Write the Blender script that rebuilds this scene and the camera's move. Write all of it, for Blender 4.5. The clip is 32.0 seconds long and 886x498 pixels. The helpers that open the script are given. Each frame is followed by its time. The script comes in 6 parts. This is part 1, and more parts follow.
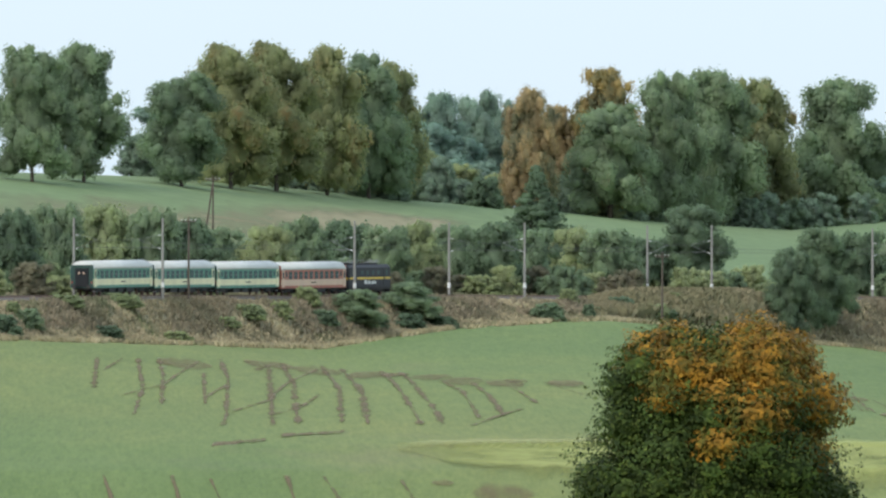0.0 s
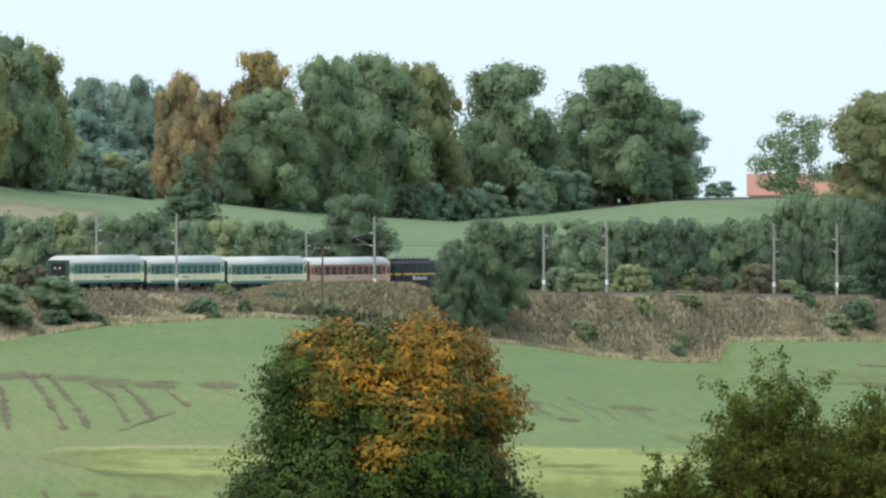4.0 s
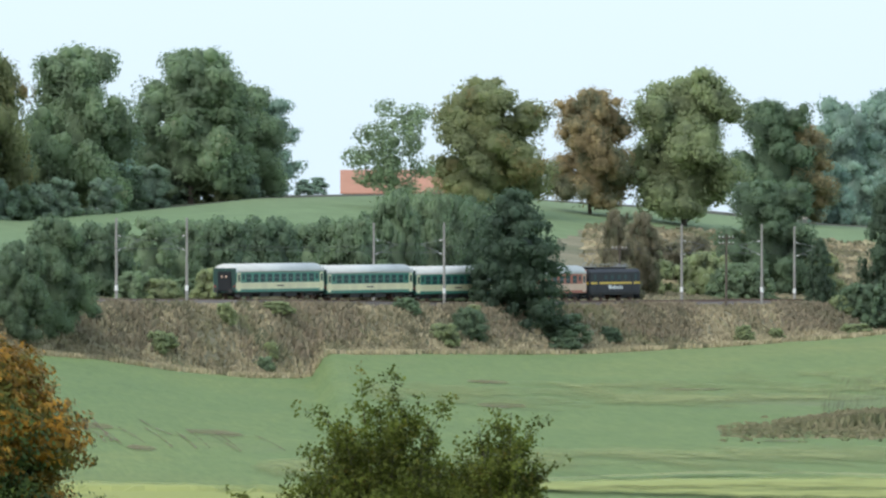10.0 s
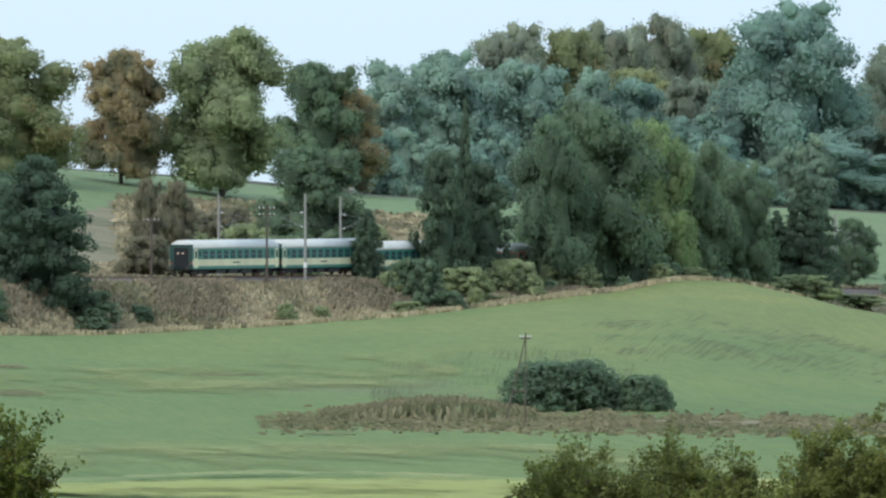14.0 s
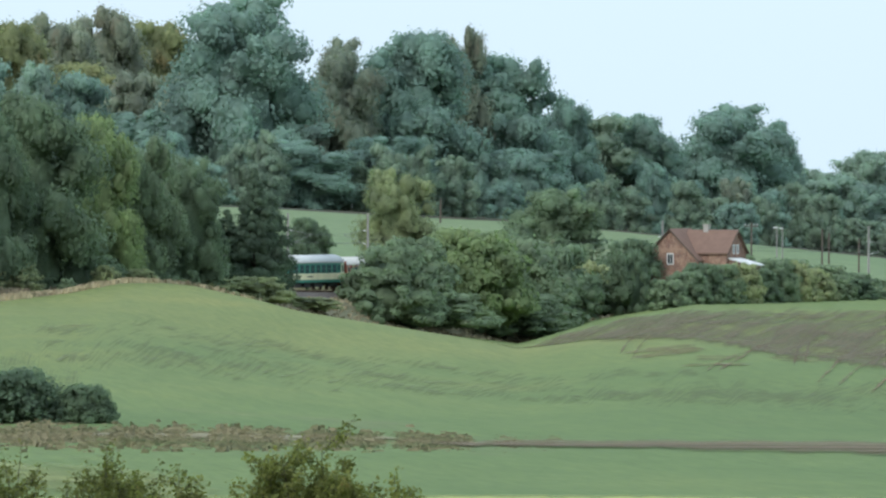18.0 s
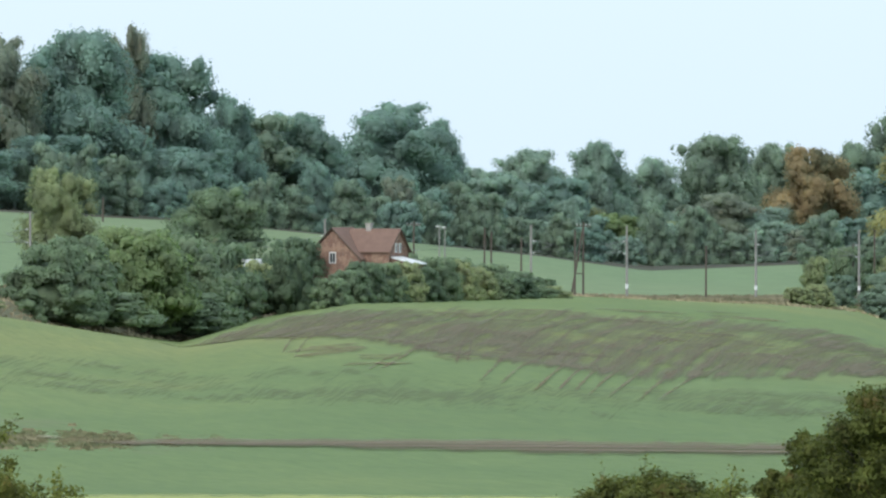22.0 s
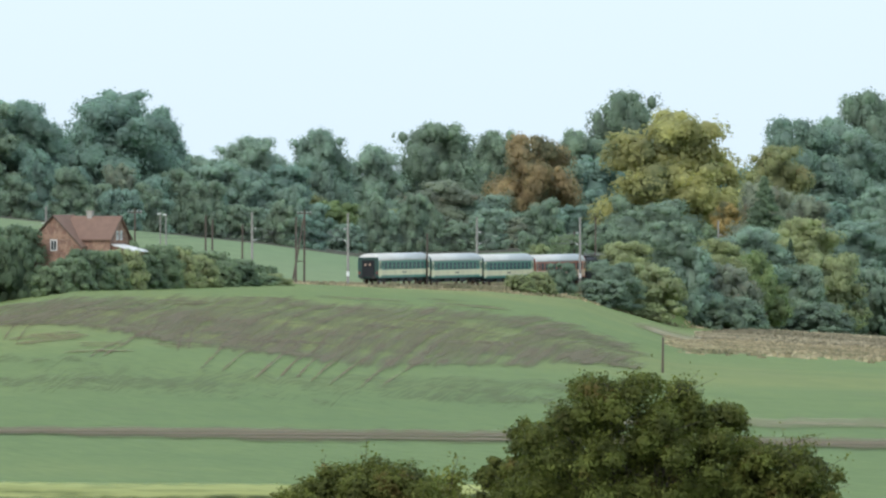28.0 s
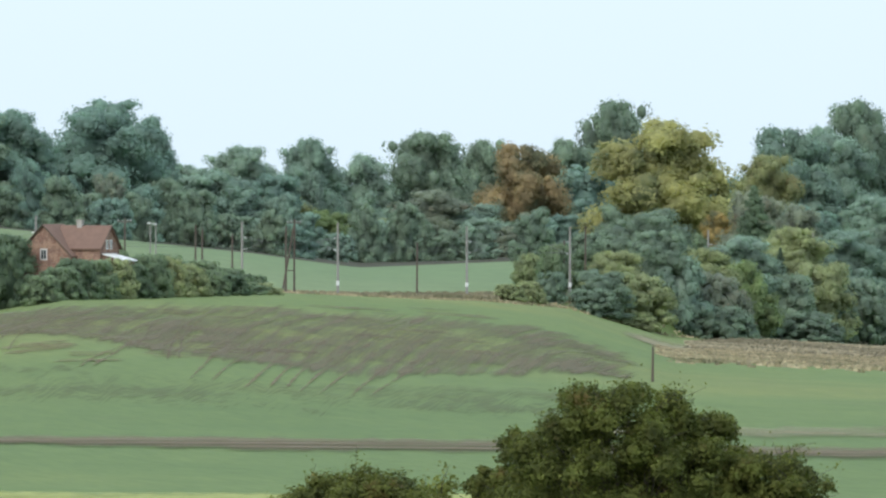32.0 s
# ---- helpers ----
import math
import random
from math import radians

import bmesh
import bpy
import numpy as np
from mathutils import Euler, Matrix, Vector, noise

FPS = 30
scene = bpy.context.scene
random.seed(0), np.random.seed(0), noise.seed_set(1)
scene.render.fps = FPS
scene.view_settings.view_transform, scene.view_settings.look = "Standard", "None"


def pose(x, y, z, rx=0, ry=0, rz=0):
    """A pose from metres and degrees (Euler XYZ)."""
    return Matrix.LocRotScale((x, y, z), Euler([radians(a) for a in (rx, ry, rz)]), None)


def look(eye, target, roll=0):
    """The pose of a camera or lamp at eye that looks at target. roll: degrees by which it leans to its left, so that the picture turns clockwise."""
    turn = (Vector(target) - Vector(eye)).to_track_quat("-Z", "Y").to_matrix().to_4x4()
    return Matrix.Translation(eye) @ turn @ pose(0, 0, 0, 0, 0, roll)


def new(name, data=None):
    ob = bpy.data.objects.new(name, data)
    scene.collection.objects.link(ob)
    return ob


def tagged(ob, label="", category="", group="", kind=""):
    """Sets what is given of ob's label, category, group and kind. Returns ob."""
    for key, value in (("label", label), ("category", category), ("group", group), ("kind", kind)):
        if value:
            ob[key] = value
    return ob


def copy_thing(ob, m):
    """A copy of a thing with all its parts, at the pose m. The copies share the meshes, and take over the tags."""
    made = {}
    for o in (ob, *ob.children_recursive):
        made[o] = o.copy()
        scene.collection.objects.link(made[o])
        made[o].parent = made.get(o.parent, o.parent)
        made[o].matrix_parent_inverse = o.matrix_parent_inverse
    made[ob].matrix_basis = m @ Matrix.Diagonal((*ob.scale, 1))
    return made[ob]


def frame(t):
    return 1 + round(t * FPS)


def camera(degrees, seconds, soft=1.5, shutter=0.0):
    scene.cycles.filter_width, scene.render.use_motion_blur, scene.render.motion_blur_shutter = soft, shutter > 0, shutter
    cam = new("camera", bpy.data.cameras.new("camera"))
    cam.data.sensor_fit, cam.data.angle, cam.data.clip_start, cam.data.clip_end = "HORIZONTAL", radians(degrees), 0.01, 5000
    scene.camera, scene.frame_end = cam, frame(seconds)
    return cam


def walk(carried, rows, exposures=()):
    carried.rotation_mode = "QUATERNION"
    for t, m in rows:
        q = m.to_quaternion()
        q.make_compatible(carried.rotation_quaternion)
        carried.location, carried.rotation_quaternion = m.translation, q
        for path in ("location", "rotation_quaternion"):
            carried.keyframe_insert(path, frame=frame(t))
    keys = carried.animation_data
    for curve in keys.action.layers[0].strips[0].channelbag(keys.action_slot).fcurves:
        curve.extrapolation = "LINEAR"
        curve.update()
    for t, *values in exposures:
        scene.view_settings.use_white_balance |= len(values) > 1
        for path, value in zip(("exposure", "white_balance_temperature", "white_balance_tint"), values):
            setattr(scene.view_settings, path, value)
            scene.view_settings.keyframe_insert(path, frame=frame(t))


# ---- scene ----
cam = camera(2.9418, 32.0, soft=2.35)

# seconds, eye, pitch and heading of the camera
PATH = [
    (0, -36.88, -594.24, 15.80, 89.7271, -1.0403),
    (0.5, -36.87, -593.28, 15.80, 89.7263, -1.1940),
    (1, -36.78, -586.56, 15.75, 89.7106, -1.3450),
    (1.5, -36.53, -571.20, 15.66, 89.7043, -1.4923),
    (2, -36.15, -552.00, 15.53, 89.7263, -1.6338),
    (2.5, -35.70, -532.80, 15.41, 89.7246, -1.7399),
    (3, -35.19, -513.60, 15.29, 89.7354, -1.9402),
    (3.5, -34.60, -494.40, 15.16, 89.7193, -2.0908),
    (4, -33.96, -475.20, 15.04, 89.7069, -2.1906),
    (4.5, -33.27, -456.00, 14.92, 89.6979, -2.2478),
    (5, -32.55, -436.80, 14.80, 89.6920, -2.3121),
    (5.5, -31.79, -417.60, 14.67, 89.6887, -2.4332),
    (6, -30.97, -398.40, 14.55, 89.6880, -2.6194),
    (6.5, -30.08, -379.20, 14.43, 89.6676, -2.7361),
    (7, -29.11, -360.00, 14.30, 89.6853, -3.0156),
    (7.5, -28.06, -340.80, 14.18, 89.6812, -3.0952),
    (8, -26.99, -321.60, 14.06, 89.6587, -3.1198),
    (8.5, -25.90, -302.40, 13.94, 89.6863, -3.1835),
    (9, -24.78, -283.20, 13.81, 89.7333, -3.2547),
    (9.5, -23.61, -264.00, 13.69, 89.7234, -3.3725),
    (10, -22.39, -244.80, 13.57, 89.7217, -3.5681),
    (10.5, -21.10, -225.60, 13.44, 89.7321, -3.7220),
    (11, -19.73, -206.40, 13.32, 89.7142, -3.9451),
    (11.5, -18.26, -187.20, 13.20, 89.7061, -4.1982),
    (12, -16.70, -168.00, 13.08, 89.7046, -4.4696),
    (12.5, -15.07, -148.80, 12.95, 89.6548, -4.5972),
    (13, -13.37, -129.60, 12.83, 89.6277, -4.7702),
    (13.5, -11.62, -110.40, 12.71, 89.6521, -4.9222),
    (14, -9.81, -91.20, 12.58, 89.6359, -5.0798),
    (14.5, -7.94, -72.00, 12.46, 89.6363, -5.2913),
    (15, -5.97, -52.80, 12.34, 89.6317, -5.6027),
    (15.5, -3.89, -33.60, 12.22, 89.6117, -5.9655),
    (16, -1.89, -16.00, 12.10, 89.6046, -6.2715),
    (16.5, -0.49, -4.00, 12.03, 89.6092, -6.5206),
    (17, -0.00, -0.00, 12.00, 89.6196, -6.7106),
    (17.5, -0.00, -0.00, 12.00, 89.6297, -6.8396),
    (18, -0.00, -0.00, 12.00, 89.6386, -6.9072),
    (18.5, -0.00, -0.00, 12.00, 89.6467, -6.9432),
    (19, -0.00, -0.00, 12.00, 89.6632, -6.9915),
    (19.5, -0.00, -0.00, 12.00, 89.6850, -7.1230),
    (20, -0.00, -0.00, 12.00, 89.6633, -7.3146),
    (20.5, -0.00, -0.00, 12.00, 89.6387, -7.4908),
    (21, -0.00, -0.00, 12.00, 89.6276, -7.6592),
    (21.5, -0.00, -0.00, 12.00, 89.6328, -7.8470),
    (22, -0.00, -0.00, 12.00, 89.6345, -8.0282),
    (22.5, -0.00, -0.00, 12.00, 89.6140, -8.1860),
    (23, -0.00, -0.00, 12.00, 89.6056, -8.3226),
    (23.5, -0.00, -0.00, 12.00, 89.6197, -8.4268),
    (24, -0.00, -0.00, 12.00, 89.6304, -8.5820),
    (24.5, -0.00, -0.00, 12.00, 89.5976, -8.8224),
    (25, -0.00, -0.00, 12.00, 89.6352, -9.0040),
    (25.5, -0.00, -0.00, 12.00, 89.6074, -8.9920),
    (26, -0.00, -0.00, 12.00, 89.5923, -8.9808),
    (26.5, -0.00, -0.00, 12.00, 89.5889, -8.9707),
    (27, -0.00, -0.00, 12.00, 89.5911, -8.9625),
    (27.5, -0.00, -0.00, 12.00, 89.5928, -8.9570),
    (28, -0.00, -0.00, 12.00, 89.5929, -8.9544),
    (28.5, -0.00, -0.00, 12.00, 89.5923, -8.9523),
    (29, -0.00, -0.00, 12.00, 89.5930, -8.9502),
    (29.5, -0.00, -0.00, 12.00, 89.5923, -8.9495),
    (30, -0.00, -0.00, 12.00, 89.5923, -8.9487),
    (30.5, -0.00, -0.00, 12.00, 89.5909, -8.9480),
    (31, -0.00, -0.00, 12.00, 89.5837, -8.9480),
    (31.5, -0.00, -0.00, 12.00, 89.6093, -8.9651),
    (32, -0.00, -0.00, 12.00, 89.6238, -8.9879),
]

walk(cam, [(t, pose(x, y, z, tilt, 0, turn)) for t, x, y, z, tilt, turn in PATH],
     exposures=[(0, 0.02, 6290, 10), (3.5, 0.08, 6230, 10), (5.5, 0.29, 6180, 10), (8.5, 0.29, 6180, 10), (9.0, 0.1, 6150, 10), (12, 0.12, 6080, 9), (12.6, 0.0, 5980, 8), (15.5, -0.02, 5930, 8), (17.5, 0.02, 5980, 8), (21, 0.03, 6010, 9), (23, 0.07, 6190, 10), (32, 0.07, 6190, 10)])

# ---- light: high thin overcast, sun veiled behind the viewer's left shoulder ----
scene.view_settings.exposure = 0.0
world = bpy.data.worlds.new("sky")
scene.world = world
world.use_nodes = True
wn, wl = world.node_tree.nodes, world.node_tree.links
wn.clear()
sky = wn.new("ShaderNodeTexSky")
sky.sky_type = "NISHITA"
sky.sun_disc = False
sky.sun_elevation, sky.sun_rotation = radians(38), radians(215)
sky.air_density, sky.dust_density, sky.ozone_density = 1.0, 3.0, 1.0
veil = wn.new("ShaderNodeBackground")
veil.inputs[0].default_value, veil.inputs[1].default_value = (0.785, 0.915, 1.0, 1), 0.92
blue = wn.new("ShaderNodeBackground")
blue.inputs[1].default_value = 0.06
wl.new(sky.outputs[0], blue.inputs[0])
both = wn.new("ShaderNodeAddShader")
wl.new(veil.outputs[0], both.inputs[0])
wl.new(blue.outputs[0], both.inputs[1])
wout = wn.new("ShaderNodeOutputWorld")
wl.new(both.outputs[0], wout.inputs[0])
sun = new("sun", bpy.data.lights.new("sun", "SUN"))
sun.data.energy, sun.data.angle, sun.data.color = 1.3, radians(14), (1.0, 0.95, 0.87)
sun.matrix_world = look((-300, -430, 410), (0, 0, 0))


# ---- materials ----
class Mat:
    """A small writer of node materials."""

    def __init__(self, name, rough=0.8, metal=0.0, spec=0.3):
        self.m = bpy.data.materials.new(name)
        self.m.use_nodes = True
        self.n, self.l = self.m.node_tree.nodes, self.m.node_tree.links
        self.b = self.n["Principled BSDF"]
        self.b.inputs["Roughness"].default_value = rough
        self.b.inputs["Metallic"].default_value = metal
        self.b.inputs["Specular IOR Level"].default_value = spec

    def node(self, kind, **ins):
        nd = self.n.new(kind)
        for k, v in ins.items():
            nd.inputs[k.replace("_", " ")].default_value = v
        return nd

    def combed(self, rows, along, slant, bend, detail=3):
        """Noise drawn out along sown rows that sweep across a strip, in the strip's own coordinates."""
        uv = self.n.new("ShaderNodeUVMap")
        apart = self.n.new("ShaderNodeSeparateXYZ")
        self.l.new(uv.outputs[0], apart.inputs[0])

        def calc(how, a, b):
            nd = self.n.new("ShaderNodeMath")
            nd.operation = how
            for i, v in enumerate((a, b)):
                if isinstance(v, (int, float)):
                    nd.inputs[i].default_value = v
                else:
                    self.l.new(v, nd.inputs[i])
            return nd.outputs[0]

        u, v = apart.outputs[0], apart.outputs[1]
        sweep_by = calc("ADD", calc("MULTIPLY", v, slant), calc("MULTIPLY", calc("MULTIPLY", v, v), bend))
        both = self.n.new("ShaderNodeCombineXYZ")
        self.l.new(calc("MULTIPLY", calc("SUBTRACT", u, sweep_by), rows), both.inputs[0])
        self.l.new(calc("MULTIPLY", v, along), both.inputs[1])
        nz = self.n.new("ShaderNodeTexNoise")
        nz.inputs["Scale"].default_value, nz.inputs["Detail"].default_value, nz.inputs["Roughness"].default_value = 1.0, detail, 0.6
        self.l.new(both.outputs[0], nz.inputs["Vector"])
        return nz.outputs["Fac"]

    def noise(self, scale, detail=4, rough=0.6, stretch=None, turn=0.0, coord="Object"):
        tc = self.n.new("ShaderNodeTexCoord")
        src = tc.outputs[coord]
        if stretch or turn:
            mp = self.n.new("ShaderNodeMapping")
            mp.inputs["Scale"].default_value = stretch or (1, 1, 1)
            mp.inputs["Rotation"].default_value = (0, 0, radians(turn))
            self.l.new(src, mp.inputs["Vector"])
            src = mp.outputs[0]
        nz = self.n.new("ShaderNodeTexNoise")
        nz.inputs["Scale"].default_value, nz.inputs["Detail"].default_value, nz.inputs["Roughness"].default_value = scale, detail, rough
        self.l.new(src, nz.inputs["Vector"])
        return nz.outputs["Fac"]

    def ramp(self, src, stops):
        r = self.n.new("ShaderNodeValToRGB")
        el = r.color_ramp.elements
        while len(el) < len(stops):
            el.new(0.5)
        for e, (p, c) in zip(el, stops):
            e.position, e.color = p, (*c, 1) if len(c) == 3 else c
        self.l.new(src, r.inputs[0])
        return r.outputs[0]

    def mix(self, fac, a, b, how="MIX"):
        mx = self.n.new("ShaderNodeMix")
        mx.data_type, mx.blend_type = "RGBA", how
        for i, v in ((0, fac), (6, a), (7, b)):
            if isinstance(v, (int, float)):
                mx.inputs[i].default_value = v
            elif isinstance(v, tuple):
                mx.inputs[i].default_value = (*v, 1)
            else:
                self.l.new(v, mx.inputs[i])
        return mx.outputs[2]

    def color(self, v):
        if isinstance(v, tuple):
            self.b.inputs["Base Color"].default_value = (*v, 1)
        else:
            self.l.new(v, self.b.inputs["Base Color"])
        return self

    def bump(self, src, strength=0.3, dist=0.05):
        bp = self.n.new("ShaderNodeBump")
        bp.inputs["Strength"].default_value, bp.inputs["Distance"].default_value = strength, dist
        self.l.new(src, bp.inputs["Height"])
        self.l.new(bp.outputs[0], self.b.inputs["Normal"])
        return self


def painted(name, c, rough=0.5, metal=0.0, spread=0.25, scale=1.5, dirt=(0.09, 0.075, 0.06), amount=0.35, spec=0.4):
    """Paint or concrete with blotches and streaks of grime."""
    m = Mat(name, rough, metal, spec)
    base = m.mix(m.noise(scale * 6, 3), tuple(v * (1 - spread) for v in c), tuple(min(1, v * (1 + spread * 0.5)) for v in c))
    grime = m.ramp(m.noise(scale, 5, 0.7, (1, 1, 0.35)), [(0.45, (0, 0, 0)), (0.75, (amount, amount, amount))])
    return m.color(m.mix(grime, base, dirt)).m


def foliage(name, dark, mid, light, rough=0.62, patch=None, glow=0.52, clump=3.4, depth=0.36, wax_haze=0.25):
    """Leaves: tone by leaf, by bough and by tree; patch adds turned leaves over part of the crown."""
    m = Mat(name, rough, 0, wax_haze)
    # besides leaf gloss, a faint sheen imitates haze at grazing angles
    m.b.inputs["Sheen Weight"].default_value, m.b.inputs["Sheen Roughness"].default_value = wax_haze * 0.1, 0.6
    geo = m.n.new("ShaderNodeNewGeometry")
    info = m.n.new("ShaderNodeObjectInfo")
    dark, light = (tuple(v * 0.35 + w * 0.65 for v, w in zip(k, mid)) for k in (dark, light))
    leaf = m.ramp(geo.outputs["Random Per Island"], [(0.0, dark), (0.55, mid), (1.0, light)])
    bough = m.ramp(m.noise(clump, 3, 0.55), [(0.35, (1 - depth,) * 3), (0.65, (1 + depth * 0.7, 1 + depth * 0.68, 1 + depth * 0.5))])
    c = m.mix(1.0, leaf, bough, "MULTIPLY")
    if patch:
        tint, low, high = patch
        where = m.ramp(m.noise(clump * 0.8, 3, 0.6), [(low, (0, 0, 0)), (high, (1, 1, 1))])
        c = m.mix(where, c, m.mix(geo.outputs["Random Per Island"], tuple(v * 0.6 for v in tint), tint))
    tree = m.ramp(info.outputs["Random"], [(0.0, (0.9, 0.92, 0.92)), (1.0, (1.1, 1.07, 1.05))])
    c = m.mix(1.0, c, tree, "MULTIPLY")
    m.color(c)
    through_leaf = m.n.new("ShaderNodeBsdfTranslucent")
    m.l.new(m.mix(1.0, c, (1.1, 1.15, 0.9), "MULTIPLY"), through_leaf.inputs["Color"])
    both_sides = m.n.new("ShaderNodeMixShader")
    both_sides.inputs[0].default_value = glow
    m.l.new(m.b.outputs[0], both_sides.inputs[1])
    m.l.new(through_leaf.outputs[0], both_sides.inputs[2])
    m.l.new(both_sides.outputs[0], m.n["Material Output"].inputs["Surface"])
    return m.m


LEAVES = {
    # kinds beyond the dip: leaf colours raised and greyed to stand in for haze
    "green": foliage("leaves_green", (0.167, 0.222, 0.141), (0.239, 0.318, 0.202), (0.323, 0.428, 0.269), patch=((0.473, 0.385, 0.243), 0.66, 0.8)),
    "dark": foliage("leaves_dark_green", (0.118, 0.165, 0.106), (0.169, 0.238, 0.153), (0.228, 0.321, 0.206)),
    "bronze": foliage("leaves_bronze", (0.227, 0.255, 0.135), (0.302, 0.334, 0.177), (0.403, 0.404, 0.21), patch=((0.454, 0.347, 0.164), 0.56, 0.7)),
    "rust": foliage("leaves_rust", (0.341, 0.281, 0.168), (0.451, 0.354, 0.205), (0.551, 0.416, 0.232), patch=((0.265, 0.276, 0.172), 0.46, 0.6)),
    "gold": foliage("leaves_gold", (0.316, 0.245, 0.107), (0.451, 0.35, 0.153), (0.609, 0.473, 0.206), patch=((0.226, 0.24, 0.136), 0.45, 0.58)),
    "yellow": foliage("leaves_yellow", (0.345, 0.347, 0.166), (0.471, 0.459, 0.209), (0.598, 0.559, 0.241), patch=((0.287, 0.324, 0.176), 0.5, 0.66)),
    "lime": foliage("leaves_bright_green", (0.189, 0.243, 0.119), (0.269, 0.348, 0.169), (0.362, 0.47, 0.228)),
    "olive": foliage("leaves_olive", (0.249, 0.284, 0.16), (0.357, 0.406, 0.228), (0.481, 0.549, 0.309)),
    # haze, hazeb, blue and wood carry the blue-grey of distance haze in their colour
    "haze": foliage("leaves_hazed_grey_green", (0.225, 0.305, 0.261), (0.3, 0.407, 0.347), (0.39, 0.527, 0.452)),
    "hazeb": foliage("leaves_hazed_brown_green", (0.23, 0.277, 0.231), (0.302, 0.345, 0.273), (0.373, 0.396, 0.309), patch=((0.402, 0.337, 0.238), 0.58, 0.72)),
    "blue": foliage("leaves_hazed_blue_green", (0.191, 0.278, 0.249), (0.254, 0.371, 0.33), (0.331, 0.483, 0.431), patch=((0.395, 0.385, 0.295), 0.68, 0.8)),
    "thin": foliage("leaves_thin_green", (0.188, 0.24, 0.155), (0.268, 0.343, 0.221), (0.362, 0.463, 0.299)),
    "wood": foliage("leaves_hazed_wood_green", (0.185, 0.245, 0.19), (0.26, 0.345, 0.268), (0.345, 0.45, 0.35), patch=((0.36, 0.3, 0.2), 0.66, 0.8)),
    "maple": foliage("leaves_maple", (0.014, 0.034, 0.008), (0.045, 0.075, 0.014), (0.15, 0.18, 0.032), glow=0.15, clump=0.55, wax_haze=0.15, depth=0.55),
    "turned": foliage("leaves_maple_turned", (0.14, 0.11, 0.018), (0.36, 0.19, 0.023), (0.62, 0.31, 0.033), patch=((0.13, 0.14, 0.025), 0.47, 0.6), glow=0.25, clump=0.55, wax_haze=0.2, depth=0.5),
    "shrub": foliage("leaves_shrub", (0.05, 0.075, 0.014), (0.13, 0.155, 0.03), (0.25, 0.26, 0.055), patch=((0.3, 0.21, 0.04), 0.6, 0.72), clump=0.6, wax_haze=0.2, depth=0.55),
    "scrub": foliage("leaves_scrub", (0.08, 0.1, 0.028), (0.165, 0.185, 0.052), (0.28, 0.285, 0.085), patch=((0.32, 0.23, 0.07), 0.62, 0.75), clump=0.8, wax_haze=0.2, depth=0.5),
    "round": foliage("leaves_round_bush", (0.07, 0.092, 0.024), (0.148, 0.17, 0.043), (0.29, 0.295, 0.082), patch=((0.25, 0.18, 0.062), 0.6, 0.74), clump=0.8, wax_haze=0.2, depth=0.5),
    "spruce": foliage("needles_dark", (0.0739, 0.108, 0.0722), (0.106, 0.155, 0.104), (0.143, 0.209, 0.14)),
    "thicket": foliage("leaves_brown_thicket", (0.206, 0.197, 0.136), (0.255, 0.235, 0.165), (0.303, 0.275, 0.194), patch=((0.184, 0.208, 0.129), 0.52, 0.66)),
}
bark = Mat("bark", 0.9)
bark.color(bark.mix(bark.noise(3, 4, 0.6, (1, 1, 0.3)), (0.045, 0.038, 0.03), (0.1, 0.085, 0.065)))
BARK = bark.m


# ---- the lie of the land: bearings in milliradians east of north from the last stand, distances in metres ----
BEARING = np.arange(-80.0, 260.0, 0.2)
SLANT = np.interp(BEARING, [-25.7, -7.0, 9.3, 27.9, 60.5, 88.4, 120.9, 153.5], [3.0, 2.6, 2.25, 2.1, 2.2, 2.4, 3.0, 3.4])
LOGD = np.concatenate([[0], np.cumsum((SLANT[1:] + SLANT[:-1]) * 0.0001)])
LINE_D = 1423.8 * np.exp(LOGD - np.interp(-25.67, BEARING, LOGD))
LINE_X, LINE_Y = LINE_D * np.sin(BEARING / 1000), LINE_D * np.cos(BEARING / 1000)
CHAIN = np.concatenate([[0], np.cumsum(np.hypot(np.diff(LINE_X), np.diff(LINE_Y)))])
RAIL_B, RAIL_Z = [-60, -28, -10, 5, 36, 47, 57, 69, 75, 81, 112, 147, 152, 230], [1.4, 0.9, 0.3, -0.1, -1.1, -1.5, -2.0, -2.3, -2.45, -2.5, -5.2, -7.9, -8.45, -14.5]
FOOT_B = [-60, -34, -21, -10, 1, 10, 14.5, 19, 28.5, 35, 40, 45, 49.2, 50.2, 60, 67, 76, 85, 96, 102, 106, 112, 118, 125, 129, 135, 147, 159, 164, 170, 182, 210]
FOOT_Z = [-2.5, -3.9, -4.5, -5.4, -3.7, -3.2, -3.1, -3.8, -6.1, -7.1, -8.5, -9.5, -9.8, -7.2, -7.8, -8.2, -7.7, -6.8, -4.85, -4.3, -5.3, -8.0, -9.7, -11.7, -9.4, -7.4, -8.0, -9.6, -11.0, -15.5, -18.0, -20.0]
RIDGE_B = [-80, -28, -18, -9, 0, 8.5, 14.5, 20.5, 31, 40, 46.7, 54, 60, 67, 74, 83.5, 90, 110, 125, 132, 146, 152, 165, 200]
RIDGE_Z = [17, 14.9, 14.4, 12.9, 11.0, 9.6, 8.7, 7.6, 6.5, 8.0, 9.3, 9.5, 9.6, 8.4, 7.4, 5.3, 4.4, 3.0, 0.9, -1.2, -5.2, -7.5, -7.0, -6.0]


def smoothstep(a, b, x):
    k = np.clip((x - a) / (b - a), 0, 1)
    return k * k * (3 - 2 * k)


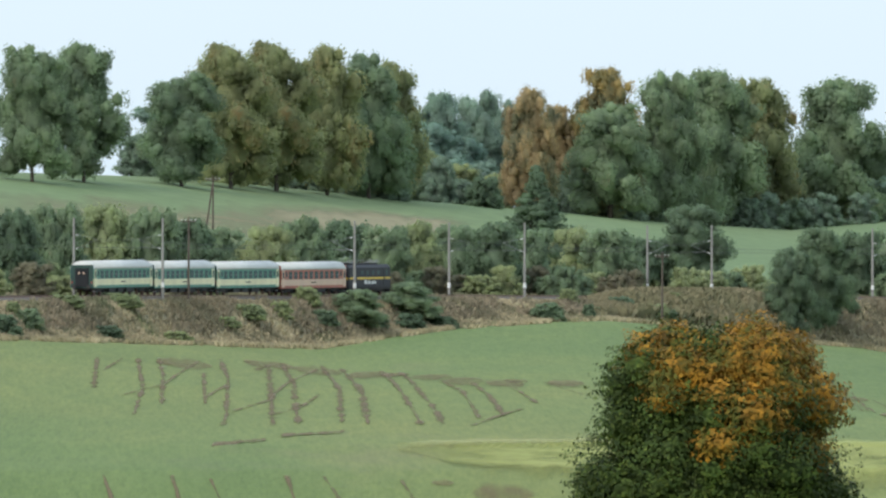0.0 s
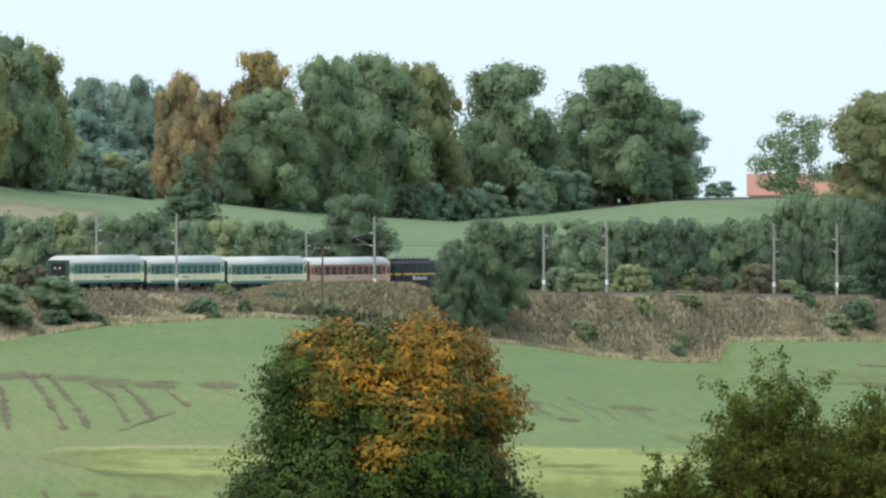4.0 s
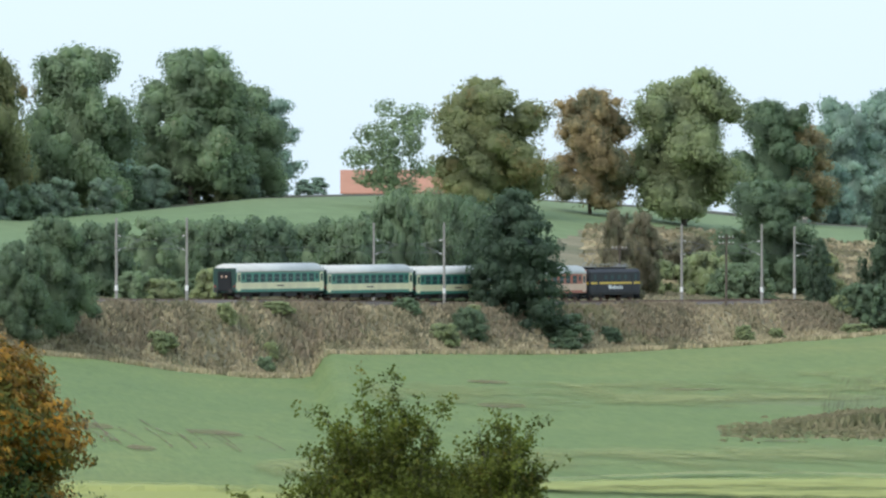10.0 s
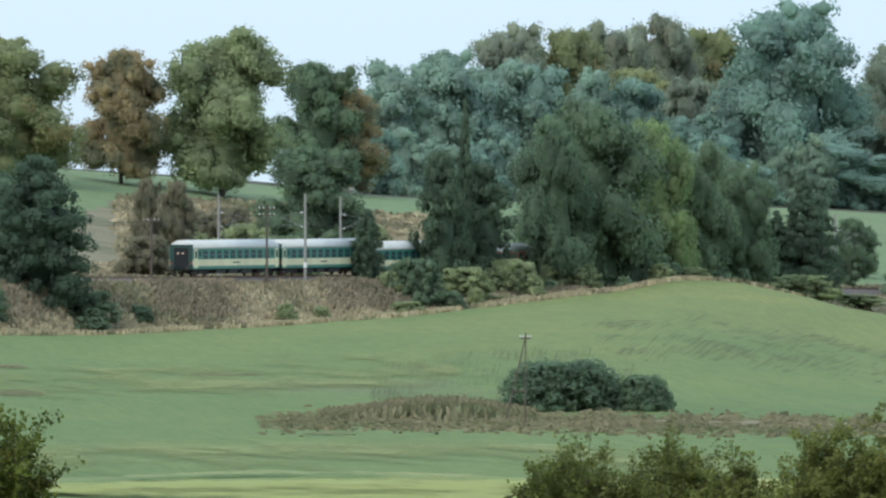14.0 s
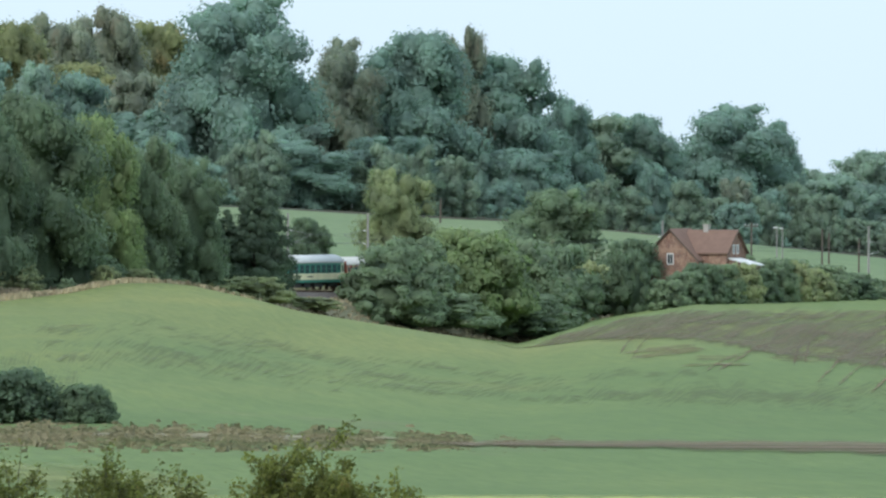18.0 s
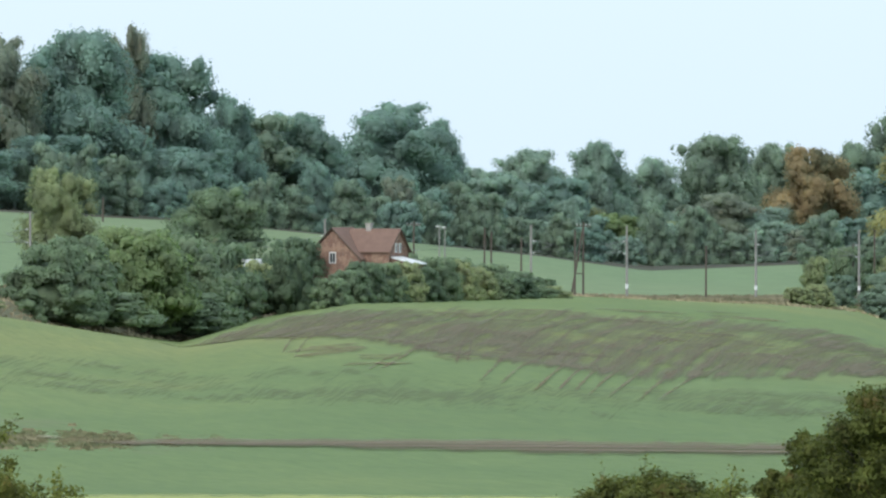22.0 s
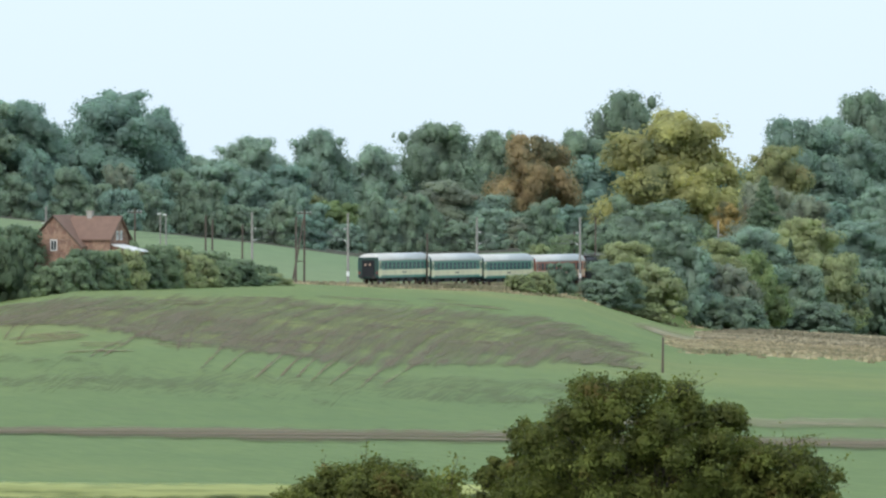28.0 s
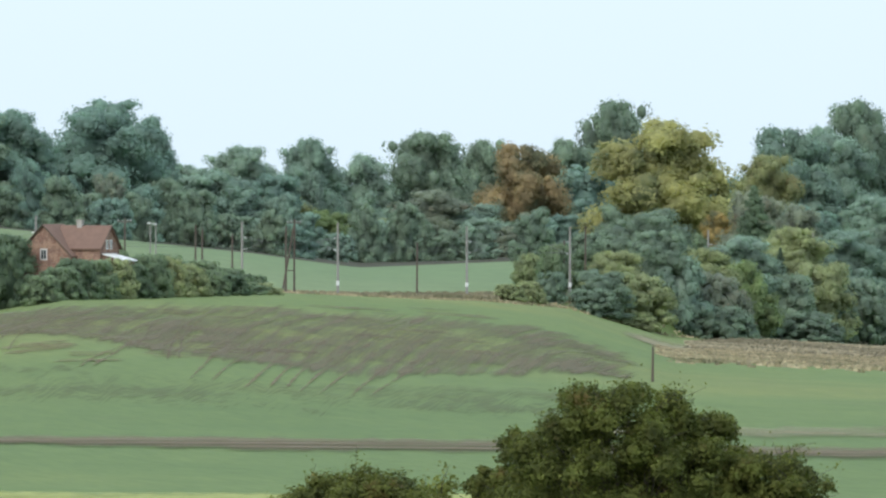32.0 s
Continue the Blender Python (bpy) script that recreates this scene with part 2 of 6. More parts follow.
def waves(x, y):
    return (np.sin(x * 0.013 + 1.3) * np.sin(y * 0.011 + 0.4) + 0.6 * np.sin(x * 0.031 + y * 0.017) + 0.35 * np.sin(x * 0.07 - y * 0.053))


def land(b, d):
    """Height of the ground at bearing b and distance d (arrays)."""
    b, d = np.asarray(b, float), np.asarray(d, float)
    line = np.interp(b, BEARING, LINE_D)
    rail, foot, ridge = np.interp(b, RAIL_B, RAIL_Z), np.interp(b, FOOT_B, FOOT_Z), np.interp(b, RIDGE_B, RIDGE_Z)
    x, y = d * np.sin(b / 1000), d * np.cos(b / 1000)
    # hill of the viewer, hidden dip, valley floor
    deep = np.interp(d, [-700, -300, 0, 300, 500, 640, 740, 830, 965, 1015, 1060, 1100], [3, 0, -5, -10.5, -14.5, -17.5, -19.2, -20.5, -20, -12.6, -11.3, -11.0])
    shallow = np.interp(d, [-700, -300, 0, 300, 500, 640, 790, 890, 1000], [3, 0, -5, -10.5, -13, -13.5, -13.5, -11.6, -11.0])
    dip = np.interp(b, [55, 105], [1.0, 0.0])
    z = deep * dip + shallow * (1 - dip)
    floor = np.interp(b, [40, 65, 85, 105], [-11.0, -10.75, -10.7, -11.0])
    sill = np.interp(b, [55, 105], [1060, 930])
    up = np.clip((d - 1290) / np.maximum(line - 32 - 1290, 20), 0, 1)
    rise = floor + (foot - floor) * (0.6 * up + 0.4 * up * up * (3 - 2 * up))
    left = np.interp(b, [-20, 40, 80], [1.0, 1.0, 0.0])
    up2 = np.clip((d - 1060) / np.maximum(line - 32 - 1060, 20), 0, 1)
    rise = rise * (1 - left) + left * (floor + (foot - floor) * up2)
    knoll = 2.6 * np.exp(-((d - np.interp(b, [104, 125, 150], [1860, 1760, 1600])) / 90) ** 2) * np.interp(b, [98, 110, 122, 135, 150], [0, 1, 1, 0.6, 0])
    lift = smoothstep(sill - 75, sill, d) * np.interp(b, [50, 60], [0, 1])
    z = z * (1 - lift) + floor * lift
    z = np.where(d > sill, rise + knoll, z) + 0.25 * waves(x, y) * smoothstep(1060, 1140, d)
    bank = smoothstep(line - 32, line - 10, d)
    z = z * (1 - bank) + (rail - 0.85) * bank
    back = np.clip((d - line - 26) / 304, 0, 1)
    z = np.where(d > line + 26, (rail - 0.85) + (ridge - rail + 0.85) * (0.35 * back + 0.65 * back * back * (3 - 2 * back)) + 0.2 * waves(x, y) * smoothstep(0, 0.2, back), z)
    z = np.where(d > line + 330, ridge - smoothstep(120, 1400, d - line - 330) * 12, z)
    return z


def spot(b, d):
    return d * math.sin(b / 1000), d * math.cos(b / 1000)


def ground_at(b, d):
    return float(land(np.array([b]), np.array([d]))[0])


def bd_of(x, y):
    return math.atan2(x, y) * 1000, math.hypot(x, y)


def on_line(s, off=0.0):
    """Place, height, heading on the railway: s metres along, off metres to the far side."""
    b = float(np.interp(s, CHAIN, BEARING))
    x, y = float(np.interp(s, CHAIN, LINE_X)), float(np.interp(s, CHAIN, LINE_Y))
    x2, y2 = float(np.interp(s + 2, CHAIN, LINE_X)), float(np.interp(s + 2, CHAIN, LINE_Y))
    x1, y1 = float(np.interp(s - 2, CHAIN, LINE_X)), float(np.interp(s - 2, CHAIN, LINE_Y))
    h = math.atan2(y2 - y1, x2 - x1)
    return x - math.sin(h) * off, y + math.cos(h) * off, float(np.interp(b, RAIL_B, RAIL_Z)), h


def mesh_ob(name, verts, faces, mats, parent=None, label="", index=None, smooth=False):
    me = bpy.data.meshes.new(name)
    me.from_pydata(verts, [], faces)
    for m in mats if isinstance(mats, (list, tuple)) else [mats]:
        me.materials.append(m)
    if index is not None:
        me.polygons.foreach_set("material_index", index)
    if smooth:
        me.polygons.foreach_set("use_smooth", [True] * len(me.polygons))
    me.update()
    ob = new(name, me)
    ob.parent = parent
    if label:
        ob["label"] = label
    return ob


def part(name, bm, material, parent, label="", smooth=False):
    """One mesh object under a thing or a part."""
    me = bpy.data.meshes.new(name)
    bm.to_mesh(me)
    bm.free()
    me.materials.append(material)
    if smooth:
        me.polygons.foreach_set("use_smooth", [True] * len(me.polygons))
    ob = new(name, me)
    ob.parent = parent
    if label:
        ob["label"] = label
    return ob


def share(ob, name, parent, m):
    """Another object on the same mesh."""
    o = new(name, ob.data)
    o.parent = parent
    o.matrix_basis = m
    return o


def box(bm, x0, x1, y0, y1, z0, z1, bevel=0.0):
    r = bmesh.ops.create_cube(bm, size=1, matrix=Matrix.Translation(((x0 + x1) / 2, (y0 + y1) / 2, (z0 + z1) / 2)) @ Matrix.Diagonal((x1 - x0, y1 - y0, z1 - z0, 1)))
    if bevel:
        vs = set(r["verts"])
        bmesh.ops.bevel(bm, geom=[e for e in bm.edges if e.verts[0] in vs and e.verts[1] in vs], offset=bevel, segments=2, affect="EDGES")
    return bm


def rod(bm, p, q, r0, r1=None, n=8):
    """A tapered rod from p to q."""
    p, q = Vector(p), Vector(q)
    d = q - p
    m = Matrix.Translation((p + q) / 2) @ d.to_track_quat("Z", "Y").to_matrix().to_4x4()
    bmesh.ops.create_cone(bm, cap_ends=True, segments=n, radius1=r0, radius2=r0 if r1 is None else r1, depth=d.length, matrix=m)
    return bm


# ---- ground ----
def ground_materials():
    crop = Mat("young_crop_field", 0.9)
    big = crop.ramp(crop.noise(0.0045, 5, 0.6, (1, 0.3, 1), -6), [(0.3, (0.119, 0.180, 0.058)), (0.48, (0.146, 0.202, 0.064)), (0.62, (0.201, 0.226, 0.072)), (0.75, (0.151, 0.202, 0.065))])
    drill = crop.ramp(crop.noise(0.06, 5, 0.65, (1, 0.22, 1), 12), [(0.3, (0.9, 0.92, 0.9)), (0.5, (1.0, 1.0, 1.0)), (0.68, (1.12, 1.06, 1.04))])
    fine = crop.ramp(crop.noise(0.9, 6, 0.75, (1, 0.07, 1)), [(0.3, (0.86, 0.87, 0.84)), (0.7, (1.12, 1.1, 1.07))])
    c = crop.mix(1.0, crop.mix(1.0, big, drill, "MULTIPLY"), fine, "MULTIPLY")
    speck = crop.ramp(crop.noise(2.6, 3, 0.7, (1, 0.035, 1)), [(0.34, (0.84, 0.87, 0.84)), (0.52, (1.0, 1.0, 1.0)), (0.68, (1.12, 1.08, 1.04))])
    c = crop.mix(1.0, c, speck, "MULTIPLY")
    bare = crop.ramp(crop.noise(0.012, 6, 0.72, (1, 0.32, 1), 8), [(0.58, (0, 0, 0)), (0.7, (0.42, 0.42, 0.42))])
    c = crop.mix(bare, c, (0.2, 0.165, 0.105))
    crop.color(c).bump(crop.noise(0.5, 4, 0.7), 0.5, 0.4)
    verge = Mat("rough_dry_grass", 0.95)
    v = verge.ramp(verge.noise(0.05, 6, 0.7), [(0.32, (0.15, 0.165, 0.085)), (0.45, (0.2, 0.185, 0.11)), (0.58, (0.27, 0.235, 0.15)), (0.72, (0.15, 0.17, 0.085))])
    verge.color(v).bump(verge.noise(0.9, 5, 0.75), 0.8, 0.5)
    meadow = Mat("upland_field", 0.92)
    g = meadow.ramp(meadow.noise(0.008, 4, 0.6, (1, 0.25, 1), 10), [(0.28, (0.25, 0.23, 0.14)), (0.4, (0.185, 0.24, 0.11)), (0.65, (0.155, 0.228, 0.098))])
    meadow.color(meadow.mix(1.0, g, meadow.ramp(meadow.noise(0.3, 5, 0.7), [(0.3, (0.8, 0.8, 0.8)), (0.7, (1.12, 1.12, 1.12))]), "MULTIPLY"))
    wood = Mat("woodland_floor", 0.95)
    wood.color(wood.ramp(wood.noise(0.15, 4), [(0.35, (0.04, 0.045, 0.025)), (0.65, (0.085, 0.075, 0.045))]))
    return [crop.m, verge.m, meadow.m, wood.m]


def build_ground():
    bs = np.concatenate([np.linspace(-3142, -300, 24), np.linspace(-260, -70, 16), np.arange(-62, 215, 0.7), np.linspace(225, 400, 14), np.linspace(450, 3141, 22)])
    steps = np.concatenate([np.linspace(5, 600, 14), np.linspace(640, 880, 13), np.linspace(900, 1280, 34)])
    rel = np.concatenate([[0.0], np.linspace(0.02, 1, 46)])
    after = np.concatenate([np.linspace(-34, 28, 32), np.linspace(34, 330, 40), np.linspace(350, 900, 14), [1100, 1400, 1900, 2600]])
    line = np.interp(bs, BEARING, LINE_D)
    cols = []
    for b, ln in zip(bs, line):
        mid = 1280 + (ln - 36 - 1280) * rel[1:]
        cols.append(np.concatenate([steps, mid, ln + after]))
    D = np.array(cols)
    B = np.repeat(bs[:, None], D.shape[1], 1)
    Zs = land(B, D)
    away = smoothstep(80, 300, np.maximum(-60 - B, B - 210))
    Zs = Zs * (1 - away) + away * np.interp(D, [0, 900, 2500, 4800], [-5, -10, 2, 2])
    behind = smoothstep(500, 1600, np.abs(B))
    Zs = Zs * (1 - behind) + behind * np.interp(D, [0, 700, 4800], [-5, 3, 3])
    X, Y = D * np.sin(B / 1000), D * np.cos(B / 1000)
    nb, nd = D.shape
    verts = np.stack([X, Y, Zs], -1).reshape(-1, 3).tolist()
    i = np.arange(nb * nd).reshape(nb, nd)
    a, b_, c, d_ = i[:-1, :-1].ravel(), i[1:, :-1].ravel(), i[1:, 1:].ravel(), i[:-1, 1:].ravel()
    faces = np.stack([a, d_, c, b_], -1).tolist()
    dm = ((D - line[:, None])[:-1, :-1] + (D - line[:, None])[1:, 1:]).ravel() / 2
    bm_ = B[:-1, :-1].ravel()
    # uneven edge between field and verge
    x, y = X[:-1, :-1].ravel(), Y[:-1, :-1].ravel()
    lip = -33 + 2.0 * np.sin(x * 0.09) + 1.5 * np.sin(x * 0.23 + 1) + np.interp(bm_, [148, 156, 169, 173], [0, 24, 24, 0])
    far = np.interp(bm_, [-40, 0, 58, 68, 86, 96, 110, 130, 180], [60, 60, 70, 240, 230, 70, 50, 40, 35])
    idx = np.where(dm < lip, 0, np.where(dm < far, 1, np.where(dm < 335, 2, 3)))
    ob = mesh_ob("ground", verts, faces, ground_materials(), index=idx.astype(int).tolist(), smooth=True)
    tagged(ob, "rolling green young crop fields with dry grass banks", "ground", kind="structure")
    return ob


build_ground()

# ---- trees ----
def unit_box(p, edge=1.0):
    """Scale points into width 1 and height 1 on the ground."""
    lo, hi = np.percentile(p, edge, axis=0), np.percentile(p, 100 - edge, axis=0)
    mid = (lo + hi) / 2
    wide = max(hi[0] - lo[0], hi[1] - lo[1])
    return np.stack([(p[:, 0] - mid[0]) / wide, (p[:, 1] - mid[1]) / wide, (p[:, 2] - lo[2]) / (hi[2] - lo[2])], 1)


def ball():
    """Corners and faces of a rough unit ball."""
    bm = bmesh.new()
    bmesh.ops.create_icosphere(bm, subdivisions=1, radius=1)
    bm.verts.ensure_lookup_table()
    out = np.array([v.co for v in bm.verts]), np.array([[v.index for v in f.verts] for f in bm.faces])
    bm.free()
    return out


BALL = ball()


def stick_mesh(name, segs, material):
    """Many tapered sticks (start, end, start radius, end radius) as one mesh."""
    n = 5
    P, Q = np.array([s[0] for s in segs]), np.array([s[1] for s in segs])
    R0, R1 = np.array([s[2] for s in segs]), np.array([s[3] for s in segs])
    d = Q - P
    d /= np.linalg.norm(d, axis=1)[:, None] + 1e-9
    a = np.cross(d, np.array([0.31, 0.52, 0.11]))
    a /= np.linalg.norm(a, axis=1)[:, None]
    c = np.cross(d, a)
    ring = np.arange(n) * 2 * np.pi / n
    side = a[:, None] * np.cos(ring)[None, :, None] + c[:, None] * np.sin(ring)[None, :, None]
    V = np.concatenate([P[:, None] + side * R0[:, None, None], Q[:, None] + side * R1[:, None, None]], 1).reshape(-1, 3)
    k = np.arange(n)
    quad = np.stack([k, (k + 1) % n, (k + 1) % n + n, k + n], 1)
    Fc = (quad[None] + 2 * n * np.arange(len(segs))[:, None, None]).reshape(-1, 4)
    me = bpy.data.meshes.new(name)
    me.from_pydata(V.tolist(), [], Fc.tolist())
    me.materials.append(material)
    me.update()
    return me


def leaf_mesh(name, p, out, size, rng, material=None, cores=None, droop=0.25, wild=0.55, tall=1.0, swell=None):
    """One leaf spray for each point p that faces out; cores are (centre, radius) lumps of shaded inner foliage."""
    m = len(p)
    nrm = out + rng.normal(size=(m, 3)) * wild + np.array([0, 0, droop])
    nrm /= np.linalg.norm(nrm, axis=1)[:, None]
    t = np.cross(nrm, rng.normal(size=(m, 3)))
    t /= np.linalg.norm(t, axis=1)[:, None]
    u = np.cross(nrm, t)
    s = size * rng.uniform(0.6, 1.35, (m, 1))
    k = np.array([1.0, 1.0, tall])
    tri = np.stack([p + (-t * s - u * s * 0.5) * k, p + (t * s - u * s * 0.3 + nrm * s * 0.2) * k, p + u * s * 0.95 * k], 1)
    verts = tri.reshape(-1, 3)
    faces = np.arange(m * 3).reshape(m, 3).tolist()
    if cores:
        n0 = len(verts)
        lumps = np.concatenate([BALL[0] * np.array(r)[None] + np.array(c)[None] for c, r in cores])
        verts = np.concatenate([verts, lumps])
        faces += (BALL[1][None] + n0 + len(BALL[0]) * np.arange(len(cores))[:, None, None]).reshape(-1, 3).tolist()
    me = bpy.data.meshes.new(name)
    me.from_pydata(verts.tolist(), [], faces)
    if material:
        me.materials.append(material)
    me.update()
    if swell is not None:
        # leaves catch the light as the rounded bough that they cover
        soft = swell + 0.15 * nrm + np.array([0, 0, 0.45])
        soft /= np.linalg.norm(soft, axis=1)[:, None]
        lump = np.tile(BALL[0], (len(cores) if cores else 0, 1))
        me.polygons.foreach_set("use_smooth", [True] * len(me.polygons))
        me.normals_split_custom_set_from_vertices(np.concatenate([np.repeat(soft, 3, axis=0), lump]).tolist())
    return me


def boughs(seed, lobes, kind, flat=1.0):
    rng = np.random.RandomState(seed)
    C, R = [], []
    for k in range(lobes):
        a = rng.uniform(0, 2 * np.pi)
        if kind == "cone":
            h = (k + 0.5) / lobes
            reach, r = 0.3 * (1 - h) ** 0.9 * rng.uniform(0.6, 1.1), 0.03 + 0.07 * (1 - h)
        elif kind == "pine":
            h = rng.uniform(0.03, 0.95)
            reach, r = 0.42 * max(0.03, 1 - h ** 2.4) ** 0.8 * (0.82 + 0.4 * min(h, 0.45)) * math.sqrt(rng.uniform(0.1, 1.05)), rng.uniform(0.05, 0.1)
        elif kind == "bush":
            h = rng.uniform(0.08, 0.8)
            reach, r = 0.38 * flat * math.sqrt(max(0.02, 1 - (h / 0.95) ** 2)) * math.sqrt(rng.uniform(0.05, 1)), rng.uniform(0.06, 0.115)
        else:
            if k % 4 and C:
                # twigs crowd round an earlier bough
                c = C[k - k % 4]
                C.append((c[0] + rng.normal() * 0.05, c[1] + rng.normal() * 0.05, min(0.94, max(0.05, c[2] + rng.normal() * 0.045))))
                R.append(rng.uniform(0.05, 0.085))
                continue
            # boughs wind evenly round a full dome
            a, h = 2.4 * k / 4 + rng.uniform(-0.5, 0.5), 0.05 + 0.86 * ((k / lobes * 7.0 + rng.uniform(-0.04, 0.04)) % 1.0)
            bulge = 1 - (max(0, h - 0.4) / 0.57) ** 2 - 0.55 * (max(0, 0.4 - h) / 0.4) ** 2
            reach = 0.41 * max(0.02, bulge) ** 0.5 * math.sqrt(rng.uniform(0.45 if h < 0.55 else 0.02, 1.05))
            r = rng.uniform(0.085, 0.13)
        C.append((reach * math.cos(a), reach * math.sin(a), h))
        R.append(r)
    return np.array(C), np.array(R), rng


def crown_mesh(name, seed, n, lobes, size, kind="round", hollow=0.42, flat=1.0):
    """Leaves over clustered boughs, in a unit box."""
    C, R, rng = boughs(seed, lobes, kind, flat)
    if kind == "round":
        C, R = np.concatenate([C, [(0, 0, 0.22), (0, 0, 0.4), (0, 0, 0.58), (0, 0, 0.74)]]), np.concatenate([R, [0.24, 0.27, 0.24, 0.18]])
    squash = 0.55 if kind in ("cone", "pine") else 0.8
    k = rng.choice(len(R), n * 2, p=R ** 2 / (R ** 2).sum())
    v = rng.normal(size=(n * 2, 3))
    v /= np.linalg.norm(v, axis=1)[:, None]
    rad = R[k] * (1.06 - 0.3 * rng.rand(n * 2)) * (1 + 0.22 * np.sin(v[:, 0] * 8 + k) * np.sin(v[:, 1] * 7 + 2 * k) + 0.1 * np.sin(v[:, 2] * 13 + k))
    p = C[k] + v * rad[:, None] * np.array([1, 1, squash])
    depth = np.min(np.linalg.norm(p[:, None, :] - C[None], axis=2) / R[None], axis=1)
    keep = np.where((depth > 0.55) | (rng.rand(n * 2) < 0.06))[0][:n]
    p, v = p[keep], v[keep]
    inner = [(Vector((c[0] * 0.86, c[1] * 0.86, c[2])), (r * hollow * 1.15, r * hollow * 1.15, r * hollow)) for c, r in zip(C, R)]
    if hollow > 0.3 and kind != "cone":
        inner.append((Vector((0, 0, 0.42)), (0.2 * flat, 0.2 * flat, 0.3)))
    lo, hi = np.percentile(p, 1, axis=0), np.percentile(p, 99, axis=0)
    wide = max(hi[0] - lo[0], hi[1] - lo[1])
    q = unit_box(p)
    inner = [(Vector(((c.x - (lo[0] + hi[0]) / 2) / wide, (c.y - (lo[1] + hi[1]) / 2) / wide, (c.z - lo[2]) / (hi[2] - lo[2]))), (r[0] / wide, r[1] / wide, r[2] / (hi[2] - lo[2]))) for c, r in inner]
    whole = (q - np.array([0, 0, 0.45])) * np.array([1.2, 1.2, 0.8])
    return leaf_mesh(name, q, v, size, rng, None, inner, wild=0.32, tall=wide / (hi[2] - lo[2]), swell=(0.45 * v + 1.6 * whole) if kind == "bush" else v + 0.55 * whole)


ROUND = [crown_mesh("crown", 10 + i, 20000, 232, 0.0135, "round", 0.66) for i in range(8)]
WOOD = [crown_mesh("crown", 30 + i, 7500, 132, 0.021, "round", 0.7) for i in range(4)]
BUSHY = [crown_mesh("crown", 40 + i, 9000, 90, 0.019, "bush", 0.68, 1.3) for i in range(5)]
CONE = [crown_mesh("crown", 60 + i, 9000, 130, 0.02, "cone", 0.6) for i in range(2)]
PINE = [crown_mesh("crown", 65 + i, 14000, 190, 0.016, "pine", 0.5) for i in range(3)]
AIRY = [crown_mesh("crown", 70 + i, 7500, 80, 0.018, "round", 0.25) for i in range(2)]
WIDE = [crown_mesh("crown", 80 + i, 10000, 170, 0.017, "bush", 0.8, 2.1) for i in range(4)]
DOME = [crown_mesh("crown", 90 + i, 15000, 420, 0.0145, "bush", 0.5, 2.0) for i in range(2)]
TINTED = {}


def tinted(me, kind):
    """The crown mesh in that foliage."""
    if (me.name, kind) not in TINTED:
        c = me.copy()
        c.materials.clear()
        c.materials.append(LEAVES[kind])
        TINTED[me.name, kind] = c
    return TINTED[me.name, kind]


def trunk_mesh(seed, bare, forks=6):
    """A tapered trunk with limbs, for a tree one unit high whose crown starts at bare."""
    rng = random.Random(seed)
    bm = bmesh.new()
    top = bare + (1 - bare) * 0.5
    rod(bm, (0, 0, -0.04), (0.01, 0, bare), 0.034, 0.024)
    rod(bm, (0.01, 0, bare * 0.98), (0.0, 0.01, top), 0.024, 0.009)
    for i in range(forks):
        a = rng.uniform(0, 6.28)
        h = bare + (top - bare) * rng.uniform(-0.05, 0.75)
        rod(bm, (0, 0, h), (0.22 * math.cos(a), 0.22 * math.sin(a), h + rng.uniform(0.12, 0.28)), 0.014, 0.004, 5)
    me = bpy.data.meshes.new("trunk")
    bm.to_mesh(me)
    bm.free()
    me.materials.append(BARK)
    return me


TRUNKS = [trunk_mesh(5, 0.2), trunk_mesh(6, 0.12), trunk_mesh(7, 0.28)]
WORD = {"green": "green", "dark": "dark green", "bronze": "green and bronze", "rust": "rust-brown", "gold": "golden orange", "yellow": "yellow", "lime": "bright green",
        "olive": "olive green", "wood": "deep green", "haze": "haze-tinted grey-green", "hazeb": "brownish green", "blue": "haze-tinted blue-green", "thin": "thinly leaved green", "spruce": "dark", "thicket": "brown leafless"}
PICK = random.Random(4)


def plant(name, b, d, top, width, low, kind, meshes, label, category, group, squat=False):
    """A tree or bush at its place: the crown between low and top, the trunk down to the ground."""
    x, y = spot(b, d)
    z0 = ground_at(b, d)
    base = new(name)
    base.location = (x, y, z0 - 0.05)
    high = max(top - z0, 1.2)
    low = -0.08 * high if squat else min(max(low - z0, 0.0), high * 0.07)
    tagged(base, label, category, group)
    tr = new("trunk", TRUNKS[PICK.randrange(len(TRUNKS))])
    tr.parent = base
    if squat and width > 1.2 * high and meshes is not DOME:
        meshes = WIDE
    wide = min(width, high) * (0.45 if squat else 0.85)
    tr.matrix_basis = Matrix.Diagonal((wide, wide, high * (0.6 if squat else 0.95), 1)) @ pose(0, 0, 0, 0, 0, PICK.uniform(0, 360))
    cr = new("crown", tinted(meshes[PICK.randrange(len(meshes))], kind))
    cr.parent = base
    cr.matrix_basis = Matrix.Translation((0, 0, low)) @ Matrix.Diagonal((width * 1.06, width * 1.06, high - low, 1)) @ pose(0, 0, 0, 0, 0, PICK.uniform(0, 360))
    return base


def tree(b, d, top, width, low, kind, meshes=None):
    by_line = d < float(np.interp(b, BEARING, LINE_D)) + 150
    return plant("tree", b, d, top, width, low, kind, meshes or (AIRY if kind == "thin" else ROUND), f"broad {WORD[kind]} deciduous tree " + ("beside the railway" if by_line else "on the field ridge"), "tree", "trees by the railway" if by_line else "trees on the ridge")


def spruce(b, d, top, width, low, kind):
    return plant("spruce", b, d, top, width, low, kind, CONE, "dark pointed spruce beside the railway", "tree", "spruces")


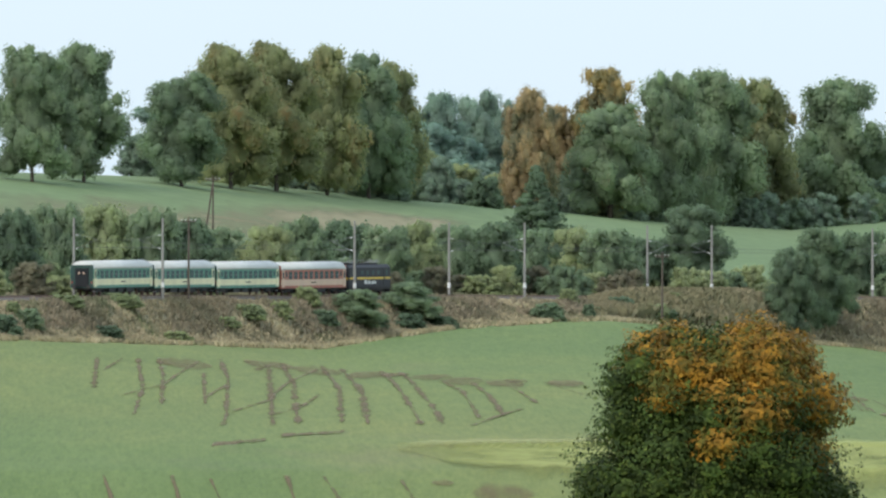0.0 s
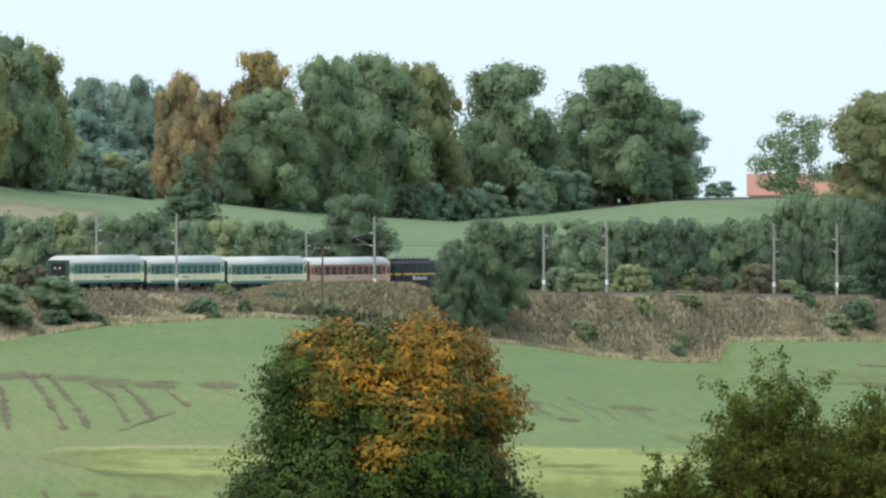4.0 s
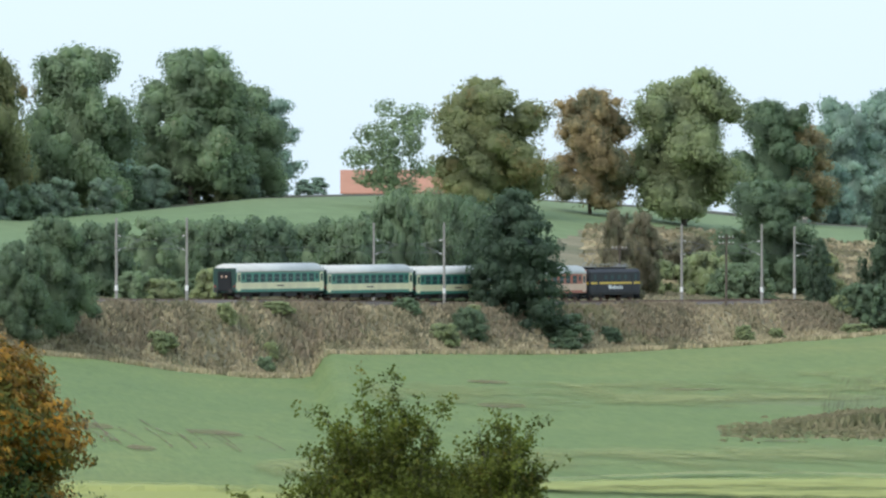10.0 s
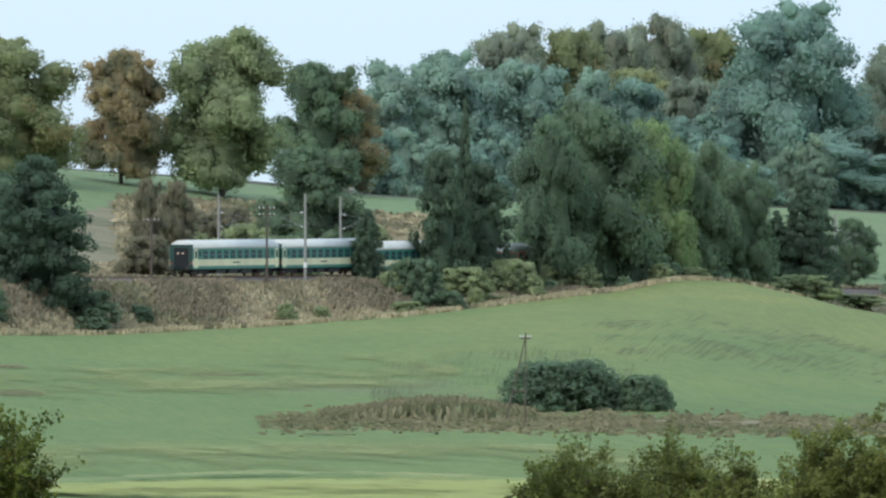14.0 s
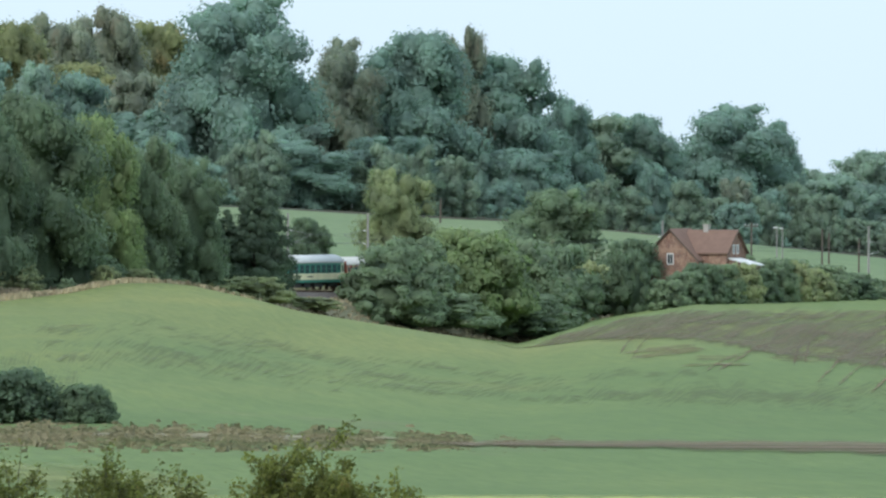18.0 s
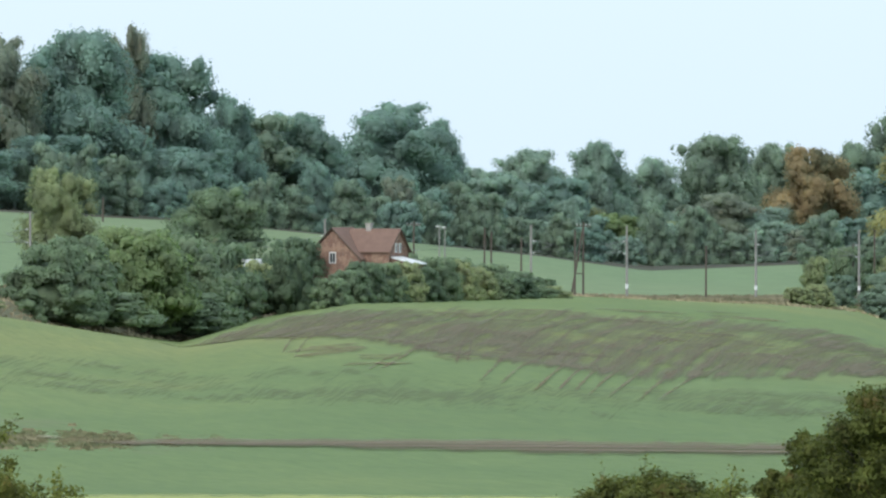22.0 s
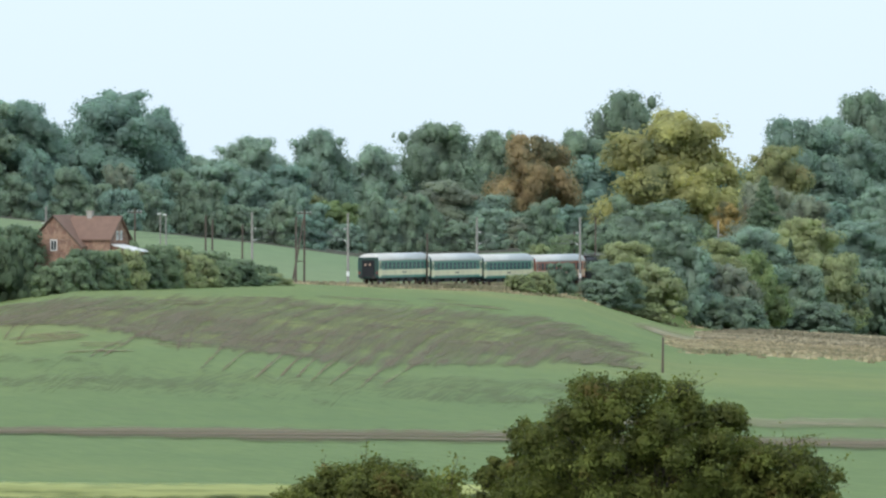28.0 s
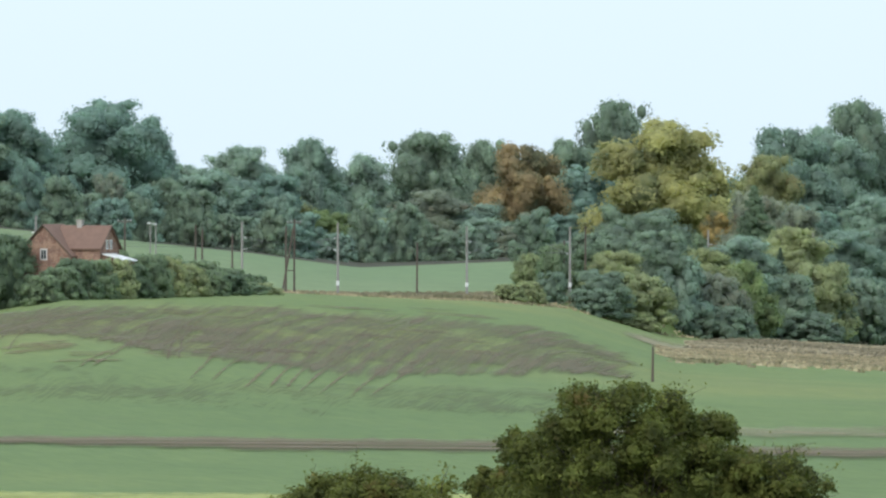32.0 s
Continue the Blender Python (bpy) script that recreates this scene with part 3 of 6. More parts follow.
def thick_tree(b, d, top, width, low, kind):
    return plant("tree", b, d, top, width, low, kind, ROUND, f"dense {WORD[kind]} deciduous tree leafy to the ground beside the railway", "tree", "trees by the railway", True)


def conifer(b, d, top, width, low, kind):
    return plant("pine", b, d, top, width, low, kind, PINE, "dense dark broad conifer beside the railway", "tree", "conifers", True)


def bush(b, d, top, width, low, kind, meshes=None):
    return plant("bush", b, d, top, width, low, kind, meshes or BUSHY, f"dense {WORD[kind]} bush in the hedge", "bush", "hedge bushes", True)


def dome(b, d, top, width, low, kind):
    return plant("bush", b, d, top, width, low, kind, DOME, "dense rounded dark bush by the valley ditch", "bush", "ditch bushes", True)


def woods(b0, b1, step, off, h0, h1, w0, w1, kinds, squat=False, seed=1):
    """A belt of trees or undergrowth at that distance past the railway."""
    rng = random.Random(seed)
    b = b0
    while b < b1:
        d = float(np.interp(b, BEARING, LINE_D)) + off + rng.uniform(-22, 22)
        z = ground_at(b, d)
        h, w, k = rng.uniform(h0, h1), rng.uniform(w0, w1), rng.choice(kinds)
        if squat and off > 200:
            plant("young_tree", b, d, z + h, w * 0.85, z, k, WOOD, f"young {WORD[k]} tree under the edge of the wood", "tree", "young trees under the wood", True)
        elif squat:
            bush(b, d, z + h, w, z, k, BUSHY)
        else:
            tree(b, d, z + h, w, z + h * 0.12, k, WOOD)
        b += step * rng.uniform(0.7, 1.3)


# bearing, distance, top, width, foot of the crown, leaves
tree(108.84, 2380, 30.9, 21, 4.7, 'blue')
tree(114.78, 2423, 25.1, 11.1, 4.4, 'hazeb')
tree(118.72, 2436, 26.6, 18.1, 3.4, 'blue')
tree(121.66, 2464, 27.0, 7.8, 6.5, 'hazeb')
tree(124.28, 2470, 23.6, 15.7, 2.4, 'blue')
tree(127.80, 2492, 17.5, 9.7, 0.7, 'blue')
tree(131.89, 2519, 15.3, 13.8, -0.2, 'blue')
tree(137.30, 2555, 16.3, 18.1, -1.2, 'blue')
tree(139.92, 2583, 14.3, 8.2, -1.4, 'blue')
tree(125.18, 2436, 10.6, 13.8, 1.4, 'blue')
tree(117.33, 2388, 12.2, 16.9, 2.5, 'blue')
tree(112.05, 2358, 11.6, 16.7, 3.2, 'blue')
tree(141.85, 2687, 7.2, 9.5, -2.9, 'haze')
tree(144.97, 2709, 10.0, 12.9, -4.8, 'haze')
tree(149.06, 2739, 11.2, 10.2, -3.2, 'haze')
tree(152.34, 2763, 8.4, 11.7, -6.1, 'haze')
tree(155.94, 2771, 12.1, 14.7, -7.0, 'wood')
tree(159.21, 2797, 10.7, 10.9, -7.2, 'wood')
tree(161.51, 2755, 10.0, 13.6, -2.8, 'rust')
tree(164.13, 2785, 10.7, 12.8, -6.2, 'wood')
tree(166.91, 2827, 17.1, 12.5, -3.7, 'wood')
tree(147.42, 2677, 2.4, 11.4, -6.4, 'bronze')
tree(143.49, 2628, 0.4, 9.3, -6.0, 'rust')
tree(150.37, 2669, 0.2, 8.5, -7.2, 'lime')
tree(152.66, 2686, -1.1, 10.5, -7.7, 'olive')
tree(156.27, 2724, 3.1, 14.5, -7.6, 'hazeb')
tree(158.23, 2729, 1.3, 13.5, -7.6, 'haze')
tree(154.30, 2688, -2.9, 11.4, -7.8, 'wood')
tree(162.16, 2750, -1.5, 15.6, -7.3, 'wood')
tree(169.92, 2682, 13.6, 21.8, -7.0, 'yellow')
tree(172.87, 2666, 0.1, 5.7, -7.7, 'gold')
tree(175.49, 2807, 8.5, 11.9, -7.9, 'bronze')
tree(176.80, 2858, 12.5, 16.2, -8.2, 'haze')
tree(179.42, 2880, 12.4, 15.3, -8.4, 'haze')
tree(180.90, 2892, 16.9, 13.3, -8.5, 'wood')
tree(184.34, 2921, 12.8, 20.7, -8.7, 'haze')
tree(105.91, 1928, 8.4, 7, -3.4, 'dark')
tree(112.47, 2020, 2.7, 5, -1.7, 'dark')
tree(117.96, 2047, 7.9, 8.7, -1.3, 'olive')
tree(126.89, 2096, 5.7, 12.4, -4.4, 'green')
tree(124.25, 2070, 0.6, 6.1, -4.2, 'green')
tree(166.09, 2321, -6.2, 7.6, -14.2, 'wood')
tree(166.98, 2342, -3.8, 8.4, -13.8, 'olive')
tree(169.43, 2364, -1.3, 10.8, -14.0, 'wood')
tree(171.73, 2380, -3.7, 10.1, -14.2, 'olive')
tree(174.35, 2404, -2.3, 11, -14.5, 'haze')
tree(177.13, 2429, -1.2, 11.9, -14.7, 'olive')
tree(179.91, 2452, -1.7, 12, -15.0, 'haze')
tree(182.70, 2475, -0.7, 12.2, -15.3, 'wood')
tree(168.61, 2431, 1.2, 12.7, -8.4, 'wood')
tree(175.00, 2463, 3.4, 8.9, -10.3, 'hazeb')
tree(177.46, 2483, 1.7, 8.9, -10.5, 'hazeb')
tree(179.42, 2500, -2.4, 10.6, -10.6, 'wood')
tree(182.04, 2582, 2.6, 11, -9.7, 'haze')
spruce(107.99, 1947, 3.6, 7, -3.0, 'spruce')
spruce(105.80, 1931, 7.8, 7.6, -2.8, 'spruce')
spruce(109.59, 1948, 8.0, 7.7, -4.3, 'spruce')
spruce(176.41, 2413, -4.3, 4.1, -13.0, 'spruce')
spruce(174.90, 2442, 3.9, 9.6, -11.7, 'dark')
spruce(181.22, 2449, -7.7, 6.4, -15.0, 'dark')
spruce(170.78, 2365, -4.6, 5.8, -12.5, 'olive')
bush(118.28, 1993, -1.6, 12.2, -10.3, 'green')
bush(121.61, 2014, 1.0, 16.5, -11.0, 'lime')
bush(124.90, 2032, -1.9, 15, -10.9, 'green')
bush(127.87, 2055, -4.1, 10.1, -10.1, 'green')
bush(119.27, 1994, -5.5, 16.3, -11.3, 'green')
bush(123.59, 2020, -5.8, 16.5, -11.7, 'green')
bush(85.98, 1826, -0.7, 6.7, -6.3, 'dark')
bush(88.91, 1841, -1.8, 6.8, -6.1, 'olive')
bush(91.86, 1854, -1.0, 6.8, -5.7, 'olive')
bush(95.24, 1875, -0.9, 6.9, -4.7, 'olive')
bush(99.56, 1902, -0.5, 9.4, -4.5, 'green')
bush(102.88, 1920, -0.1, 9.4, -4.6, 'green')
bush(105.87, 1936, -0.2, 8.7, -4.8, 'green')
bush(106.87, 1929, -3.3, 7.1, -6.0, 'olive')
bush(109.59, 1942, -3.4, 8, -6.8, 'olive')
bush(112.61, 1959, -6.8, 8, -8.9, 'olive')
bush(117.4, 1983, -0.3, 9.7, -7.6, 'green')
bush(118.55, 1997, 0.5, 11.4, -8.4, 'green')
bush(121.37, 2012, 1.3, 13.2, -9.6, 'lime')
bush(124.17, 2030, 0.4, 12.5, -9.8, 'green')
bush(126.81, 2046, -0.7, 10.9, -10.0, 'green')
bush(128.62, 2058, -2.6, 9.3, -9.4, 'olive')
bush(117.22, 1982, -2.8, 13, -8.9, 'green')
bush(135.00, 2092, -2.0, 6.9, -6.7, 'green')
bush(136.97, 2105, -1.5, 7.8, -6.8, 'green')
bush(131.37, 2079, -0.1, 7.7, -5.7, 'dark')
bush(135.96, 2100, -2.3, 7.7, -6.9, 'green')
bush(138.25, 2116, -3.1, 7.8, -7.0, 'green')
bush(140.54, 2132, -2.8, 7.9, -7.2, 'green')
bush(142.51, 2145, -3.6, 7, -7.3, 'green')
bush(144.15, 2157, -4.6, 7.9, -7.4, 'green')
bush(145.62, 2168, -5.5, 5.3, -7.6, 'green')
bush(160.69, 2288, -7.7, 4.2, -9.5, 'olive')
bush(161.83, 2297, -7.4, 4.2, -9.6, 'olive')
bush(163.08, 2309, -6.3, 4.7, -9.5, 'wood')
bush(133.63, 2044, -4.6, 5.0, -6.5, 'green')
bush(134.62, 2051, -3.7, 5.9, -6.6, 'green')
bush(135.53, 2059, -2.8, 5.9, -6.6, 'dark')
bush(136.58, 2064, -3.0, 5.9, -6.7, 'green')
bush(137.63, 2071, -2.9, 5.9, -6.7, 'olive')
bush(138.68, 2079, -3.5, 6, -6.8, 'dark')
bush(139.72, 2088, -2.5, 6, -6.9, 'green')
bush(140.84, 2098, -2.8, 6, -7.0, 'olive')
bush(141.95, 2107, -3.7, 6, -7.1, 'olive')
bush(143.07, 2117, -4.6, 6.1, -7.2, 'green')
bush(144.18, 2127, -5.1, 6.1, -7.2, 'dark')
bush(145.23, 2139, -6.1, 6.1, -7.3, 'green')
bush(145.95, 2146, -6.3, 6.2, -7.4, 'olive')
bush(131.27, 2055, -1.2, 5.9, -6.6, 'dark')
bush(165.50, 2316, -8.6, 6.6, -14.3, 'wood')
bush(167.63, 2333, -6.8, 11.5, -14.8, 'olive')
bush(170.58, 2362, -4.7, 7.7, -15.2, 'haze')
bush(172.22, 2370, -7.1, 10.7, -15.3, 'hazeb')
bush(174.02, 2387, -5.7, 9.8, -15.5, 'lime')
bush(176.48, 2405, -7.4, 10.8, -15.7, 'wood')
bush(178.44, 2424, -6.0, 10.9, -15.5, 'olive')
bush(180.73, 2441, -8.5, 11, -15.7, 'wood')
bush(183.03, 2460, -6.2, 12.1, -15.9, 'wood')
bush(168.45, 2325, -12.5, 5.2, -15.3, 'olive')
bush(172.87, 2364, -11.4, 9.7, -15.6, 'wood')
bush(177.46, 2401, -12.6, 11.8, -16.0, 'wood')
bush(71.49, 1866, 3.5, 7.9, 0.4, 'olive')
bush(73.39, 1905, 4.2, 7.2, 0.9, 'thicket')
bush(75.87, 1865, 2.8, 7.9, -0.3, 'olive')
bush(78.05, 1854, 1.6, 7.9, -1.2, 'green')
bush(82.91, 1894, 2.6, 7.1, -0.5, 'olive')
bush(69.70, 1819, 1.8, 6, -1.0, 'thicket')
bush(74.93, 1931, 4.6, 5.5, 1.8, 'thicket')

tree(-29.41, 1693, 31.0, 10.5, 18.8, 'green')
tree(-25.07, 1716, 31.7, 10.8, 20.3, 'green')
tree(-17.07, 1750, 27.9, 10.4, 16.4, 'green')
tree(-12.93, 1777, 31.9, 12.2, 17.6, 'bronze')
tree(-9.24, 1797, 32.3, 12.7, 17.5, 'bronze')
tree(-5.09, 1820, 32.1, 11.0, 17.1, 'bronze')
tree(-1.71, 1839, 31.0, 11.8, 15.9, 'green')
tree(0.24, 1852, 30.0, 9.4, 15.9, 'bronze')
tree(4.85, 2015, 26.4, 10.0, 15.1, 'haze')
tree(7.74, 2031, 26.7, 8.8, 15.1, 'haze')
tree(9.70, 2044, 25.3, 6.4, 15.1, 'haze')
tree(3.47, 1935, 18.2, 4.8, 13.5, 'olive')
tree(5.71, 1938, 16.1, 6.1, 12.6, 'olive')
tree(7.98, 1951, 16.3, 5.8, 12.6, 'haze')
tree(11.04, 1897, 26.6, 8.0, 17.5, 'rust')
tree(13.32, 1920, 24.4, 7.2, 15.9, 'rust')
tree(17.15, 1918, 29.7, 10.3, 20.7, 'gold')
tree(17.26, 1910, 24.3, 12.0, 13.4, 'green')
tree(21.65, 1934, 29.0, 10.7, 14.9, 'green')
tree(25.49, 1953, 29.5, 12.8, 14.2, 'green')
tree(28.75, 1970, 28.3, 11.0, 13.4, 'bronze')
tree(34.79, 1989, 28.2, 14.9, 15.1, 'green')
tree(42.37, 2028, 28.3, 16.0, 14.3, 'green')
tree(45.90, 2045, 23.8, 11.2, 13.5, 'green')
tree(50.21, 2264, 11.5, 2.7, 9.6, 'haze')
tree(51.12, 2270, 11.8, 2.9, 9.6, 'haze')
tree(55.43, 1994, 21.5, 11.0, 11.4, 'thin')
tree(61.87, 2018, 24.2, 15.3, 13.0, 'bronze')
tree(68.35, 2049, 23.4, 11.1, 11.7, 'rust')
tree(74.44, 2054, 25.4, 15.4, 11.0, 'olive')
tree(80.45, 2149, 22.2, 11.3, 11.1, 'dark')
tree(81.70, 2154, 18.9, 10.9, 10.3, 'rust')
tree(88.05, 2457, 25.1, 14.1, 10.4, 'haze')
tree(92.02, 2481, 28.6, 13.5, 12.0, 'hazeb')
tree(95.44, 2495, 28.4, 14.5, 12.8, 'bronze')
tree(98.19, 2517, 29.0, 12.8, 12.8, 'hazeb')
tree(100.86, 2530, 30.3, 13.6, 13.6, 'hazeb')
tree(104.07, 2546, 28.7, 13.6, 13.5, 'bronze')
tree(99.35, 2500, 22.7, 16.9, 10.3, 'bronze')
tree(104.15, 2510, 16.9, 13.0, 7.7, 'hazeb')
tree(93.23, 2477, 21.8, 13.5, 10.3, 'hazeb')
spruce(10.16, 1664, 15.2, 10.8, 7.5, 'dark')
tree(22.27, 1651, 10.5, 9.7, 2.7, 'dark')
tree(32.10, 1616, 7.7, 7.4, -3.6, 'dark')
tree(29.58, 1605, 5.1, 5.8, -4.6, 'dark')
conifer(62.96, 1737, 10.3, 10.7, -6.6, 'spruce')
tree(79.92, 1892, 11.4, 12.0, 2.4, 'dark')
tree(69.77, 1840, 8.0, 3.5, 2.7, 'thicket')
tree(71.59, 1849, 7.7, 4.3, 2.9, 'thicket')
conifer(83.14, 1828, 4.5, 3.6, -4.2, 'spruce')
spruce(89.11, 1855, 15.9, 3.5, 6.6, 'spruce')
conifer(87.57, 1845, 10.8, 6.6, -2.6, 'spruce')
conifer(90.09, 1857, 9.4, 7.2, -3.0, 'spruce')
thick_tree(94.36, 1875, 13.7, 9.1, -2.9, 'dark')
thick_tree(96.73, 1888, 16.1, 15.5, -3.1, 'dark')
thick_tree(100.59, 1908, 14.2, 9.3, -3.3, 'lime')
thick_tree(103.02, 1918, 11.5, 8.4, -3.4, 'green')
thick_tree(105.73, 1933, 9.4, 7.6, -4.1, 'dark')
tree(-1.84, 1498, 1.7, 7.0, -2.3, 'green')
tree(-6.39, 1479, 1.0, 6.0, -2.2, 'green')
conifer(110.28, 1958, 5.5, 6.4, -3.8, 'spruce')
tree(113.04, 2073, 2.4, 4.4, -1.4, 'dark')
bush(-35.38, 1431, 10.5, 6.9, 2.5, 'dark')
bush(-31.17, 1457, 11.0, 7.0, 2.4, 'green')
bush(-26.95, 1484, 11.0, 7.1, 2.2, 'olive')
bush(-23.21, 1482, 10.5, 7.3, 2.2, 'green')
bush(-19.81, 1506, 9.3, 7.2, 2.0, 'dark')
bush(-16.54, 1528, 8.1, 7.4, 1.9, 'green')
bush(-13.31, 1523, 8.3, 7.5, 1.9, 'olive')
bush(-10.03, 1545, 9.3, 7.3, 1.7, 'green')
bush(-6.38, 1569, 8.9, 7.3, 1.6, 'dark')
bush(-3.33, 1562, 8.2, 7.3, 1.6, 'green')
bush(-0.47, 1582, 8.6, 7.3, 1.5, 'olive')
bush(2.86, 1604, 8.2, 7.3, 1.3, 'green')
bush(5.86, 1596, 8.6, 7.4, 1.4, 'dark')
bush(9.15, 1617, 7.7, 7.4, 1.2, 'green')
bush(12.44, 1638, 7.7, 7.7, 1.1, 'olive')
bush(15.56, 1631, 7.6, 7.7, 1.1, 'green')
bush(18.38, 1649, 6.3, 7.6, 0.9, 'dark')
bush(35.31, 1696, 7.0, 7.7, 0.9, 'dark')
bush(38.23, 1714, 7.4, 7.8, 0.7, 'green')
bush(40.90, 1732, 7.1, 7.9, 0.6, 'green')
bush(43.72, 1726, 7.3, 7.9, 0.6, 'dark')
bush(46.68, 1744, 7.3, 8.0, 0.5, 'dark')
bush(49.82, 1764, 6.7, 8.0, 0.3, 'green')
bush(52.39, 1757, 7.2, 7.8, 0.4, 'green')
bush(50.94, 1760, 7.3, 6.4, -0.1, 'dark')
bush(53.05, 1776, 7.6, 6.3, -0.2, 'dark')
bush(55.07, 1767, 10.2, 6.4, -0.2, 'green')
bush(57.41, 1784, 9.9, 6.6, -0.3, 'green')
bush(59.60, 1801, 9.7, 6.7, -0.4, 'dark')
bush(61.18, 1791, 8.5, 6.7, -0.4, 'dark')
bush(65.94, 1740, -3.6, 6.7, -7.4, 'dark')
bush(59.83, 1717, -2.7, 4.0, -5.8, 'dark')
bush(85.82, 1827, -0.9, 5.0, -6.4, 'dark')

dome(94.74, 1354, -6.0, 9.8, -10.9, 'dark')
dome(99.73, 1354, -7.2, 4.8, -12.1, 'dark')

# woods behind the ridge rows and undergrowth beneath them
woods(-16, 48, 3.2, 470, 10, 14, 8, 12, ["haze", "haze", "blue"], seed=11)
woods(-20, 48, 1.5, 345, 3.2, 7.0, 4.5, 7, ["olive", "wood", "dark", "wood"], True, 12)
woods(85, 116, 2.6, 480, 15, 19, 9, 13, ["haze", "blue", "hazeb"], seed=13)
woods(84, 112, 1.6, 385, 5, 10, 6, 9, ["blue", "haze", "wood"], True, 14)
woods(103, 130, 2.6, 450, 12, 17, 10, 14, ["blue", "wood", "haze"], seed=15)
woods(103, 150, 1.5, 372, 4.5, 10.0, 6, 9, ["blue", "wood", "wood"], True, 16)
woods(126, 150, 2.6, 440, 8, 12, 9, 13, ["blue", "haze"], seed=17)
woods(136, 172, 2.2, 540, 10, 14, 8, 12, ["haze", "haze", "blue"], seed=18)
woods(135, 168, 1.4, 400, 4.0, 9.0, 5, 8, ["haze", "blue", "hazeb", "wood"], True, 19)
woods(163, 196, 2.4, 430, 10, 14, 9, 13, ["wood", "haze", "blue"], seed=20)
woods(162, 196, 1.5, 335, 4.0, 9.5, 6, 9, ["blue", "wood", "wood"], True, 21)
woods(-44, 62, 1.8, 42, 2.2, 4.4, 4, 6, ["olive", "olive", "green", "thicket"], True, 23)
woods(-42, 0, 1.9, 75, 3.4, 6.2, 4.5, 7, ["green", "olive", "dark"], True, 24)
woods(162, 186, 1.9, 60, 4.5, 8.5, 5, 7.5, ["green", "olive", "dark"], True, 22)


# ---- the near trees, whose crowns rise into view from the dip ----
def near_base(name, b, d, label, category="tree", group=""):
    x, y = spot(b, d)
    z = ground_at(b, d)
    e = new(name)
    e.location = (x, y, z - 0.05)
    tagged(e, label, category, group)
    return e, z


def sprays(C, R, n, rng, size, material, name, parent, label="", squash=0.85, cores=0.55, ragged=0.2, wild=0.5):
    """Leaf sprays over boughs given in metres."""
    k = rng.choice(len(R), n * 2, p=R ** 2 / (R ** 2).sum())
    v = rng.normal(size=(n * 2, 3))
    v /= np.linalg.norm(v, axis=1)[:, None]
    rad = R[k] * (1 - 0.35 * rng.rand(n * 2) ** 2) * (1 + ragged * np.sin(v[:, 0] * 8 + k) * np.sin(v[:, 1] * 7 + 2 * k) + ragged * 0.6 * np.sin(v[:, 2] * 13 + 3 * k))
    p = C[k] + v * rad[:, None] * np.array([1, 1, squash])
    depth = np.min(np.linalg.norm(p[:, None, :] - C[None], axis=2) / R[None], axis=1)
    keep = np.where((depth > 0.62) | (rng.rand(n * 2) < 0.12))[0][:n]
    inner = [(Vector(c), (r * cores, r * cores, r * cores * 0.8)) for c, r in zip(C, R)] if cores else None
    mid = C.mean(0)
    far = (p[keep] - mid) / np.abs(p[keep] - mid).max()
    me = leaf_mesh(name, p[keep], v[keep], size, rng, material, inner, wild=wild, swell=v[keep] + 0.8 * far)
    ob = new(name, me)
    ob.parent = parent
    if label:
        ob["label"] = label
    return ob


def limbs(parent, height, reach, stems, rng, girth=0.22):
    """A trunk that forks into limbs, each limb a part."""
    bm = bmesh.new()
    rod(bm, (0, 0, -0.4), (0.1, 0, height * 0.3), girth * 1.3, girth)
    rod(bm, (0.1, 0, height * 0.29), (0, 0.1, height * 0.72), girth, girth * 0.35)
    part("trunk", bm, BARK, parent)
    for i in range(stems):
        a, h = 2.4 * i + rng.uniform(-0.4, 0.4), height * rng.uniform(0.25, 0.5)
        tip = Vector((math.cos(a) * reach, math.sin(a) * reach, h + height * rng.uniform(0.2, 0.38)))
        bm = bmesh.new()
        rod(bm, (0.05, 0, h), tip * 0.55 + Vector((0, 0, h * 0.45)), girth * 0.5, girth * 0.3, 6)
        rod(bm, tip * 0.55 + Vector((0, 0, h * 0.45)), tip, girth * 0.3, girth * 0.1, 6)
        part("limb", bm, BARK, parent)


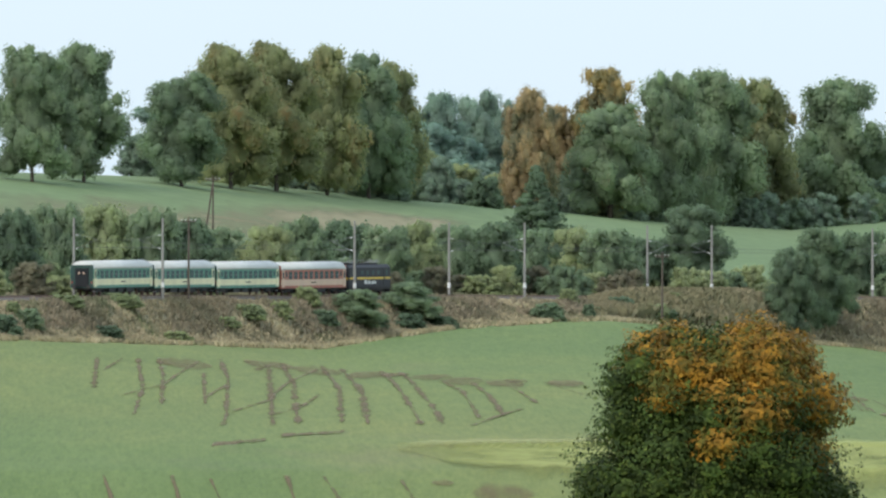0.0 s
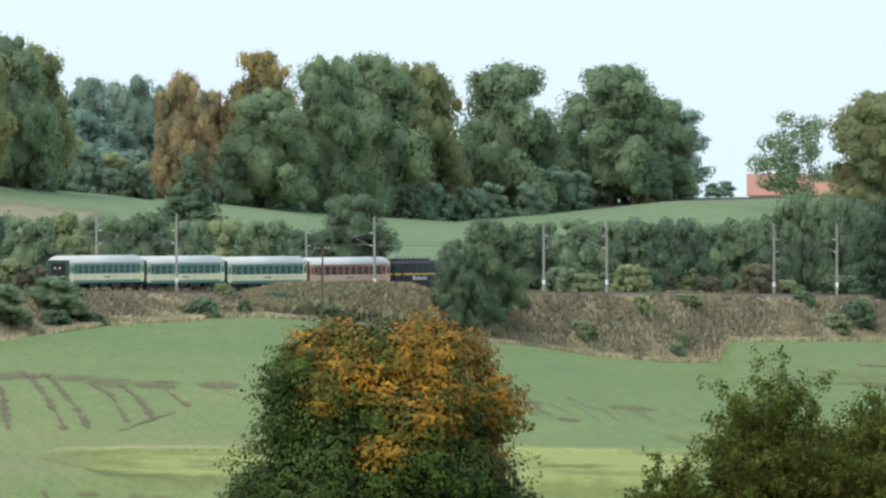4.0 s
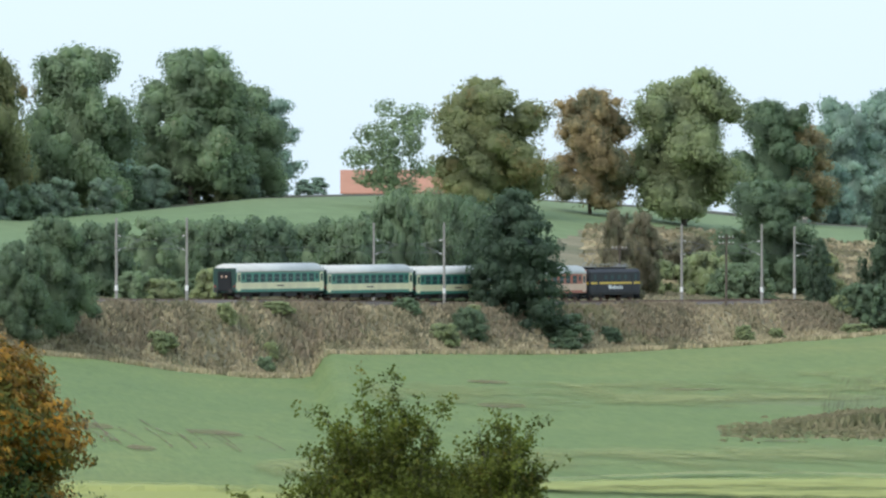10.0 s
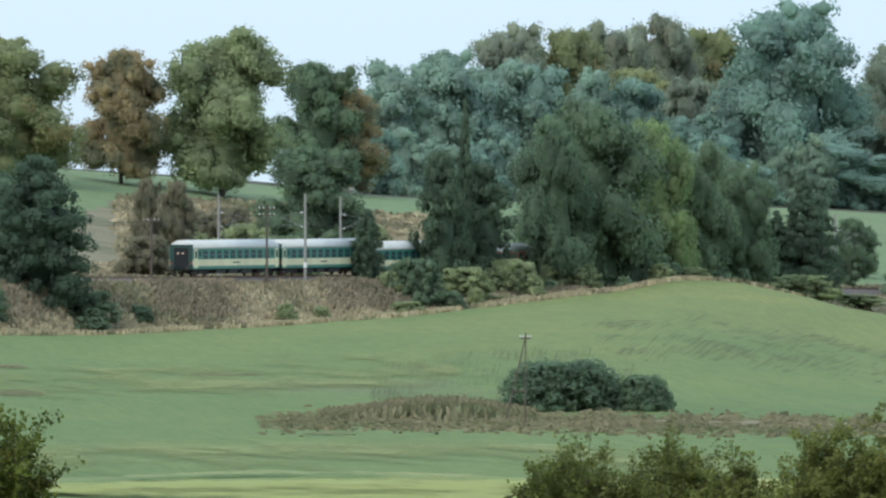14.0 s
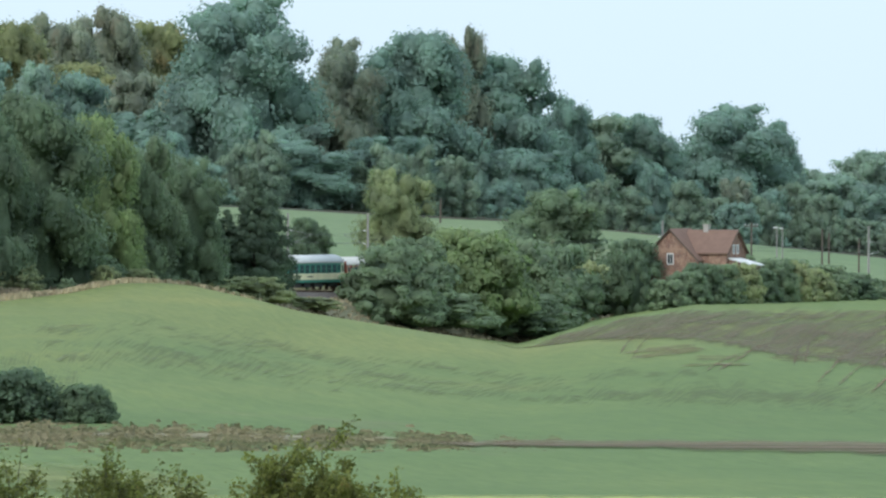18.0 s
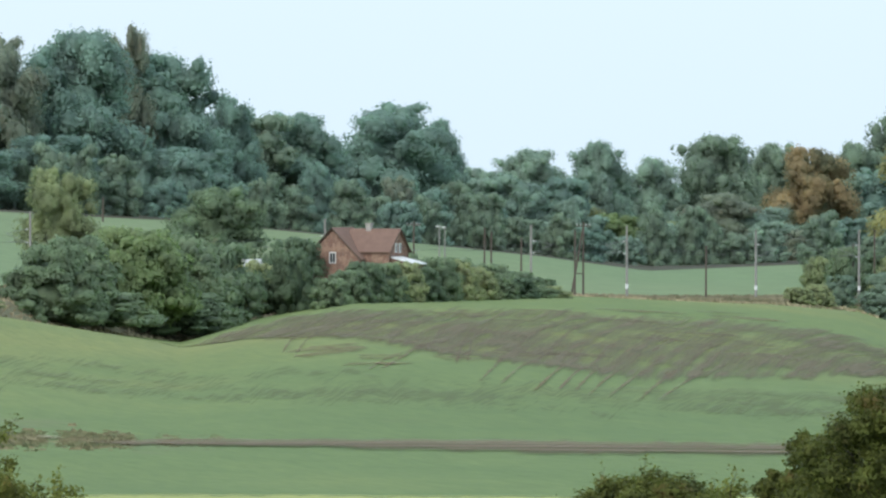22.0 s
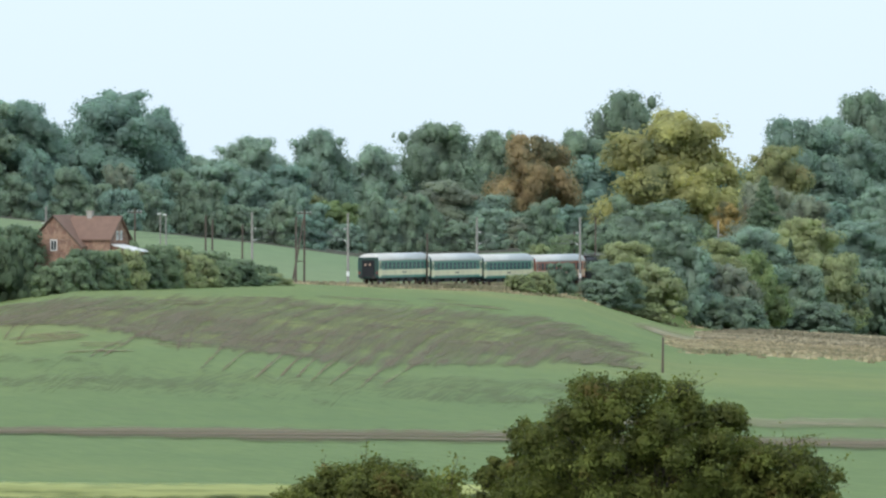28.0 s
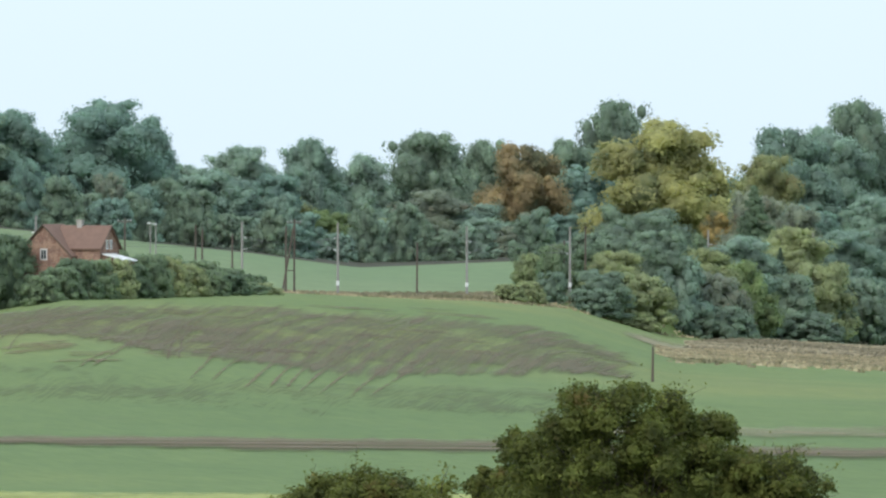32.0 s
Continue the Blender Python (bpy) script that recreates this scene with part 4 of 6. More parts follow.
def maple_tree(b, d, top, width):
    e, z = near_base("maple_tree", b, d, "large round maple turning orange at the top", "tree")
    rng = np.random.RandomState(21)
    h = top - z
    w = width / 2
    limbs(e, h, w * 0.6, 8, random.Random(2), 0.36)
    green, turned = [], []
    for k in range(190):
        a, f = rng.uniform(0, 2 * np.pi), rng.uniform(0.14, 0.93)
        prof = (max(0.0, 1 - ((f - 0.38) / 0.6) ** 2)) ** 0.42 if f > 0.38 else 1.05 - 0.1 * (0.38 - f)
        r = prof * w * 0.86 * math.sqrt(rng.uniform(0.12, 1.0))
        x, y = r * math.cos(a), r * math.sin(a)
        # seen from the south: the turned boughs lie on the sunny upper south-east face
        sunny = (x / w) * 0.95 - (y / w) * 0.5 + (f - 0.66) * 2.2 + rng.normal() * 0.3
        (turned if sunny > 0.3 and f > 0.45 else green).append((x, y, f * h, rng.uniform(0.75, 1.6)))
    for f, x, y in ((0.2, -0.8, -0.4), (0.22, 0.8, -0.4), (0.16, 1.0, 0.1), (0.34, -0.9, 0.0), (0.3, 0.95, 0.2), (0.55, -0.72, -0.1), (0.7, -0.55, 0.1)):
        green.append((x * w * 0.95, y * w, f * h, 1.2))
    for f, x, y in ((0.9, 0.0, 0.0), (0.88, -0.25, -0.15), (0.9, 0.25, -0.1), (0.84, -0.42, 0.0), (0.85, 0.42, -0.05), (0.8, 0.0, -0.5), (0.7, 0.0, -0.62), (0.72, -0.35, -0.5)):
        (turned if x > 0.1 or y < -0.45 else green).append((x * w, y * w, f * h, 1.2))
    for f, r in ((0.22, 4.6), (0.4, 5.0), (0.56, 4.4), (0.7, 3.2)):
        green.append((0.0, 0.0, f * h, r))
    green, turned = np.array(green), np.array(turned)
    sprays(green[:, :3], green[:, 3] * w / 6.2, 95000, rng, 0.18, LEAVES["maple"], "green_crown", e, "deep green maple leaves", ragged=0.35, wild=0.28)
    sprays(turned[:, :3], turned[:, 3] * w / 6.2, 46000, rng, 0.18, LEAVES["turned"], "turned_crown", e, "orange turned maple leaves", ragged=0.28, wild=0.28)


def twiggy(e, h, w, stems, leaves, rng, kind, size, low=0.1, bare_tips=0.12, leaf_name="foliage", spread=1.0):
    """A loose shrub: stems fan out from the ground with side twigs, leaves along them."""
    P, O = [], []
    segs = []
    for i in range(stems):
        a = rng.uniform(0, 2 * np.pi)
        lean = math.sqrt(rng.uniform(0.0, 1.0)) * spread
        tip = Vector((math.cos(a) * lean * w * 0.5, math.sin(a) * lean * w * 0.5, h * (1 - 0.5 * lean * lean) * rng.uniform(0.78, 1.04)))
        mid = Vector((tip.x * 0.45, tip.y * 0.45, tip.z * 0.55))
        root = Vector((tip.x * 0.08, tip.y * 0.08, -0.1))
        segs += [(root, mid, 0.07, 0.045), (mid, tip, 0.045, 0.012)]
        for j in range(9):
            f = rng.uniform(0.3, 1.0)
            start = mid.lerp(tip, (f - 0.3) / 0.7)
            out = Vector((rng.normal(), rng.normal(), rng.uniform(0.1, 1.3))).normalized() * h * rng.uniform(0.05, 0.17)
            segs.append((start, start + out, 0.018, 0.006))
            m = int(leaves / stems / 9)
            t = rng.uniform(0.05, 1.0, m)
            base = np.array(start)[None] + np.array(out)[None] * t[:, None] + rng.normal(size=(m, 3)) * (h * 0.015)
            P.append(base)
            O.append(rng.normal(size=(m, 3)) * 0.5 + np.array(out.normalized())[None])
        m = int(leaves / stems * 0.25)
        t = rng.uniform(0.2, 1 - bare_tips, m)
        P.append(np.array(mid)[None] * (1 - t[:, None]) + np.array(tip)[None] * t[:, None] + rng.normal(size=(m, 3)) * (h * 0.02))
        O.append(rng.normal(size=(m, 3)))
    br = new("branch", stick_mesh("branch", segs, BARK))
    br.parent = e
    P, O = np.concatenate(P), np.concatenate(O)
    keep = P[:, 2] > low * h
    me = leaf_mesh(leaf_name, P[keep], O[keep], size, rng, LEAVES[kind], None)
    ob = new(leaf_name, me)
    ob.parent = e


def shrub_tree(b, d, top, width):
    e, z = near_base("shrub", b, d, "loose olive-green shrub with twiggy upright shoots", "shrub", "shrubs in the dip")
    rng = np.random.RandomState(int(width * 7))
    h, w = top - z, width / 2
    B = []
    for k in range(90):
        a, f = rng.uniform(0, 2 * np.pi), rng.uniform(0.06, 0.6)
        r = w * 0.7 * math.sqrt(max(0.02, 1 - (max(f - 0.3, 0) / 0.6) ** 2)) * math.sqrt(rng.uniform(0.02, 1))
        B.append((r * math.cos(a), r * math.sin(a), f * h, rng.uniform(0.6, 1.2)))
    B = np.array(B)
    sprays(B[:, :3], B[:, 3] * w / 7.0, 30000, rng, 0.16, LEAVES["shrub"], "crown", e, ragged=0.45, cores=0.5)
    twiggy(e, h * 1.04, width * 1.14, 70, 34000, rng, "shrub", 0.15, low=0.2, bare_tips=0.02)


def twig_tree(b, d, top, width):
    e, z = near_base("shrub", b, d, "slender olive shrub with loose twiggy shoots", "shrub", "shrubs in the dip")
    twiggy(e, (top - z) * 1.02, width * 1.2, 46, 17000, np.random.RandomState(int(width * 13)), "shrub", 0.15, low=0.2, bare_tips=0.02)


def scrub_tree(b, d, top, width):
    e, z = near_base("scrub_bush", b, d, "thin olive scrub bush with bare twigs", "shrub", "shrubs in the dip")
    twiggy(e, top - z, width * 1.25, 110, int(9000 * width), np.random.RandomState(int(width * 11)), "scrub", 0.1, low=0.12, bare_tips=0.05)


def round_tree(b, d, top, width):
    e, z = near_base("round_bush", b, d, "large dense dark green rounded bush", "bush", "round bushes")
    rng = np.random.RandomState(int(width * 5))
    h, w = top - z, width / 2
    limbs(e, h, w * 0.5, 6, random.Random(3), 0.2)
    B = []
    for k in range(240):
        a, f = rng.uniform(0, 2 * np.pi), rng.uniform(0.4, 0.95)
        r = w * 1.0 * math.sqrt(max(0.02, 1 - ((f - 0.5) / 0.5) ** 2)) * math.sqrt(rng.uniform(0.05, 1))
        B.append((r * math.cos(a), r * math.sin(a), f * h, rng.uniform(0.5, 1.15)))
    B = np.array(B)
    sprays(B[:, :3], B[:, 3] * w / 8.0, int(7500 * width), rng, 0.075, LEAVES["round"], "crown", e, ragged=0.45)
    twiggy(e, h * 0.97, width * 0.94, 90, 22000, rng, "round", 0.075, low=0.45, bare_tips=0.02)


maple_tree(16.22, 950, 2.14, 24.6)
shrub_tree(50.44, 930, -1.88, 13.3)
twig_tree(59.02, 925, -3.68, 7.9)
twig_tree(41.47, 930, -9.00, 7.8)
scrub_tree(94.17, 780, -3.0, 7.4)
scrub_tree(101.4, 780, -2.7, 7.6)
scrub_tree(113.2, 760, -1.6, 10.2)
scrub_tree(105.6, 775, -3.2, 4.2)
scrub_tree(95.38, 782, -2.98, 4.6)
round_tree(166.98, 700, 2.5, 10.3)
round_tree(162.72, 705, 0.7, 5.8)
round_tree(171.07, 702, 1.3, 6.7)
round_tree(176.15, 700, -0.5, 7.1)
round_tree(160.1, 706, -1, 4.4)
round_tree(151.58, 715, -1.6, 9.8)
scrub_tree(155.51, 720, -2.3, 5.7)

# ---- field marks, grass and reeds ----
def ragged(name, c1, c2, scale, cut, soft=0.12, stretch=None, turn=0.0, most=1.0, edge=0.3, lines=None):
    """A ground cover that breaks up towards its edges."""
    m = Mat(name, 0.95)
    m.color(m.mix(m.noise(scale * 2.5, 4), c1, c2))
    # the cover thins towards the rim of its strip
    uv = m.n.new("ShaderNodeUVMap")
    apart = m.n.new("ShaderNodeSeparateXYZ")
    m.l.new(uv.outputs[0], apart.inputs[0])
    rim = [m.ramp(apart.outputs[i], [(0.0, (0, 0, 0)), (w, (1, 1, 1)), (1 - w, (1, 1, 1)), (1.0, (0, 0, 0))]) for i, w in ((0, 0.06), (1, edge))]
    near_rim = m.mix(1.0, rim[0], rim[1], "MULTIPLY")
    patches = m.noise(scale, 6, 0.7, stretch, turn)
    if lines:
        patches = m.mix(0.55, patches, m.combed(*lines))
    spread = m.mix(1.0, patches, m.ramp(near_rim, [(0.0, (0.45,) * 3), (1.0, (1.0,) * 3)]), "MULTIPLY")
    hole = m.ramp(spread, [(cut - soft, (0, 0, 0)), (cut + soft, (most, most, most))])
    m.l.new(hole, m.b.inputs["Alpha"])
    return m.m


SOIL = ragged("bare_soil", (0.15, 0.108, 0.06), (0.2, 0.145, 0.08), 0.5, 0.42, 0.12, (1, 0.16, 1), 0, 0.8, 0.35)
SOIL_THIN = ragged("thin_crop_soil", (0.19, 0.135, 0.07), (0.23, 0.175, 0.09), 0.35, 0.42, 0.2, (1, 0.14, 1), most=0.6)
STRAW = ragged("pale_stubble", (0.29, 0.325, 0.085), (0.38, 0.38, 0.12), 0.09, 0.36, 0.16, (1, 0.35, 1), 0, 0.85, 0.2)
FLAX = ragged("dry_strip", (0.36, 0.35, 0.14), (0.44, 0.41, 0.19), 0.12, 0.42, 0.16, (1, 0.5, 1), 0, 0.5, 0.4)
STUB = ragged("yellowing_crop", (0.23, 0.27, 0.09), (0.31, 0.32, 0.12), 0.1, 0.5, 0.1, (1, 0.12, 1), 0, 0.7, 0.35)
TAN = ragged("dry_upland_grass", (0.27, 0.24, 0.14), (0.32, 0.285, 0.17), 0.03, 0.44, 0.16, (1, 0.3, 1), 0, 0.92, 0.35)
DIRT = ragged("ploughed_dirt", (0.145, 0.108, 0.06), (0.205, 0.16, 0.095), 0.22, 0.42, 0.12, (0.12, 1, 1), 0, 0.9)
WORN = ragged("worn_brown_crop", (0.135, 0.112, 0.062), (0.185, 0.152, 0.088), 0.05, 0.485, 0.085, (1, 0.12, 1), 0, 0.75, 0.14, (70, 2.5, 0.05, 0.1))
FLECK = ragged("flecked_crop", (0.1, 0.125, 0.055), (0.17, 0.15, 0.085), 0.12, 0.53, 0.04, (1, 0.15, 1), 0, 0.34, 0.3, (230, 9, 0.08, 0.05))
MARKS = {}


def sheet(key, rows, lift=0.12, fine=2):
    """Lay a strip on the land; rows of ((b, d), (b, d)) across it."""
    V, Fc, UV = MARKS.setdefault(key, ([], [], []))
    n = len(V)
    for j, ((b0, d0), (b1, d1)) in enumerate(rows):
        for k in range(fine + 1):
            f = k / fine
            b, d = b0 + (b1 - b0) * f, d0 + (d1 - d0) * f
            x, y = spot(b, d)
            V.append((x, y, ground_at(b, d) + lift))
            UV.append((j / (len(rows) - 1), f))
    w = fine + 1
    Fc.extend([(n + w * i + k, n + w * i + k + 1, n + w * i + w + k + 1, n + w * i + w + k) for i in range(len(rows) - 1) for k in range(fine)])


SOW = random.Random(6)


def wheel_mark(knots, w):
    """A broken wheel mark through bearings and distances."""
    rows = []
    for (b0, d0), (b1, d1) in zip(knots, knots[1:]):
        n = max(3, int(abs(d1 - d0) / 6) + int(abs(b1 - b0) * 1.5))
        for i in range(n + (knots[-1] == (b1, d1))):
            f = i / n
            b, d = b0 + (b1 - b0) * f, d0 + (d1 - d0) * f
            k = w * SOW.uniform(0.5, 2.4)
            across = abs(b1 - b0) * d / 1000 > abs(d1 - d0) * 0.25
            rows.append(((b - k / d * 250, d - (4.5 * k if across else 0)), (b + k / d * 250, d + (4.5 * k if across else 0))))
    sheet("soil", rows)


def bare_patch(b, d, rx, ry):
    rows = []
    for i in range(9):
        f = -1 + i / 4
        half = (11 if b < 70 and d > 1100 else 3) * ry * math.sqrt(max(0.02, 1 - f * f)) * SOW.uniform(0.7, 1.2)
        bb = b + f * rx * 1.2 / d * 1000
        rows.append(((bb, d - half), (bb, d + half)))
    sheet("thin", rows, 0.1)


def belt(key, knots, lift=None, wobble=3.0):
    """A long strip; knots of (bearing, near edge, far edge)."""
    wobble = 5.0 if key in ("dirt", "tan") else wobble
    lift = lift or {"straw": 0.28, "flax": 0.34, "dirt": 0.14, "tan": 0.12, "stub": 0.16}[key]
    bs = [k[0] for k in knots]
    b, rows = bs[0], []
    while b < bs[-1]:
        lo, hi = np.interp(b, bs, [k[1] for k in knots]), np.interp(b, bs, [k[2] for k in knots])
        rows.append(((b, float(lo) + SOW.uniform(-wobble, wobble)), (b, float(hi) + SOW.uniform(-wobble, wobble))))
        b += 0.8
    sheet(key, rows, lift, 30 if key in ("straw", "flax") else 10)


bare_patch(-16.01, 1334.4, 2.4, 2.1)
bare_patch(-7.99, 1308.2, 2.3, 2.1)
bare_patch(-3.18, 1284, 2.0, 1.8)
bare_patch(-0.74, 1264, 2.0, 1.8)
bare_patch(2.61, 1253.9, 1.8, 1.6)
bare_patch(-23.58, 1308.8, 2.6, 2.3)
bare_patch(-7.75, 1008, 0.9, 0.8)
bare_patch(-2.32, 1001.9, 2.5, 2.2)
bare_patch(-12.11, 1324.3, 2.3, 2.1)
bare_patch(-5.86, 1304.1, 1.4, 1.3)
bare_patch(3.72, 1261.5, 1.1, 1.0)
bare_patch(7.94, 1255.4, 1.7, 1.5)
bare_patch(32.34, 1266.9, 1.7, 1.5)
bare_patch(41.00, 1277, 2.2, 2.0)
bare_patch(60.68, 1547.5, 1.9, 1.8)
bare_patch(35.17, 1182.9, 1.1, 0.9)
bare_patch(137.30, 1598.2, 1.6, 1.4)
bare_patch(133.13, 1814.4, 3.8, 3.5)
bare_patch(149.54, 1813.9, 2.6, 2.3)
bare_patch(136.29, 1620.2, 1.5, 1.4)
bare_patch(131.21, 1830.5, 2.5, 2.2)
bare_patch(141.79, 1866.1, 2.1, 1.9)
bare_patch(132.48, 1664.4, 2.2, 2.0)
bare_patch(140.60, 1664.1, 2.4, 2.2)
bare_patch(157.19, 1819.9, 1.8, 1.6)
bare_patch(158.51, 1867.9, 2.0, 1.8)
bare_patch(147.69, 1730, 3.4, 3.1)
bare_patch(141.13, 1618.1, 1.6, 1.4)
bare_patch(133.50, 1648.3, 2.9, 2.6)
bare_patch(155.48, 1837.9, 2.0, 1.8)
bare_patch(146.21, 1780, 1.6, 1.5)
bare_patch(145.58, 1724, 1.9, 1.7)
bare_patch(130.97, 1718.5, 2.0, 1.8)
bare_patch(141.73, 1632.1, 3.2, 2.9)
bare_patch(142.30, 1854.1, 3.1, 2.8)
bare_patch(136.57, 1630.2, 2.0, 1.8)
bare_patch(153.15, 1871.9, 1.9, 1.8)
bare_patch(137.45, 1708.2, 2.4, 2.2)
bare_patch(147.97, 1850, 1.8, 1.6)
bare_patch(133.76, 1670.3, 2.2, 1.9)
bare_patch(145.50, 1722, 3.6, 3.3)
bare_patch(131.12, 1896.5, 2.5, 2.3)
bare_patch(152.54, 1865.9, 3.9, 3.5)
bare_patch(155.25, 1925.9, 3.8, 3.4)
bare_patch(159.07, 1773.9, 3.8, 3.4)
bare_patch(135.86, 1598.2, 2.2, 2.0)
bare_patch(148.47, 1795.9, 2.6, 2.3)
bare_patch(134.22, 1658.3, 2.3, 2.1)
bare_patch(143.57, 1698, 3.0, 2.7)
bare_patch(142.23, 1812.1, 2.0, 1.8)
bare_patch(146.49, 2026, 3.7, 3.3)
bare_patch(150.55, 2057.9, 2.9, 2.6)
bare_patch(137.83, 1922.2, 3.6, 3.2)
bare_patch(152.86, 2061.9, 2.6, 2.3)
bare_patch(153.81, 2037.9, 2.0, 1.8)
bare_patch(157.86, 2057.9, 4.2, 3.8)
bare_patch(141.03, 1992.1, 3.2, 2.9)
bare_patch(144.60, 1960, 3.8, 3.4)
bare_patch(150.89, 1997.9, 3.8, 3.4)
bare_patch(156.31, 2089.9, 2.9, 2.7)
bare_patch(99.41, 1695.2, 1.5, 1.4)
bare_patch(74.02, 1520.9, 3.1, 2.8)
bare_patch(61.15, 1407.1, 2.1, 1.8)
bare_patch(80.03, 1265.6, 1.6, 1.4)
wheel_mark([(-30.88, 1309.2), (-33.76, 1201.2)], 1.125)
wheel_mark([(-27.20, 1323), (-29.32, 1210.9), (-32.17, 1135)], 0.96)
wheel_mark([(-25.47, 1322.9), (-26.47, 1256.8), (-28.85, 1164.8)], 1)
wheel_mark([(-22.50, 1280.7), (-24.84, 1172.7)], 1)
wheel_mark([(-19.90, 1342.6), (-20.97, 1254.6), (-23.69, 1144.6), (-25.07, 1108.6)], 1.125)
wheel_mark([(-18.14, 1294.5), (-16.08, 1330.4), (-18.39, 1202.4), (-20.41, 1112.4)], 1.375)
wheel_mark([(-14.62, 1352.4), (-15.48, 1248.4), (-16.92, 1174.3), (-18.08, 1114.3)], 1.375)
wheel_mark([(-11.28, 1356.3), (-11.80, 1236.2), (-14.08, 1118.2)], 1.25)
wheel_mark([(-9.76, 1350.2), (-10.00, 1228.2), (-11.77, 1118.1)], 1.375)
wheel_mark([(-6.77, 1332.1), (-6.62, 1214.1), (-7.03, 1118)], 1.25)
wheel_mark([(-5.32, 1320.1), (-4.89, 1188), (-5.02, 1118)], 1.25)
wheel_mark([(-2.86, 1270), (-1.38, 1226), (-1.59, 1133.9)], 1.125)
wheel_mark([(-0.14, 1254), (0.59, 1213.9), (0.65, 1139.9)], 1.125)
wheel_mark([(3.19, 1237.9), (4.38, 1179.9)], 1.125)
wheel_mark([(-23.53, 1150.6), (-18.90, 1192.4), (-11.56, 1340.3)], 0.8)
wheel_mark([(-20.04, 1144.4), (-16.49, 1174.3), (-13.81, 1220.3)], 0.8)
wheel_mark([(-24.54, 1190.7), (-21.22, 1236.6)], 0.8)
wheel_mark([(-32.04, 1187), (-27.07, 1224.8), (-21.85, 1326.7)], 0.8)
wheel_mark([(-2.59, 1120), (0.98, 1149.9), (2.80, 1163.9)], 0.96)
wheel_mark([(-27.42, 1062.6), (-21.77, 1078.4)], 0.96)
wheel_mark([(-20.42, 1090.4), (-14.13, 1104.2)], 0.96)
wheel_mark([(-31.41, 1263.1), (-28.68, 1311)], 0.8)
wheel_mark([(-38.89, 1013.1), (-38.51, 995)], 0.825)
wheel_mark([(-32.55, 1012.8), (-32.33, 994.7)], 0.825)
wheel_mark([(-29.08, 1010.6), (-28.41, 994.6)], 0.825)
wheel_mark([(-21.97, 1012.4), (-21.63, 994.3)], 0.825)
wheel_mark([(-18.67, 1012.3), (-17.35, 996.2)], 0.825)
wheel_mark([(-11.55, 1010.1), (-10.47, 996)], 0.675)
wheel_mark([(30.18, 1283), (31.28, 1217)], 0.42)
wheel_mark([(32.59, 1303), (33.24, 1195.1)], 0.42)
wheel_mark([(35.82, 1309.1), (37.75, 1245.1), (41.74, 1213.2)], 0.42)
wheel_mark([(5.88, 1259.1), (8.88, 1213)], 0.49)
wheel_mark([(30.73, 1280.9), (33.93, 1190.9)], 0.35)
wheel_mark([(32.44, 1280.9), (33.88, 1184.9)], 0.35)
wheel_mark([(35.92, 1284.9), (37.41, 1186.9)], 0.35)
wheel_mark([(38.95, 1290.9), (40.07, 1193)], 0.35)
wheel_mark([(41.00, 1277), (42.21, 1187)], 0.35)
wheel_mark([(43.65, 1281), (45.40, 1197)], 0.35)
wheel_mark([(29.27, 1257), (30.27, 1201)], 0.35)
wheel_mark([(31.68, 1267), (32.84, 1188.9)], 0.35)
wheel_mark([(34.12, 1268.9), (35.52, 1194.9)], 0.35)
wheel_mark([(38.11, 1266.9), (39.13, 1186.9)], 0.35)
wheel_mark([(40.47, 1260.9), (42.00, 1190.9)], 0.35)
wheel_mark([(150.56, 2031.9), (148.53, 1970), (147.18, 1850), (145.16, 1626), (143.35, 1522)], 0.6)
wheel_mark([(148.53, 1984), (146.28, 1912), (144.93, 1830), (143.13, 1590), (142.00, 1522)], 0.6)
wheel_mark([(143.58, 2006.1), (142.23, 1910.1), (141.33, 1806.1), (140.88, 1586.1)], 0.55)
wheel_mark([(141.33, 1974.1), (139.98, 1868.1), (139.08, 1656.1)], 0.5)
wheel_mark([(154.84, 2001.9), (152.58, 1915.9), (150.78, 1759.9), (148.98, 1607.9), (147.63, 1493.9)], 0.6)
wheel_mark([(156.73, 1891.9), (154.84, 1755.9), (152.81, 1571.9), (151.46, 1465.9)], 0.6)
wheel_mark([(156.73, 1721.9), (154.16, 1565.9), (152.70, 1473.9)], 0.5)
wheel_mark([(153.03, 1769.9), (151.46, 1599.9), (149.66, 1479.9)], 0.55)
wheel_mark([(151.68, 1763.9), (150.33, 1625.9), (148.53, 1485.9)], 0.55)
wheel_mark([(149.66, 1779.9), (148.53, 1639.9), (146.73, 1501.9)], 0.55)
wheel_mark([(148.31, 1773.9), (146.73, 1586), (145.27, 1498)], 0.55)
wheel_mark([(146.28, 2016), (142.23, 1978.1), (137.95, 1964.2)], 0.7)
wheel_mark([(139.08, 1682.1), (136.83, 1616.2), (135.70, 1570.2)], 0.5)
wheel_mark([(140.43, 1802.1), (137.95, 1632.2), (136.38, 1570.2)], 0.6)
wheel_mark([(136.38, 1918.3), (133.90, 1830.4), (131.43, 1640.4)], 0.5)
wheel_mark([(134.58, 1920.4), (132.55, 1810.4), (130.75, 1656.4)], 0.45)
wheel_mark([(143.13, 1954.1), (141.78, 1808.1), (141.55, 1604.1)], 0.5)

